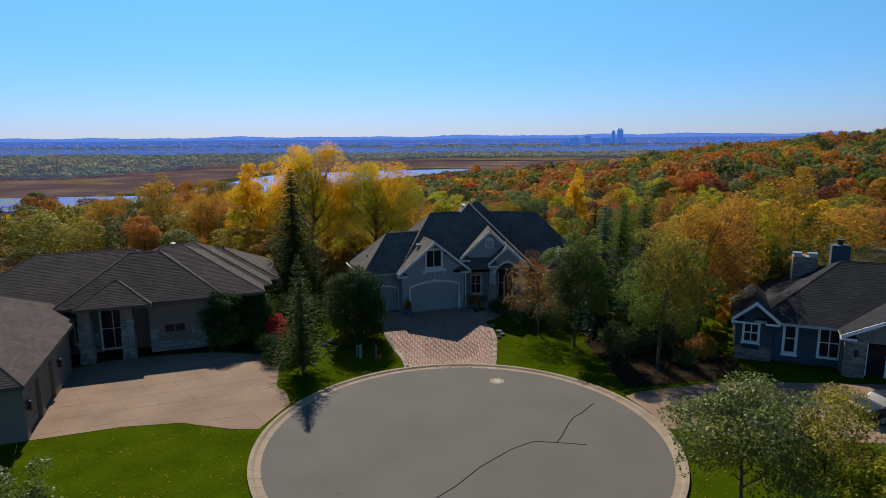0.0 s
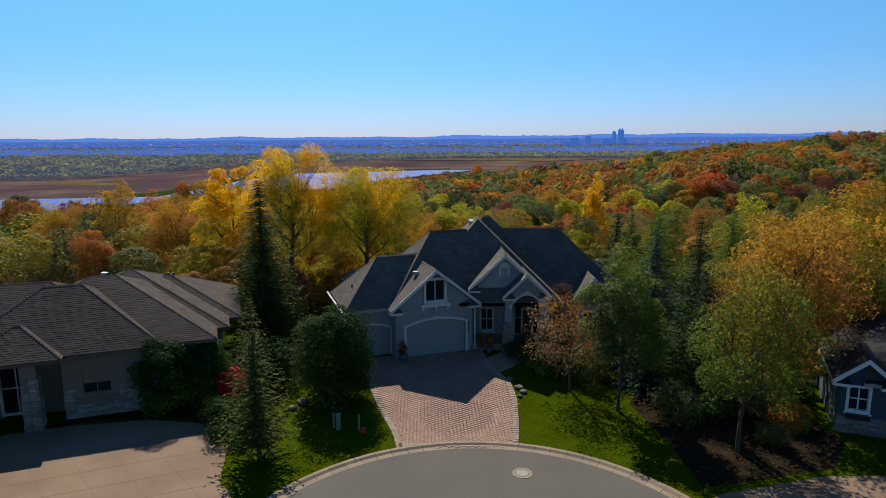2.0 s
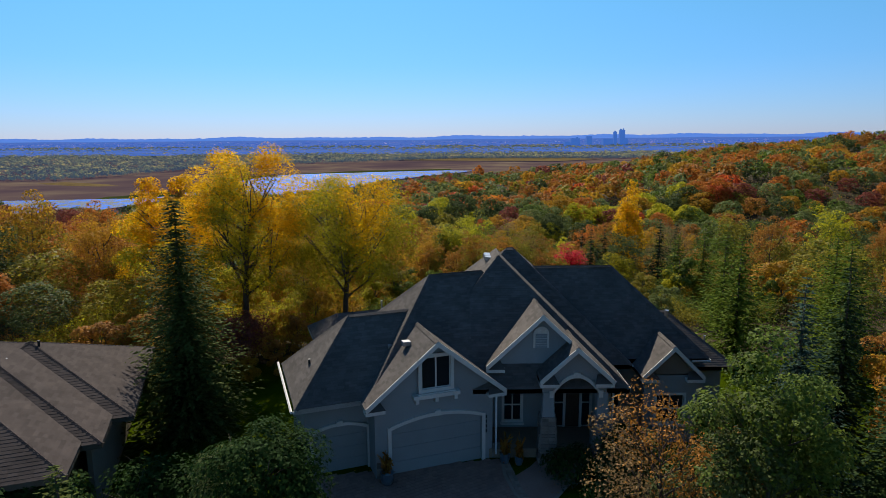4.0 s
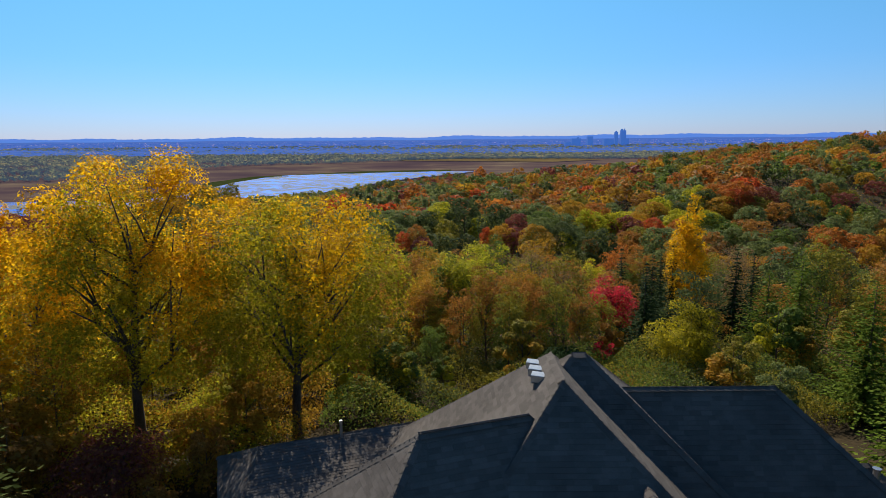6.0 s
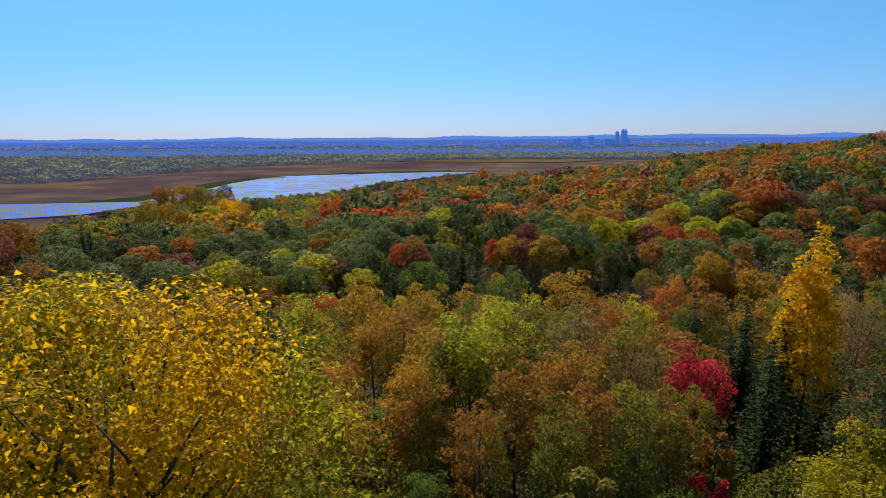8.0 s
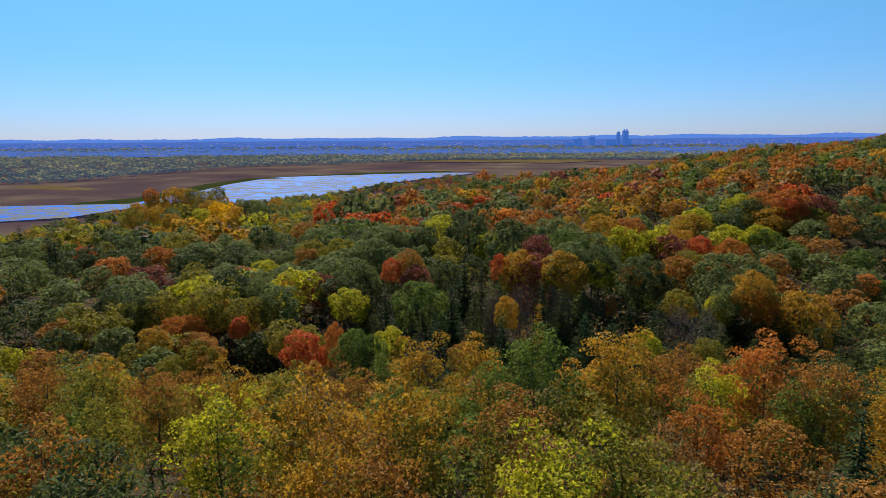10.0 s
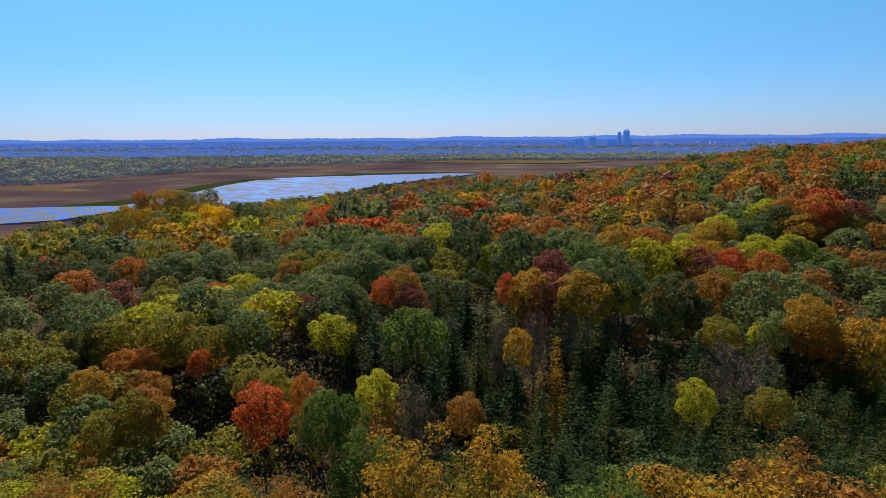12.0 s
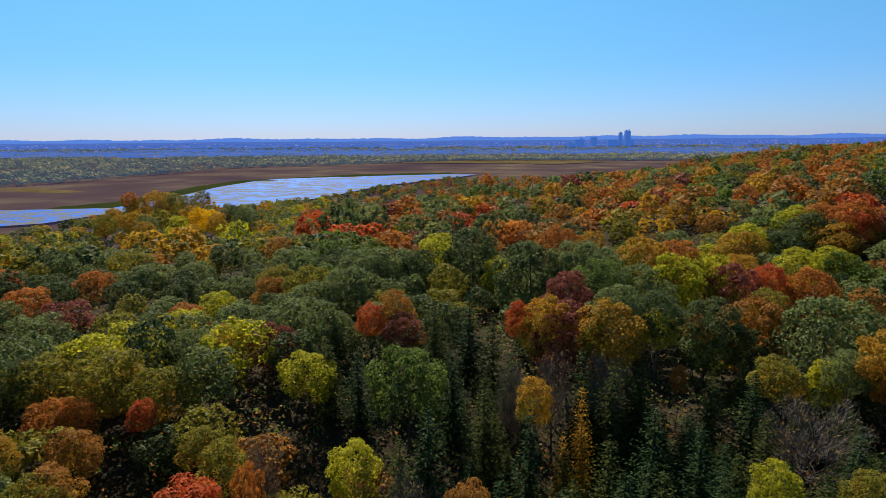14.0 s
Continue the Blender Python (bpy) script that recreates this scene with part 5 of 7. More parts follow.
def wood_tree(c, x, y, r, h=0.0, z=None):
    """A full-crowned tree of the wood with a crown of radius r, h tall."""
    s = r / 4.6
    if h and h < 1.7 * r:
        z = float(height(x, y)) + h - 1.7 * r
        h = 1.7 * r
    tall = h / (13 * s) if h else min(1.45, max(0.75 if r < 7.5 else 0.9, 12.5 / 13 / s))
    if c == "twig":
        return plant(bare(97 + int(abs(x)) % 2), x, y, s, (x * 31 + y * 17) % 360, label="nearly bare grey-brown tree of the wooded slope", group="trees of the wood", tall=tall, z=z)
    kind, top, low = min((("low", 9.0, -0.5), ("full", 13.0, 2.6), ("high", 18.0, 8.0), ("lofty", 25.0, 14.5)), key=lambda k: abs(math.log(k[1] / (13 * tall))))
    tall = 13 * tall / top
    me = leafy(kind, c, 91 + int(abs(x * 3 + y)) % 3, top, low, 4.6, 4400, 0.175, 34, "clump", 0.2, {"dark": "sage", "orange": "rust", "gold": "olive", "lime": "olive", "wine": "rust", "red": "orange", "olive": "gold", "rust": "gold", "green": "dark"}.get(c), 5, forks=False, second=0.22, lift=0.35, loose=1.5)
    plant(me, x, y, s, (x * 31 + y * 17) % 360, label=f"full-crowned {WORD[c]} tree of the wooded slope", group="trees of the wood", tall=tall, z=z)


def bare(seed):
    """Meshes of a tree that has lost its leaves: limbs, and a haze of fine twigs with a few leaves."""
    key = ("bare", "twig", seed)
    if key not in LIB:
        g = np.random.default_rng(seed)
        p, d = crown_points(g, 13, 2.0, 4.6, 46, 3000, "airy")
        w = p - np.array([0, 0, 4.0])
        w = w / np.linalg.norm(w, axis=1, keepdims=True) + g.normal(size=w.shape) * 0.35
        side = np.cross(w, g.normal(size=w.shape))
        side /= np.linalg.norm(side, axis=1, keepdims=True)
        L = g.uniform(0.5, 1.3, (len(p), 1))
        v = np.stack([p - w * L * 0.6 + side * 0.02, p - w * L * 0.6 - side * 0.02, p + w * L * 0.4], 1)
        lv = cards(g, p[:700], d[:700], 0.15, 0.4, 0.8)
        idx = np.concatenate([np.zeros(len(p), np.int32), np.ones(700, np.int32)])
        LIB[key] = (trunk_build(g, 13, 2.0, 4.6, 0.2, 12).mesh("trunk", BARK, smooth=True), quad_mesh("crown", np.concatenate([v.reshape(-1, 3), lv]), [TWIG, LEAF["twig"]], idx, 3))
    return LIB[key]


def cedar(c, x, y, s, tall=1.0):
    me = conifer("cedar", c, 95 + int(abs(x + y)) % 3, 11, 3.3, 36, 12, 0.58, 0.2, 0.02, 7, 0.62)
    plant(me, x, y, s, (x * 31) % 360, tall=tall, label="gold-tipped conifer in the ravine" if c == "gold" else "dark cedar in the ravine", group="cedars in the ravine")


SLIM = {
    "olive": [(8.0, 107, 0.85), (-24, 128, 1.0), (-34, 125, 1.0), (-14, 140, 0.9), (28, 142, 0.9), (38, 135, 1.0), (-20, 121, 0.8)],
    "gold": [(-2.5, 144, 1.1), (3.0, 144, 1.1), (12.5, 131, 1.15), (-16.6, 133.1, 0.9), (-30.2, 140.1, 1.0), (-1.2, 106, 0.75), (10, 133, 0.9), (-40, 89, 1.1), (45, 78, 1.1), (-5.5, 112, 0.8), (30, 126, 0.9), (-11.5, 84, 0.55), (-13.5, 88, 0.7), (-20, 78, 0.6), (-5, 95.5, 0.6), (-18, 96, 0.75)],
    "green": [(6.5, 130.0, 1.15), (3.2, 131, 0.9), (-8.0, 161, 1.1), (-5.5, 160, 1.0)],
    "lime": [(4.0, 110, 0.9), (20.6, 132.9, 0.9), (-26, 96, 0.9), (3.5, 108, 0.7), (-12, 118, 0.9), (40, 92, 0.9)],
    "twig": [(8, 102.5, 0.95), (-9.3, 128.3, 0.9), (36, 122, 1.0), (4.5, 113, 0.9), (-5, 121, 0.8), (31, 113, 0.95), (11, 117, 0.8)],
    "rust": [(5.5, 98.6, 0.7), (-1.5, 97, 0.6), (25.5, 127, 1.0), (17.9, 138.9, 1.0), (22.9, 145.2, 1.0), (-22.7, 133.9, 0.9), (-7.4, 138.6, 0.85), (-3, 111, 0.85), (13, 109.5, 0.7), (-17, 112, 0.9), (-44, 96, 1.0)],
    "orange": [(10.2, 104.4, 0.75), (24.5, 133, 1.1), (14.5, 121, 0.85), (-6.5, 104, 0.6), (-30, 101, 0.9), (-36, 108, 0.9), (-45, 110, 1.15), (-41, 113, 1.0)],
}
for c, rows in SLIM.items():
    for x, y, s in rows:
        free(x, y, 2.4)
        edge_tree(c, x, y, s)
# crowns of the slope: place, radius, height
FULL = {
    "olive": [(-61.4, 217.4, 5.5, 9.5), (-48.7, 213.4, 6.2, 11.5), (-39.6, 210.8, 5.1, 10.1), (-37.8, 179.9, 3.3, 14.8), (-41.8, 178.4, 3.0, 12.7), (-22.4, 186.4, 2.8, 17.1), (-29.8, 198.3, 2.9, 10.2), (-99.3, 323.3, 9.0, 11.3), (-216.8, 606.7, 9.0, 24), (-70.3, 356.7, 9.0, 13.3), (-30.7, 268.9, 5.9, 13.4), (47.9, 210.8, 3.6, 12.7), (40.8, 180.1, 2.8, 13.9), (-41.3, 281.3, 6.1, 12.8), (-146.4, 331.2, 9.0, 12.9), (133.8, 309.2, 8.1, 8.5), (59.9, 236.0, 4.4, 15.5)],
    "lime": [(-58.1, 225.8, 7.5, 9.9), (-57.1, 237.8, 8.4, 8.5), (-53.6, 248.8, 6.7, 8.5), (-19.6, 214.1, 4.4, 11.2), (-9.0, 186.0, 3.1, 17.1), (-54.7, 274.3, 6.2, 8.5), (57.9, 214.5, 3.6, 10.2), (33.7, 219.5, 3.4, 17.6), (59.2, 261.6, 8.1, 18.9), (49.9, 255.8, 7.1, 20.3), (14.9, 277.3, 5.7, 12.5), (-116.8, 471.2, 9.0, 24), (86.7, 273.9, 5.9, 15.7), (78.5, 303.9, 6.3, 10.7), (113.4, 323.0, 8.1, 13.0), (91.5, 310.9, 7.6, 13.7), (102.8, 286.3, 6.6, 11.0), (31.3, 179.4, 2.5, 15.3), (-0.9, 293.5, 6.9, 17.6)],
    "orange": [(-52.9, 205.0, 3.8, 8.7), (-49.4, 206.0, 2.7, 8.6), (-16.0, 174.0, 1.6, 19.2), (-56.2, 260.1, 5.1, 8.5), (-98.5, 299.3, 6.1, 8.5), (-101.9, 274.0, 7.0, 8.5), (-79.6, 351.5, 4.4, 9.1), (-19.1, 462.7, 9.0, 18.4), (-16.9, 348.1, 6.5, 13.0), (120.8, 323.2, 8.9, 13.0), (125.3, 314.8, 8.2, 14.4), (81.3, 259.4, 6.3, 14.8), (101.2, 415.9, 7.4, 8.5), (53.7, 264.6, 6.0, 21.9), (37.7, 319.3, 7.2, 13.2), (64.3, 374.7, 9.0, 8.5), (31.5, 555.9, 6.7, 19.3), (63.1, 207.2, 4.1, 13.7), (34.5, 211.9, 1.4, 11.7), (29.1, 360.2, 7.8, 11.1), (134.1, 365.4, 6.7, 12)],
    "red": [(-40.0, 205.0, 2.1, 8.5), (-20.1, 172.5, 3.5, 17.8), (-12.0, 229.1, 2.8, 12.7), (12.5, 221.4, 2.3, 18.2), (-123.4, 299.4, 4.4, 8.5), (-62.9, 426.5, 9.0, 21.4), (-42.6, 401.2, 9.0, 14.4), (-31.1, 396.8, 9.0, 11.9), (21.4, 422.8, 9.0, 8.5), (125.8, 311.1, 7.3, 12.0), (73.1, 262.0, 4.3, 15.4), (80.2, 386.0, 9.0, 8.5), (7.9, 410.1, 8.3, 8.5), (142.3, 337.1, 8.3, 11.0)],
    "wine": [(-28.3, 228.9, 4.7, 8.5), (-6.2, 226.0, 3.6, 12.4), (22.0, 230.2, 5.0, 21.3), (20.0, 219.2, 6.4, 18.8), (-87.3, 266.0, 8.0, 8.5), (-30.1, 463.4, 9.0, 17.3), (62.7, 256.4, 5.9, 17.6), (121.6, 443.7, 9.0, 9.2), (136.2, 313.8, 7.4, 11.4)],
    "gold": [(-36.8, 231.6, 3.8, 8.5), (16.0, 219.9, 4.3, 19.6), (25.1, 214.8, 5.5, 21.2), (-105.5, 377.0, 9.0, 16.1), (-84.4, 351.7, 8.0, 11.2), (-125.5, 385.3, 9.0, 15.0), (-150.5, 491.2, 9.0, 24), (-271.3, 672.0, 9.0, 24), (61.9, 207.9, 4.3, 17.5), (117.0, 308.9, 8.3, 11.0), (71.0, 271.6, 5.2, 16.4), (73.8, 340.9, 9.0, 8.6), (45.8, 264.6, 6.0, 22.5), (-50.2, 191.0, 2.8, 13.4), (85.3, 301.1, 7.9, 15.0), (13.6, 430.7, 9.0, 11.7), (100.8, 354.9, 9.0, 8.5), (11.8, 199.2, 2.5, 17.9), (71.5, 208, 6.2, 14)],
    "rust": [(-45.4, 198.5, 3.3, 9.3), (-7.6, 230.0, 3.3, 14.9), (56.1, 233.5, 6.7, 15.2), (-41.4, 275.7, 5.6, 10.6), (51.9, 360.1, 9.0, 8.5), (-18.0, 417.8, 9.0, 12.9), (43.9, 229.7, 2.9, 13.4), (147.5, 352.3, 9.0, 13.7), (135.6, 368.5, 9.0, 14.0), (69.6, 387.3, 9.0, 10.1), (48.1, 418.9, 9.0, 11.0), (2.8, 178.7, 2.6, 15.5), (-37.9, 182.0, 2.8, 15.2)],
    "green": [(-11.7, 163.7, 2.5, 17.3), (-9.5, 165.7, 2.0, 16.7), (-4.5, 208.1, 5.6, 17.0), (117.5, 410.9, 9.0, 8.5), (127.7, 398.9, 9.0, 8.5), (110.0, 414.9, 9.0, 8.5), (32.0, 245.9, 6.0, 20.7), (104.3, 326.2, 9.0, 11.6), (103.8, 282.9, 6.5, 10.2), (136.1, 436.7, 9.0, 8.5)],
    "sage": [(-41.0, 251.2, 8.2, 8.8), (-28.8, 240.5, 7.1, 10.4), (-42.1, 227.9, 4.1, 8.5), (-85.1, 253.6, 7.6, 8.5), (-72.9, 308.6, 7.2, 8.5), (-86.0, 308.1, 9.0, 8.5), (-13.2, 279.4, 8.8, 15.6), (-20.6, 262.4, 7.0, 13.1), (-27.4, 255.5, 6.7, 11.1), (-20.1, 232.0, 5.3, 11.2), (-14.6, 277.8, 5.1, 11.8), (-19.8, 274.4, 6.5, 15.7), (-88.6, 307.1, 7.1, 8.5), (-64.5, 269.3, 6.8, 8.5), (34.0, 261.7, 7.8, 21.1), (38.4, 244.4, 6.8, 20.4), (26.9, 218.4, 4.3, 22.3), (62.8, 224.0, 8.6, 16.8), (69.4, 220.8, 4.0, 14.9), (58.4, 210.8, 3.4, 13.7), (35.5, 414.3, 9.0, 8.9), (-7.3, 418.2, 9.0, 9.7), (-34.7, 435.4, 9.0, 21.2), (-40.5, 290.8, 7.5, 15.5), (121.5, 349.4, 9.0, 12.4), (30.4, 266.4, 6.4, 19.9), (-55.0, 290.8, 6.5, 8.5)],
    "dark": [(-79.3, 234.5, 5.6, 8.5), (8.2, 286.9, 9.0, 19.3), (20.7, 268.2, 9.0, 18.6), (45.7, 229.6, 6.0, 16.3), (33.6, 219.4, 4.3, 20.6), (-49.1, 419.0, 9.0, 24), (-123.9, 340.4, 9.0, 11.2), (-109.7, 296.4, 8.4, 8.6), (102.6, 308.7, 9.0, 10.8), (112.9, 315.6, 8.2, 12.8), (-44.6, 341.5, 9.0, 12.8), (-6.0, 281.2, 6.7, 14.4), (-65.0, 217.5, 4.4, 9.8), (52.0, 228.5, 4.3, 11.2), (-64.1, 251.5, 5.7, 8.6)],
    "twig": [(-17.8, 183.7, 2.5, 19.1), (-2.4, 179.0, 3.3, 17.3), (9.5, 205.4, 2.6, 16.5), (15.2, 206.9, 3.8, 17.0), (42.7, 194.1, 6.6, 17.0), (23.1, 209.3, 3.4, 15.6)],
}
FAR_CROWNS = []
for c, rows in FULL.items():
    for x, y, r, h in rows:
        free(x, y, r * 0.62)
        if y < 325:
            wood_tree(c, x, y, r, h)
        else:
            FAR_CROWNS.append((c, x, y, r, h))
for c, x, y, h in [("wine", -128, 238, 18), ("wine", -140, 247, 18.5), ("rust", -150, 238, 20), ("wine", -160, 251, 20.5), ("rust", -173, 262, 20.5), ("wine", -118, 226, 20), ("dark", -186, 286, 20.5), ("dark", -152, 284, 16), ("wine", -196, 300, 20.5), ("rust", -136, 262, 17)]:
    free(x, y, 4)
    wood_tree(c, x, y, 6.6, h)
for x, y, s in [(-146, 300, 1.35), (-134, 296, 1.2), (-170, 296, 1.5), (-122, 280, 1.2)]:
    free(x, y, 2.0)
    cedar("spruce", x, y, s)
CEDARS = {
    "cedar": [(-18.2, 229.5, 1.25, 0.69), (-1.0, 227.3, 1.15, 1.14), (8.4, 222.4, 1.12, 1.2), (5.7, 202.2, 1.14, 1.3), (-4.2, 187.1, 1.19, 1.3), (17.6, 186.8, 1.13, 1.3), (37.1, 206.7, 1.25, 0.93), (20.4, 178.4, 1.09, 1.3), (11.7, 176.0, 1.1, 1.3), (36.4, 180.2, 1.09, 1.16), (28.2, 209.5, 1.19, 1.07), (39.1, 195.9, 1.12, 1.1), (22.7, 204.4, 1.14, 1.3), (-16.8, 215.6, 1.09, 0.96)],
    "spruce": [(-12.1, 213.3, 1.02, 1.08), (5.0, 230.2, 1.25, 1.12), (1.6, 209.9, 1.09, 1.27), (-1.4, 195.4, 1.14, 1.3), (10.4, 194.0, 1.13, 1.3), (25.3, 195.2, 1.25, 1.12), (28.8, 190.6, 1.15, 1.19), (25.7, 178.0, 1.09, 1.3), (16.4, 177.0, 1.12, 1.3), (42.1, 205.4, 1.19, 1.01), (5.5, 178.3, 1.1, 1.3), (43.1, 185.7, 1.1, 1.3), (19.3, 206.9, 1.18, 1.3)],
    "gold": [(17.6, 199.0, 0.67, 2.26), (14.0, 192.5, 0.77, 1.67)],
}
for c, rows in CEDARS.items():
    for x, y, s, tall in rows:
        free(x, y, 2.0)
        cedar(c, x, y, s, tall)


def mix_of(x, y):
    """The mixture of colours that grows at a place."""
    if y < 150:
        return ["olive", "rust", "dark", "gold", "olive", "gold", "green", "rust", "dark"]
    if y < 232 and x < -16:
        return ["olive", "lime", "olive", "sage", "dark", "olive", "rust", "dark"]
    if y < 228 and x < 78:
        return ["dark", "dark", "rust", "olive", "dark"]
    if y < 330 and x < 60:
        return ["sage", "dark", "sage", "dark", "green", "sage", "olive", "dark"]
    if x > 45 and y < 520:
        return ["rust", "rust", "olive", "sage", "olive", "sage", "gold", "green", "orange", "wine", "dark", "sage", "rust", "orange"]
    if y > 480 and x < -120:
        return ["olive", "sage", "gold", "olive", "dark", "sage", "lime"]
    if x < -60:
        return ["sage", "dark", "olive", "sage", "rust", "dark", "sage", "gold"]
    return ["dark", "sage", "orange", "sage", "rust", "wine", "sage", "olive", "dark", "green", "rust"]


def pick(x, y):
    """Neighbouring trees tend to one colour."""
    m = mix_of(x, y)
    if y > 520 and x > 120:
        m = ["orange", "rust", "rust", "green", "olive", "dark", "sage"]
    n = noise.noise(Vector((x * 0.03, y * 0.03, 5.0))) * 0.5 + 0.5
    return m[int((n * 2.2 + g.random() * 0.75) * len(m)) % len(m)]


# bushes, slim trees and young conifers fill the gaps
bushes = 0
for tries in range(4000):
    x, y = g.uniform(-9, 36), g.uniform(83.5, 99)
    if free(x, y, 1.7):
        c = ["green", "olive", "rust", "olive", "green", "olive", "rust"][int(g.integers(7))]
        plant(thicket(c, x), x, y, g.uniform(0.6, 1.05), x * 50, label=f"{WORD[c]} leafy bush at the edge of the wood", name="shrub", category="shrub", group="bushes at the wood's edge")
        bushes += 1
        if bushes > 7:
            break
near = 0
for tries in range(30000):
    y = g.uniform(88, 149.5)
    x = g.uniform(-1, 1) * (32 + 0.66 * (y - 60))
    if y < 93 and -28 < x < 30:
        continue
    if free(x, y, 2.0):
        edge_tree(pick(x, y), x, y, g.uniform(0.7, 1.0), g.uniform(0.9, 1.1))
        near += 1
        if near > 75:
            break
pines, parts = 0, []
for c in ("cedar", "spruce"):
    for k in (95, 96):
        me = conifer("cedar", c, k, 11, 3.3, 36, 12, 0.58, 0.2, 0.02, 7, 0.62)[1]
        co = np.empty(3 * len(me.vertices), np.float32)
        me.vertices.foreach_get("co", co)
        parts.append(co.reshape(-1, 3))
vs, ix = [], []
for tries in range(20000):
    y = g.uniform(150, 222)
    x = g.uniform(-6, 75)
    if free(x, y, 1.3):
        k, t, s = int(g.integers(4)), g.uniform(0, 6.28), g.uniform(0.6, 1.05)
        co, si = math.cos(t), math.sin(t)
        vs.append(parts[k] @ (np.array([[co, si, 0], [-si, co, 0], [0, 0, 1]]) * s) + np.array([x, y, float(height(x, y))]))
        ix.append(np.full(len(parts[k]) // 4, k // 2))
        pines += 1
        if pines > 120:
            break
tagged(link("cedar_grove", quad_mesh("cedar_grove", np.concatenate(vs), [LEAF["cedar"], LEAF["spruce"]], np.concatenate(ix))), "dense grove of dark cedars in the ravine", "woodland", kind="stuff")
# trees past those, too many to count
names = list(LEAF)


def many(name, label, protos, n, where, room, scales, tries=90000, placed=(), radius=4.6):
    """Trees joined into one: those placed (colour, place, radius, height), then n more where there is room."""
    vs, ix, k = [], [], 0
    for c, x, y, r, h in placed:
        s, t = r / radius, x * 1.7 + y
        co, si = math.cos(t), math.sin(t)
        zs = max(h, 1.9 * r) / 12.5
        v = protos[int(abs(x)) % len(protos)]
        vs.append(v @ np.array([[co * s, si * s, 0], [-si * s, co * s, 0], [0, 0, zs]]) + np.array([x, y, float(height(x, y)) + h - 12.5 * zs]))
        ix.append(np.full(len(v) // 3, names.index(c)))
    for _ in range(tries):
        x, y = where()
        hz = float(height(x, y))
        if y > 540 and x < np.interp(y, SHORE_Y, SHORE_X) + 12:
            continue
        s = g.uniform(*scales)
        q = x / (y - 90.0)
        if q < -0.5 and hz + 12.5 * s > 14 - np.interp(q, [-0.72, -0.5], [0.142, 0.10]) * (y - 127):
            continue
        if not free(x, y, room * s):
            continue
        c = names.index(pick(x, y))
        t = g.uniform(0, 6.28)
        co, si = math.cos(t), math.sin(t)
        rot = np.array([[co * s, si * s, 0], [-si * s, co * s, 0], [0, 0, s * g.uniform(0.75, 0.95)]])
        at = np.array([x, y, hz + min(0, g.uniform(7.0, 13.0) - 12.5 * rot[2, 2])])
        v = protos[int(g.integers(len(protos)))]
        vs.append(v @ rot + at)
        ix.append(np.full(len(v) // 3, c))
        k += 1
        if k >= n:
            break
    ob = link(name, quad_mesh(name, np.concatenate(vs), [LEAF[q] for q in names], np.concatenate(ix), 3))
    return tagged(ob, label, "woodland", kind="stuff")


def proto(n, size, lobes, seeds, radius=4.6):
    out = []
    for k in seeds:
        gg = np.random.default_rng(k)
        p, d, big = crown_points(gg, 12.5, 0.5, radius, lobes, n, "clump")
        out.append(cards(gg, p, d, size * big, 0.35, 1.3))
    return out


def slope_mid():
    while True:
        y = g.uniform(118, 345)
        x = g.uniform(-1, 1) * (70 + 0.8 * (y - 60))
        if y > 168 or abs(x) > 0.95 * (y - 60):
            return x, y


def slope_near():
    y = g.uniform(106, 170)
    return g.uniform(-1, 1) * (30 + 0.85 * (y - 80)), y


def slope_far():
    y = 330 + 470 * g.random() ** 0.9
    return g.uniform(-1, 1) * (0.80 * y), y


def thicket(n):
    """Undergrowth that covers the floor of the wood."""
    gg = np.random.default_rng(31)
    y = 86 + 270 * gg.random(n) ** 1.4
    x = gg.uniform(-1, 1, n) * (36 + 0.78 * (y - 55))
    keep = (y > 98) | (np.abs(x - 2) > 27)
    x, y = x[keep], y[keep]
    clump = np.sin(x * 0.55 + 1.3 * np.sin(y * 0.31)) * np.sin(y * 0.5 + 0.9 * np.sin(x * 0.4)) * 0.5 + 0.5
    z = height(x, y) + gg.random(len(x)) ** 0.6 * (0.4 + np.clip((y - 85) / 30, 0.3, 1) * 4.2 * clump) + 0.1
    p = np.stack([x, y, z], 1)
    v = cards(gg, p, np.zeros_like(p), np.clip(0.13 + (y - 95) * 0.0022, 0.13, 0.34), 0.5, 0.8)
    pal = ["dark", "rust", "green", "twig", "dark", "cedar"]
    k = ((np.sin(x * 0.11 + 2) + np.sin(y * 0.09) + gg.normal(size=len(x)) * 0.8 + 2.2) * 1.4).astype(int).clip(0, 5)
    return tagged(link("undergrowth", quad_mesh("undergrowth", v, [LEAF[c] for c in pal], k, 3)), "low brush and saplings on the forest floor", "undergrowth", kind="stuff")


SHORE_Y = [540, 600, 675, 770, 800, 900, 1100, 1330]
SHORE_X = [-950, -480, -355, -330, -225, -150, -95, 60]


def flats():
    """The wooded flats up to the near shore of the backwater."""
    while True:
        y = g.uniform(420, 1250)
        x = g.uniform(-0.85 * y, 0.35 * y)
        if y < 540 or x > np.interp(y, SHORE_Y, SHORE_X) + 14:
            return x, y


thicket(260000)


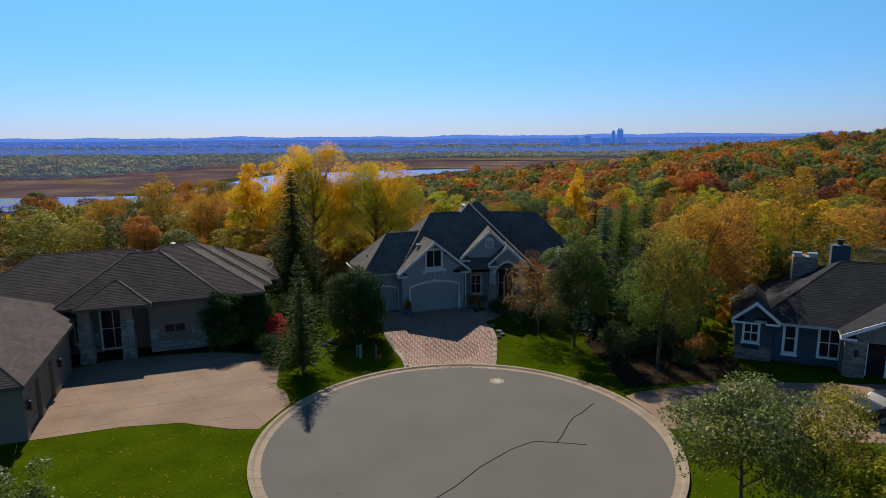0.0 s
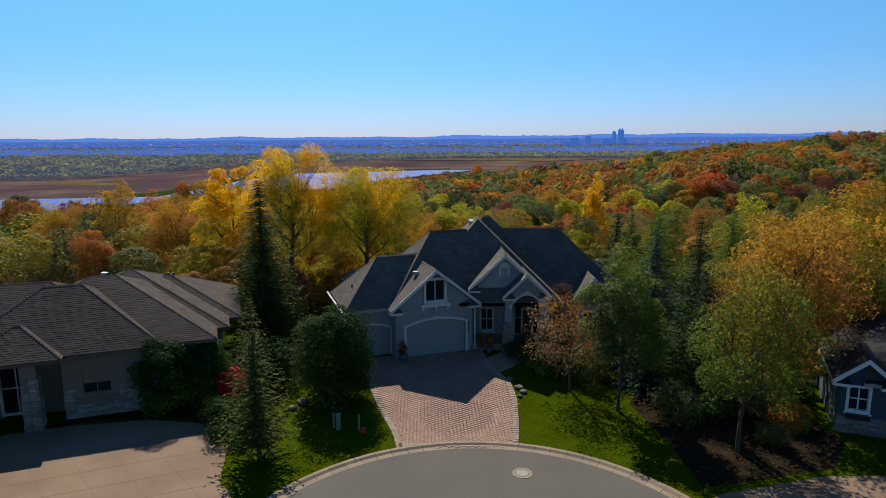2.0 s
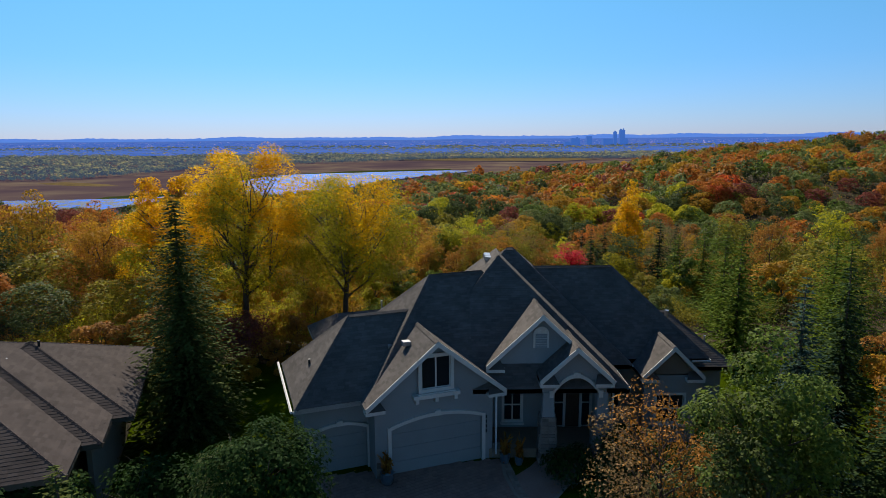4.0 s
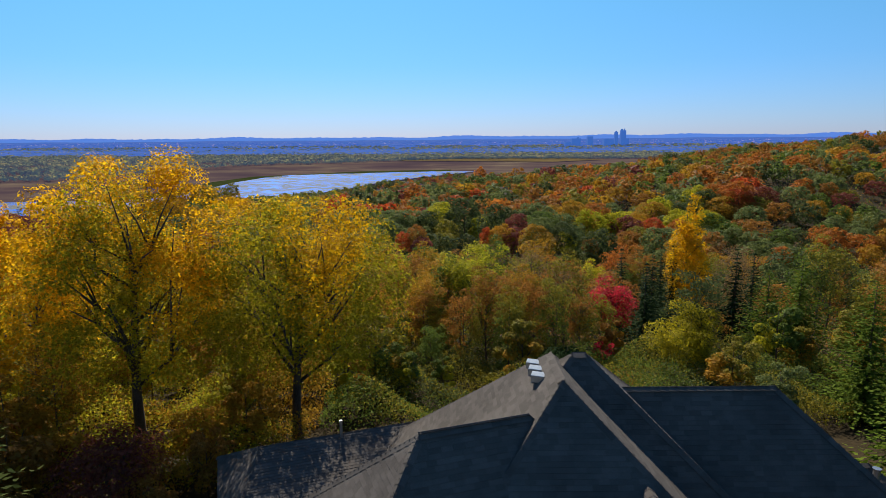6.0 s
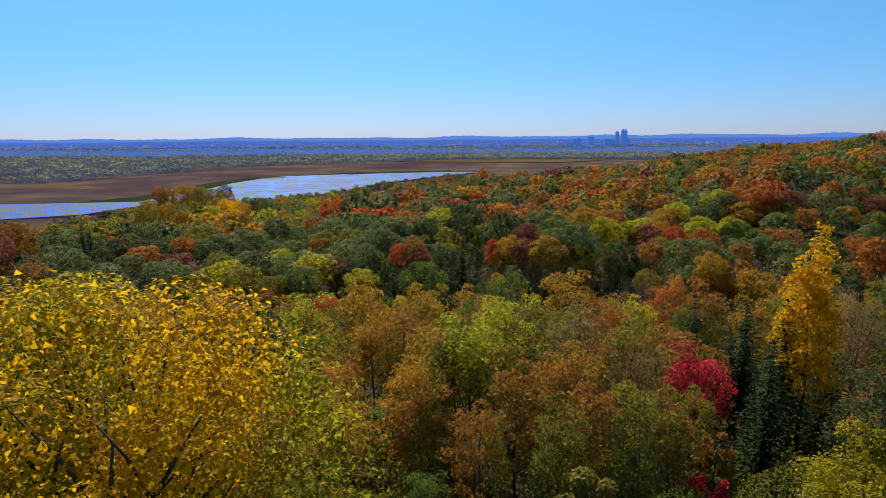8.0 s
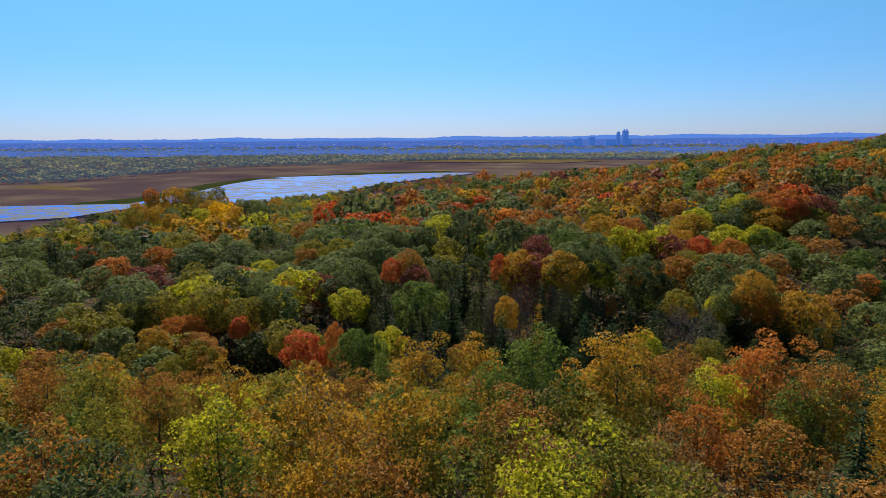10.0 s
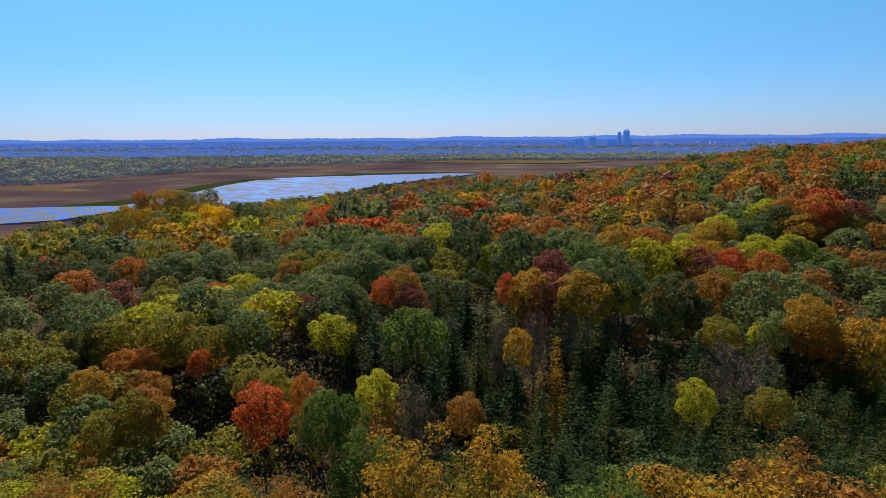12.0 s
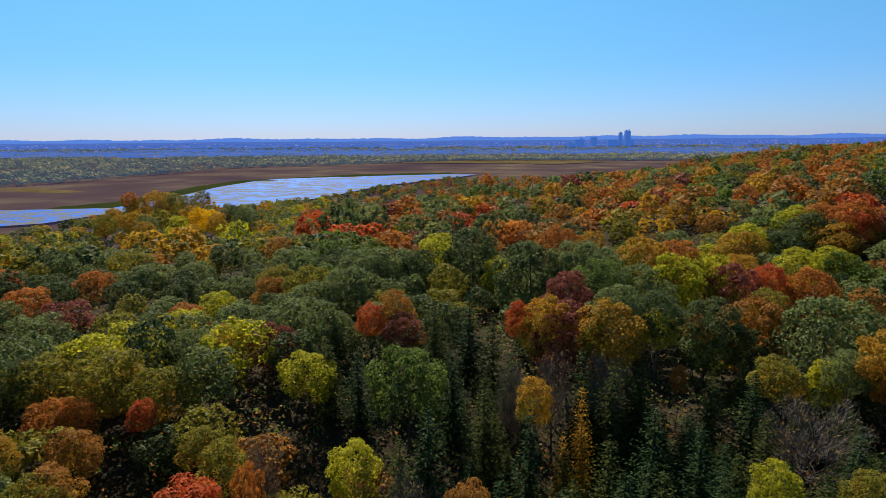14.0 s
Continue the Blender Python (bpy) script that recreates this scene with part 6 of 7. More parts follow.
def brush(n, x0, x1, y0, y1, tall, pal, seed, label):
    """Head-high brush along the wood's edge behind the gardens."""
    gg = np.random.default_rng(seed)
    x, y = gg.uniform(x0, x1, n), gg.uniform(y0, y1, n)
    clump = np.sin(x * 0.75 + 1.3 * np.sin(y * 0.41 + seed)) * np.sin(y * 0.7 + 0.9 * np.sin(x * 0.5)) * 0.5 + 0.5
    z = height(x, y) + gg.random(n) ** 0.6 * (0.3 + tall * clump)
    pt = np.stack([x, y, z], 1)
    v = cards(gg, pt, np.zeros_like(pt), 0.075, 0.35, 1.2)
    k = ((np.sin(x * 0.33 + 1) + np.sin(y * 0.37 + x * 0.11) + gg.normal(size=n) * 0.45 + 2.1) / 4.2 * len(pal)).astype(int).clip(0, len(pal) - 1)
    return tagged(link("brush", quad_mesh("brush", v, [LEAF[c] for c in pal], k, 3)), label, "brush", kind="stuff")


brush(120000, -34, -7.5, 75.0, 97, 3.3, ["gold", "olive", "lime", "gold", "lime"], 33, "rust, gold and lime brush under the cottonwoods")
brush(150000, -7.5, 30, 81.5, 100, 2.7, ["green", "olive", "green", "dark", "olive"], 34, "tangled green and olive brush at the wood's edge")
brush(60000, -46, 46, 98, 118, 2.4, ["rust", "olive", "twig", "lime", "green"], 35, "brown and gold saplings in the wood")
brush(50000, -62, -30, 73, 101, 1.2, ["twig", "dark", "rust", "dark"], 36, "brown and green brush beside the stone house")
brush(36000, 30, 62, 68, 101, 1.2, ["dark", "green", "twig", "dark"], 37, "green and brown brush behind the pines")
FAR_GOLD = {"orange": [(-276, 675, 8)], "gold": [(-262, 690, 11), (-246, 680, 11), (-200, 620, 9), (-160, 565, 8), (-225, 575, 8), (-190, 520, 7), (-252, 600, 8)], "olive": [(-232, 665, 9), (-215, 650, 10), (-240, 565, 8), (-218, 690, 8)], "yellow": [(-185, 600, 9), (-172, 585, 8)], "sage": [(-205, 555, 8), (-150, 600, 9)], "lime": [(-180, 550, 9)], "dark": [(-165, 620, 10)]}
for c, rows in FAR_GOLD.items():
    for x, y, r in rows:
        free(x, y, 6)
        wood_tree(c, x, y, r, 30 if x < -208 and y > 640 else 24)
BACK = [("yellow", 57, 95, 3.5, 9.0), ("olive", 65, 98, 4.4, 9.5), ("gold", 49, 90, 4.0, 8.5), ("gold", 40, 78, 3.6, 8.0), ("olive", 46, 74, 3.6, 7.5), ("gold", 53, 80, 4.0, 8.0), ("olive", 34, 82, 3.6, 8.5), ("rust", 60, 86, 4.0, 8.0), ("olive", 70, 88, 4.5, 9.0)]
BACK += [("olive", -36, 84, 3.6, 8.0), ("dark", -43, 86, 4.2, 8.0), ("olive", -49, 84, 3.8, 7.0), ("olive", -56, 86, 4.4, 8.0), ("rust", -40, 93, 3.6, 9.0), ("dark", -62, 92, 4.6, 9.0), ("gold", -34, 95, 3.6, 9.5), ("olive", -53, 98, 4.4, 9.0), ("olive", -30, 88, 3.2, 8.0), ("dark", -68, 86, 4.4, 8.0), ("dark", -74, 94, 4.8, 9.0), ("olive", -27, 79, 2.8, 6.0), ("dark", -33, 78, 3.0, 6.0)]
for _, x, y, r, _h in BACK:
    free(x, y, r * 0.6)
many("woodland", "olive, gold and yellow trees behind the gardens", proto(3000, 0.13, 40, (541, 542, 543), 3.6), 12, slope_near, 1.9, (0.75, 1.1), placed=BACK, radius=3.6)
many("woodland", "slim olive and brown trees at the foot of the slope", proto(2300, 0.15, 40, (531, 532, 533), 3.6), 95, slope_near, 1.9, (0.75, 1.1))
many("woodland", "dense autumn woodland of the ravine sides", proto(1300, 0.30, 30, (501, 502, 503, 504)), 560, slope_mid, 2.55, (0.75, 1.3))
many("woodland", "far autumn woodland on the spur, green, orange and red", proto(360, 0.58, 22, (511, 512, 513, 514), 5.2), 1350, slope_far, 3.9, (0.9, 1.55), placed=FAR_CROWNS, radius=5.2)
many("woodland", "yellow and green woodland on the flats by the water", proto(160, 0.85, 14, (521, 522, 523), 5.2), 1300, flats, 3.6, (0.7, 1.05))

# spruces and pines before the wood
for x, y, s in [(19.5, 115, 1.05), (21.6, 111, 1.0), (22.2, 107, 1.05), (25.5, 101, 1.0)]:
    plant(conifer("edge", "spruce", 63, 10, 2.4, 42, 14, 0.38, 0.4, twigs=8), x, y, s, x * 33, label="dark spruce among the autumn trees", group="spruces at the wood's edge")
for x, y, s in [(26.0, 96.5, 0.85), (29.5, 98.0, 0.95)]:
    plant(conifer("pine", "pine", 61 + int(x) % 2, 9.5, 3.4, 40, 15, 0.36, 0.3, 0.12, 14, 0.62), x, y, s, x * 40, label="light green pine behind the house", group="pines behind the house")



# ---- the river flats and the distance ----
WATER = bpy.data.materials.new("shallow_water")
WATER.use_nodes = True
_nt = WATER.node_tree
_bs = _nt.nodes["Principled BSDF"]
_w = noise_fac(_nt, 0.085, 9, rough=0.85, stretch=(0.45, 0.8, 1.0))
_mask = ramp(_nt, _w, [(0.465, (0, 0, 0)), (0.51, (1, 1, 1))])
_bs.inputs["Base Color"].default_value = (0.05, 0.05, 0.035, 1)
_bs.inputs["Roughness"].default_value = 0.9
_gl = _nt.nodes.new("ShaderNodeBsdfGlossy")
_gl.inputs["Color"].default_value, _gl.inputs["Roughness"].default_value = (0.20, 0.36, 0.82, 1), 0.2
bump(_nt, _gl, noise_fac(_nt, 0.25, 3), 0.4, 0.8)
_mx = _nt.nodes.new("ShaderNodeMixShader")
_nt.links.new(_mask, _mx.inputs[0])
_nt.links.new(_gl.outputs[0], _mx.inputs[1])
_nt.links.new(_bs.outputs[0], _mx.inputs[2])
_nt.links.new(_mx.outputs[0], _nt.nodes["Material Output"].inputs["Surface"])


def sheet(name, pts, z, mat, label, category):
    b = Build().poly([(x, y, z) for x, y in pts])
    me = b.mesh(name, mat)
    return tagged(link(name, me), label, category, kind="structure")


MUD = surface("shore_reeds", (0.016, 0.026, 0.008), (0.04, 0.046, 0.016), 0.02, 0.3, 0.95, bumps=0, spec=0.0)
TAN = surface("dry_meadow", (0.07, 0.048, 0.022), (0.14, 0.10, 0.045), 0.008, 0.08, 0.95, bumps=0, spec=0.0)
sheet("water", [(-1500, 700), (-900, 560), (-480, 600), (-355, 675), (-330, 770), (-225, 800), (-150, 900), (-95, 1100), (40, 1330), (70, 1395), (10, 1412), (-158, 1360), (-335, 1225), (-350, 1110), (-347, 966), (-352, 870), (-360, 801), (-492, 784), (-900, 735)], FLOOR + 2.5, WATER, "shallow river backwater with weed beds, reflecting the sky", "water")
sheet("reed_bank", [(-900, 730), (-492, 779), (-355, 796), (-345, 870), (-340, 966), (-343, 1105), (-328, 1228), (-150, 1375), (20, 1425), (20, 1490), (-180, 1440), (-370, 1270), (-395, 1120), (-390, 970), (-395, 880), (-420, 835), (-520, 815), (-900, 760)], FLOOR + 2.0, MUD, "dark green reeds along the far shore", "reeds")
sheet("meadow", [(-690, 1085), (-600, 1030), (-540, 1010), (-520, 1035), (-580, 1075), (-660, 1120)], FLOOR + 2.2, TAN, "tan dry meadow on the river flats", "meadow")
sheet("meadow", [(-140, 2080), (330, 1900), (520, 2050), (420, 2250), (60, 2420), (-160, 2300)], FLOOR + 2.2, TAN, "tan dry meadow beyond the marsh", "meadow")
sheet("pool", [(-330, 1255), (-250, 1262), (-180, 1330), (-200, 1345), (-300, 1300)], FLOOR + 2.6, WATER, "narrow pool in the reeds", "water")


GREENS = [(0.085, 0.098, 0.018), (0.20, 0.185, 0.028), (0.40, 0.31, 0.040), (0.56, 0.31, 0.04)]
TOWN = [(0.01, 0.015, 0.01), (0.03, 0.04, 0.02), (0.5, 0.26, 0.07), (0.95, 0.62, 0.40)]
# blue haze over belt, town, plain, ridge and towers painted in as emission
BELT = airlight("far_tree_belt_haze_glow", GREENS, (0.09, 0.145, 0.33), 0.21, 0.022)
BELT2 = airlight("far_town_haze_glow", TOWN, (0.06, 0.16, 0.75), 0.47, 0.016, (0.30, 0.50, 0.60, 0.70))
PLAIN = airlight("far_plain_haze_glow", [(0.01, 0.015, 0.01), (0.02, 0.025, 0.015), (0.03, 0.03, 0.02), (0.05, 0.04, 0.03)], (0.06, 0.17, 0.68), 0.50)
RIDGE = airlight("far_ridge_haze_glow", [(0.02, 0.03, 0.03), (0.03, 0.04, 0.04), (0.04, 0.04, 0.04), (0.05, 0.05, 0.05)], (0.07, 0.23, 0.86), 0.55)
TOWER = airlight("far_concrete_haze_glow", [(0.07, 0.08, 0.09)] * 4, (0.06, 0.20, 0.75), 0.42)


def scattered(name, label, n, where, quads, mat, tall, wide, seed):
    """Far trees, each a tuft of leaf sprays."""
    gg = np.random.default_rng(seed)
    xy = np.array([where(gg) for _ in range(n)])
    z = height(xy[:, 0], xy[:, 1])
    s = gg.uniform(0.6, 1.25, n)
    d = gg.normal(size=(n, quads, 3))
    d /= np.linalg.norm(d, axis=2, keepdims=True)
    d[..., 2] = np.abs(d[..., 2]) * 1.4 - 0.45
    p = np.concatenate([xy, (z + tall * 0.45)[:, None]], 1)[:, None] + d * np.array([wide, wide, tall * 0.5]) * s[:, None, None] * 0.8
    v = cards(gg, p.reshape(-1, 3), d.reshape(-1, 3), wide * 0.34, 0.5, 0.5)
    return tagged(link(name, quad_mesh(name, v, mat, None, 3)), label, "woodland", kind="stuff")


def belt(gg):
    """The trees beyond the marsh, close behind its edge and thinner further on."""
    while True:
        x = gg.uniform(-2300, 2300)
        edge = np.interp(x, [-2300, -690, -640, -550, -230, 60, 600, 2300], [1150, 1140, 1340, 1740, 2020, 2230, 2130, 2200])
        y = edge + (3400 - edge) * gg.random() ** 1.3
        if abs(x) > 0.95 * y:
            continue
        if noise.noise(Vector((x * 0.005, y * 0.009, 1.5))) < -0.22 and y > edge + 60:
            continue
        return x, y


def town(gg):
    y = gg.uniform(2750, 4250)
    return gg.uniform(-0.95, 0.95) * y, y


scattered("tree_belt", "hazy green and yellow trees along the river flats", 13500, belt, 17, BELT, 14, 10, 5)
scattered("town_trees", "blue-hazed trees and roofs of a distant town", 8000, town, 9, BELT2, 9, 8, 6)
# plain and ridge sheets glow blue to stand in for haze
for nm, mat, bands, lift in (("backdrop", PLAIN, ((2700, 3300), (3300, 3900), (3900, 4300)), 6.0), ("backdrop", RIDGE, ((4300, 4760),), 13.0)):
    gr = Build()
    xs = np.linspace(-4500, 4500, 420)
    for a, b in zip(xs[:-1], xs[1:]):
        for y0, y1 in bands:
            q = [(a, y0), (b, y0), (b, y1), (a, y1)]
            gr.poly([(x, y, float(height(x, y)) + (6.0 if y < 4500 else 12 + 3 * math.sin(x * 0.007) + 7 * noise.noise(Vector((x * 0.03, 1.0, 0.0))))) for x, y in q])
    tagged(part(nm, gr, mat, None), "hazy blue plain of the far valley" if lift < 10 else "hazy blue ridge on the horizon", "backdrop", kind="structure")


def block(name, label, x, y, w, d, h, extra=()):
    b = Build().box(-w / 2, -d / 2, -2, w / 2, d / 2, h)
    ob = thing(name, pose(x, y, float(height(x, y))), label, "building", "distant buildings")
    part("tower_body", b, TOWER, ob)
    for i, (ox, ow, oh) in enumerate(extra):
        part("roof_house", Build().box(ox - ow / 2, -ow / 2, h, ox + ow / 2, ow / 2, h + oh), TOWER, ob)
    return ob


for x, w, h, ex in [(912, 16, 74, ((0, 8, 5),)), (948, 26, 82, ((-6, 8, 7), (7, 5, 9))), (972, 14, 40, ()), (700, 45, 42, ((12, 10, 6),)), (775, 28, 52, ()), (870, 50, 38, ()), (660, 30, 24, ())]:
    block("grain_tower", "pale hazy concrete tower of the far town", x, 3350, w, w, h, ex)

# ---- small things of the street and gardens ----
def strip(name, pts, wide, lift, mat, parent=None, thick=0.012):
    """A thin band along a line on the ground."""
    b = Build()
    P = [Vector((x, y, float(height(x, y)) + lift)) for x, y in pts]
    for p, q in zip(P, P[1:]):
        d = (q - p).normalized()
        s = d.cross(Vector((0, 0, 1))).normalized() * wide / 2
        e = d * wide * 0.3
        b.prism([p - s - e, p + s - e, q + s + e, q - s + e], (0, 0, thick))
    return part(name, b, mat, parent)


crack1 = [(-3.4, 24.4), (-1.2, 25.9), (1.0, 28.23), (2.31, 30.03), (4.14, 31.86), (5.52, 32.75), (6.77, 32.59), (8.4, 32.3)]
crack2 = [(6.77, 32.59), (7.2, 33.3), (7.73, 34.52), (8.4, 35.8), (9.0, 36.3), (9.56, 37.08), (10.08, 37.75)]
strip("sealed_crack", crack1, 0.06, 0.037, TAR, road, 0.008)
strip("sealed_crack", crack2, 0.06, 0.038, TAR, road, 0.008)

cover = thing("manhole_cover", pose(4.2, 41.6, float(height(4.2, 41.6)) + 0.035), "round iron manhole cover in the asphalt", "manhole cover")
IRON = surface("worn_iron", (0.09, 0.085, 0.08), (0.17, 0.16, 0.15), 4, 40, 0.6, 0.4)
part("cover_plate", Build().tube([(0, 0, 0), (0, 0, 0.02)], [0.33, 0.33], 28), IRON, cover)
ringb = Build()
for k in range(28):
    t0, t1 = 2 * math.pi * k / 28, 2 * math.pi * (k + 1) / 28
    ringb.prism([(r * math.cos(t), r * math.sin(t), 0.0) for r, t in ((0.36, t0), (0.52, t0), (0.52, t1), (0.36, t1))], (0, 0, 0.018))
part("collar", ringb, CONCRETE, cover)

# scored joints of the forecourt, on the diagonal: groove shade as darker strips
SCORE_SHADE = surface("score_groove_shade", (0.115, 0.082, 0.06), (0.165, 0.12, 0.09), 3, 40, 0.95)


def inside(x, y, poly):
    c = False
    for (x1, y1), (x2, y2) in zip(poly, poly[1:] + poly[:1]):
        if (y1 > y) != (y2 > y) and x < x1 + (x2 - x1) * (y - y1) / (y2 - y1):
            c = not c
    return c


for dx, dy in ((0.93, 0.37), (-0.66, 0.75)):
    nx_, ny_ = -dy, dx
    for k in range(-9, 10):
        ox, oy = -17.5 + nx_ * k * 1.9, 40.5 + ny_ * k * 1.9
        run = []
        for s in np.arange(-14, 14.01, 0.5):
            x, y = ox + dx * s, oy + dy * s
            if inside(x, y, left_drive):
                run.append((x, y))
            else:
                if len(run) > 2:
                    strip("score_line", [run[0], run[-1]], 0.022, 0.016, SCORE_SHADE, drv, 0.009)
                run = []
        if len(run) > 2:
            strip("score_line", [run[0], run[-1]], 0.022, 0.016, SCORE_SHADE, drv, 0.009)

# paved drive: pavers laid aslant between border courses
PAVER = surface("red_brown_paver", (0.20, 0.115, 0.085), (0.31, 0.195, 0.15), 0.6, 30, 0.9, obj=0.18)
PAVER_REST = surface("red_brown_paving", (0.20, 0.115, 0.085), (0.31, 0.195, 0.15), 0.6, 30, 0.9, island=0.18)
PAVER_PALE = surface("buff_paver", (0.22, 0.165, 0.125), (0.31, 0.24, 0.185), 0.6, 30, 0.9, island=0.3)
SAND = surface("joint_sand", (0.14, 0.095, 0.072), (0.20, 0.14, 0.105), 3, 40, 0.95)
left_edge = [(-2.45, 44.35), (-2.7, 45.6), (-3.05, 46.8), (-3.9, 49.1), (-4.5, 51.1), (-5.0, 53.0), (-5.6, 55.0), (-6.6, 57.2)]
right_edge = [(4.3, 44.4), (4.55, 46.0), (4.75, 47.9), (4.96, 50.5), (4.8, 52.9), (4.1, 54.6), (3.6, 56.2), (3.2, 58.9)]
pave = left_edge + right_edge[::-1]
paved = tagged(link("paved_drive", draped("paved_drive", pave, 0.03, SAND)), "herringbone drive of red-brown pavers with a buff border", "driveway", kind="structure")
rows = []
ca, sa = math.cos(radians(28)), math.sin(radians(28))
for i in range(-60, 61):
    for j in range(-95, 96):
        a, b = j * 0.24 + (i % 2) * 0.12, i * 0.24
        x, y = 0.5 + a * ca - b * sa, 51.0 + a * sa + b * ca
        if inside(x, y, pave) and min(abs(x - np.interp(y, [p[1] for p in left_edge], [p[0] for p in left_edge])), abs(x - np.interp(y, [p[1] for p in right_edge], [p[0] for p in right_edge]))) > 0.36:
            rows.append((x, y))
prng = random.Random(9)
rows.sort(key=lambda p: (p[0] - 1.0) ** 2 + (p[1] - 48.2) ** 2)
tile = Build().prism([(-0.11, -0.11, 0), (0.11, -0.11, 0), (0.11, 0.11, 0), (-0.11, 0.11, 0)], (0, 0, 0.03)).mesh("paver", PAVER, 0.012)
for x, y in rows[:300]:
    o = link("paver", tile, paved)
    o.matrix_basis = pose(x, y, float(height(x, y)) + 0.026 + prng.uniform(0, 0.006), prng.uniform(-1, 1), prng.uniform(-1, 1), 28)
rest = Build()
for x, y in rows[300:]:
    h = float(height(x, y)) + 0.026 + prng.uniform(0, 0.006)
    q = [(x + (a * ca - b * sa), y + (a * sa + b * ca), h) for a, b in ((-0.11, -0.11), (0.11, -0.11), (0.11, 0.11), (-0.11, 0.11))]
    rest.prism(q, (0, 0, 0.03))
tagged(link("paving", mesh_of("paving", rest.v, rest.f, PAVER_REST), paved), kind="stuff")
border = Build()
for edge, sg in ((left_edge, 1), (right_edge, -1)):
    for (x1, y1), (x2, y2) in zip(edge, edge[1:]):
        n = max(2, int(math.hypot(x2 - x1, y2 - y1) / 0.24))
        for k in range(n):
            for lane in (0.06, 0.24):
                x, y = x1 + (x2 - x1) * (k + 0.5) / n + sg * lane, y1 + (y2 - y1) * (k + 0.5) / n
                h = float(height(x, y)) + 0.028
                border.box(x - 0.085, y - 0.11, h, x + 0.085, y + 0.11, h + 0.035)
for k in range(32):
    x = -2.3 + 6.5 * k / 31
    for lane in (44.55, 44.78):
        border.box(x - 0.095, lane - 0.1, float(height(x, lane)) + 0.028, x + 0.095, lane + 0.1, float(height(x, lane)) + 0.063)
tagged(link("border_course", mesh_of("border_course", border.v, border.f, PAVER_PALE), paved), kind="stuff")
walk_pts = [(3.4, 55.2), (4.0, 54.4), (5.2, 55.4), (6.4, 57.0), (7.3, 58.5), (8.4, 60.2), (7.0, 61.6), (5.4, 59.6), (4.3, 58.0), (3.3, 57.0)]
wk = tagged(link("walkway", draped("walkway", walk_pts, 0.05, PAVER_REST)), "paved walk curving to the front door", "walkway", kind="structure")
strip("border_band", [(4.0, 54.4), (5.2, 55.4), (6.4, 57.0), (7.3, 58.5), (8.3, 60.1)], 0.16, 0.045, PAVER_PALE, wk)
strip("border_band", [(2.95, 59.0), (2.95, 57.2), (3.3, 55.6), (4.0, 54.4)], 0.16, 0.06, PAVER_PALE, wk)

# utility boxes, planters, stones
GREENBOX = surface("green_utility_paint", (0.10, 0.17, 0.13), (0.16, 0.24, 0.19), 3, 30, 0.5)
REDPAINT = surface("red_paint", (0.30, 0.02, 0.015), (0.42, 0.04, 0.03), 3, 30, 0.5)
CLAY = surface("blue_glazed_clay", (0.05, 0.08, 0.11), (0.09, 0.13, 0.17), 3, 30, 0.3)
for x, y, h, w in [(-6.1, 46.7, 0.95, 0.24), (-4.85, 46.5, 1.0, 0.09), (-6.4, 46.9, 0.9, 0.12)]:
    ub = thing("utility_pedestal", pose(x, y, float(height(x, y))), "green utility pedestal on the lawn", "utility box", "utility pedestals on the lawn")
    part("pedestal_body", Build().box(-w / 2, -w / 2, -0.1, w / 2, w / 2, h), GREENBOX, ub, bevel=0.02)
    part("pedestal_cap", Build().box(-w * 0.6, -w * 0.6, h, w * 0.6, w * 0.6, h + 0.06), GREENBOX, ub, bevel=0.015)
mk = thing("marker_flag", pose(-4.5, 45.8, float(height(-4.5, 45.8))), "small red utility marker on the lawn", "marker")
part("stake", Build().tube([(0, 0, -0.1), (0, 0, 0.6)], [0.02, 0.02], 6), BLACK, mk)
part("flag", Build().box(-0.16, -0.02, 0.2, 0.16, 0.02, 0.6), REDPAINT, mk, bevel=0.01)
H = Matrix(HOUSE)
for u, v, r, h in [(-0.35, -1.5, 0.32, 0.6), (5.8, -1.7, 0.26, 0.5), (6.4, -2.1, 0.22, 0.42)]:
    p = H @ Vector((u, v, 0))
    pot = thing("planter", pose(p.x, p.y, float(height(p.x, p.y)) + 0.04), "glazed blue planter beside the garage door", "planter", "planters by the garage")
    part("pot", Build().tube([(0, 0, 0), (0, 0, h * 0.5), (0, 0, h * 0.94), (0, 0, h)], [r * 0.7, r, r * 0.95, r * 1.08], 14), CLAY, pot, smooth=True)
    gg = np.random.default_rng(int(u * 10) + 50)
    pts = gg.normal(size=(160, 3)) * [r * 0.5, r * 0.5, 0.3] + [0, 0, h + 0.3]
    link("plant", quad_mesh("plant", cards(gg, pts, pts * 0, 0.06), LEAF["rust"]), pot)
ROCK = surface("garden_boulder", (0.07, 0.06, 0.05), (0.14, 0.12, 0.10), 2, 20, 0.9)
rr = random.Random(3)
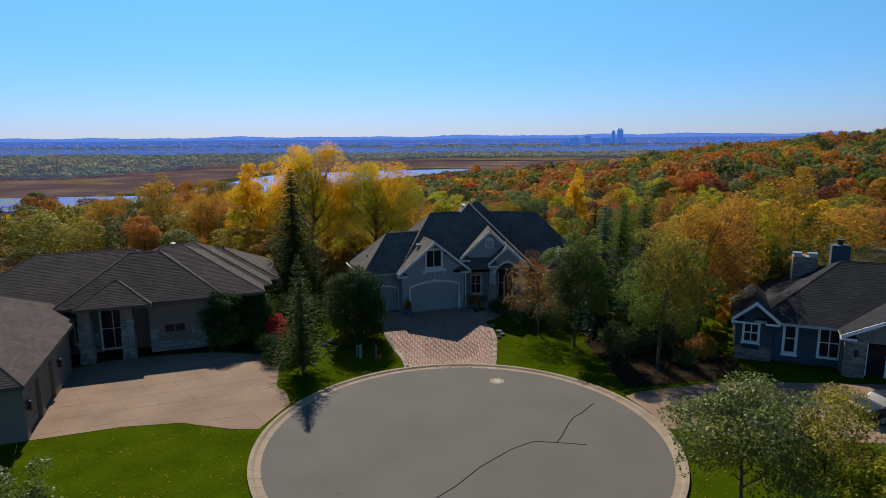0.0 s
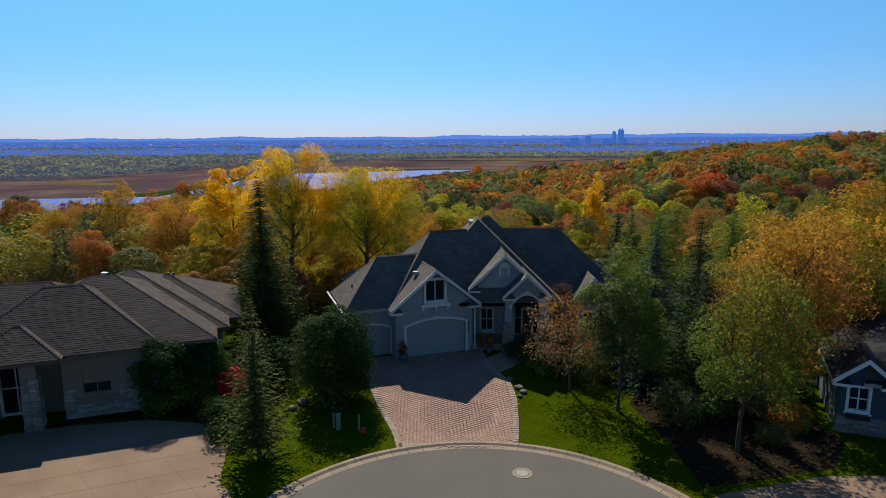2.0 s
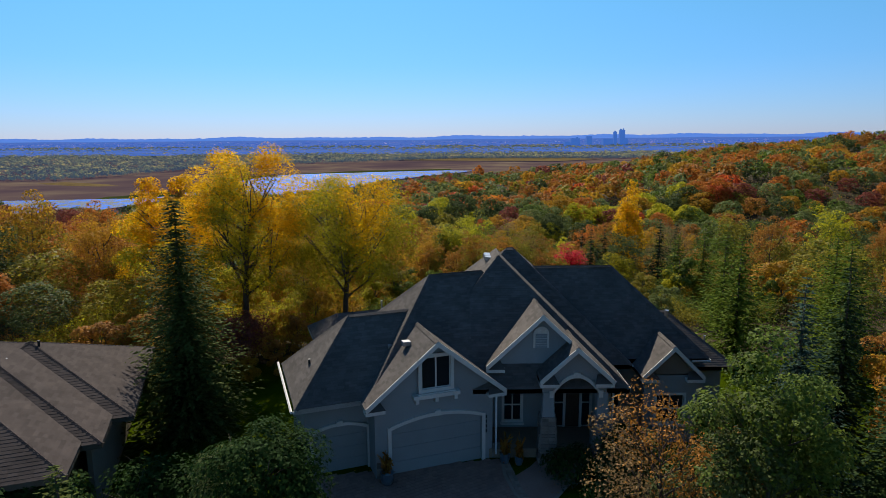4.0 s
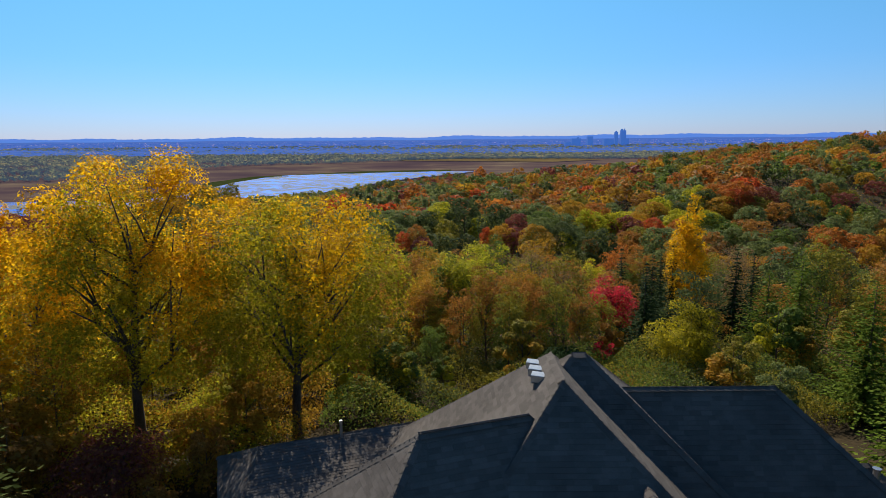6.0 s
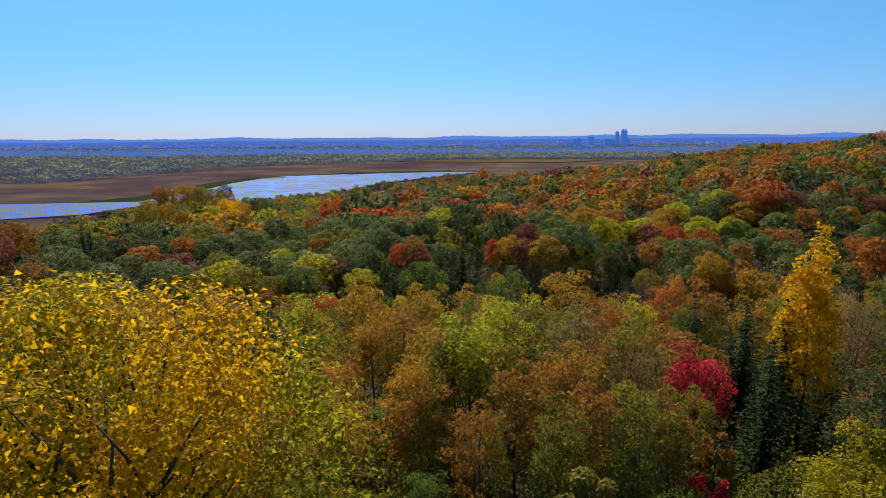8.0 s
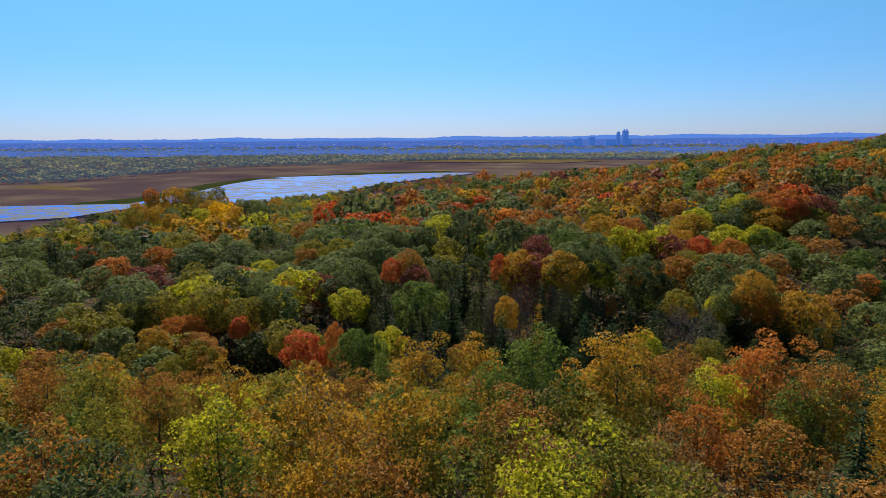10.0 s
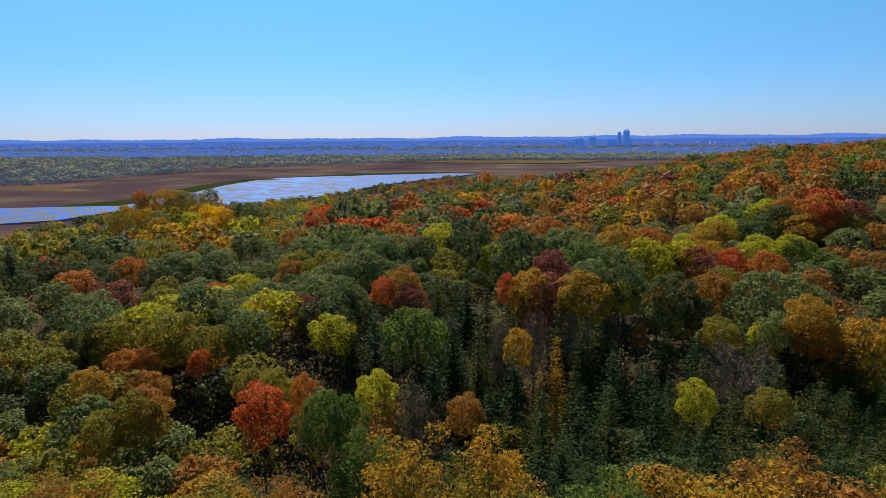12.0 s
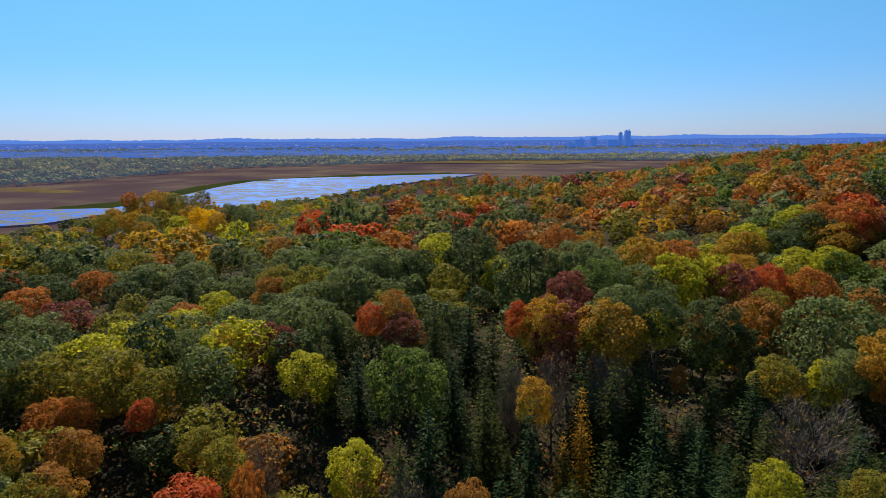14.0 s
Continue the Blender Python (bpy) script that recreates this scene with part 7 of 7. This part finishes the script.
for x, y, s in [(5.3, 52.0, 0.3), (5.5, 51.4, 0.25), (4.8, 53.3, 0.28), (-9.0, 50.2, 0.35), (-9.5, 49.4, 0.3), (5.2, 50.8, 0.2)]:
    bm = bmesh.new()
    bmesh.ops.create_icosphere(bm, subdivisions=2, radius=s)
    for vv in bm.verts:
        vv.co *= 1 + 0.28 * noise.noise(vv.co * 3.1 / s * 0.4 + Vector((x, y, 0)))
        vv.co.z *= 0.6
    me = bpy.data.meshes.new("boulder")
    bm.to_mesh(me)
    bm.free()
    me.materials.append(ROCK)
    ob = link("boulder", me)
    ob.matrix_basis = pose(x, y, float(height(x, y)) + s * 0.25, 0, 0, x * 77)
    tagged(ob, "rounded garden boulder at the edge of the planting", "boulder", "garden boulders")

# fallen leaves on lawns and street
gl = np.random.default_rng(8)
n = 5200
lx, ly = gl.uniform(-28, 30, n), gl.uniform(20, 58, n)
lz = height(lx, ly) + 0.06
pl = np.stack([lx, ly, lz], 1)
d = np.hypot(lx - CX, ly - CY)
paving = np.array([inside(a, b, left_drive) or inside(a, b, right_drive) or inside(a, b, pave) for a, b in zip(lx, ly)])
keep = np.where(paving, gl.random(n) < 0.12, (d > CR + 0.9) | (gl.random(n) < 0.03))
pl = pl[keep]
v = cards(gl, pl, pl * 0, 0.05, 3.0, 0.3)
tagged(link("fallen_leaves", quad_mesh("fallen_leaves", v, [LEAF["gold"], LEAF["rust"], LEAF["twig"]], gl.integers(0, 3, len(pl)), 3)), "fallen autumn leaves scattered on lawns and street", "leaves", kind="stuff")

# the dark car on the blue house's drive
CARPAINT = surface("black_car_paint", (0.012, 0.014, 0.018), (0.02, 0.022, 0.028), 1, 60, 0.3, 0.0, bumps=0, spec=0.3)
RUBBER = surface("tyre_rubber", (0.012, 0.012, 0.012), (0.025, 0.025, 0.025), 5, 40, 0.9)
car = thing("car", pose(27.6, 35.4, float(height(27.6, 35.4)) + 0.06, 0, 0, 8), "dark saloon car parked on the shaded drive", "car")
body = [(-2.3, 0.35), (-2.3, 0.8), (-2.0, 0.95), (-1.2, 1.0), (-0.7, 1.42), (0.7, 1.45), (1.4, 1.02), (2.1, 0.9), (2.3, 0.7), (2.3, 0.35)]
part("body", Build().prism([(x, -0.88, z) for x, z in body], (0, 1.76, 0)), CARPAINT, car, bevel=0.08)
part("windscreen", Build().prism([(0.75, -0.7, 1.40), (1.36, -0.76, 1.05), (1.36, 0.76, 1.05), (0.75, 0.7, 1.40)], (0.012, 0, 0.02)), GLASS, car)
part("rear_window", Build().prism([(-0.75, -0.7, 1.38), (-1.18, -0.76, 1.05), (-1.18, 0.76, 1.05), (-0.75, 0.7, 1.38)], (-0.012, 0, 0.02)), GLASS, car)
for sy in (-0.885, 0.875):
    part("side_window", Build().prism([(-1.0, sy, 1.04), (-0.62, sy, 1.36), (0.62, sy, 1.38), (1.15, sy, 1.04)], (0, 0.012, 0)), GLASS, car)
    for x in (-1.4, 1.4):
        w = part("wheel", Build().tube([(x, sy - 0.1, 0.33), (x, sy + 0.1, 0.33)], [0.33, 0.33], 20), RUBBER, car)
        part("rim", Build().tube([(x, sy - 0.115, 0.33), (x, sy + 0.115, 0.33)], [0.2, 0.2], 14), METAL, w)
for sy in (-0.6, 0.6):
    part("headlight", Build().box(2.25, sy - 0.2, 0.66, 2.32, sy + 0.2, 0.8), METAL, car, bevel=0.02)
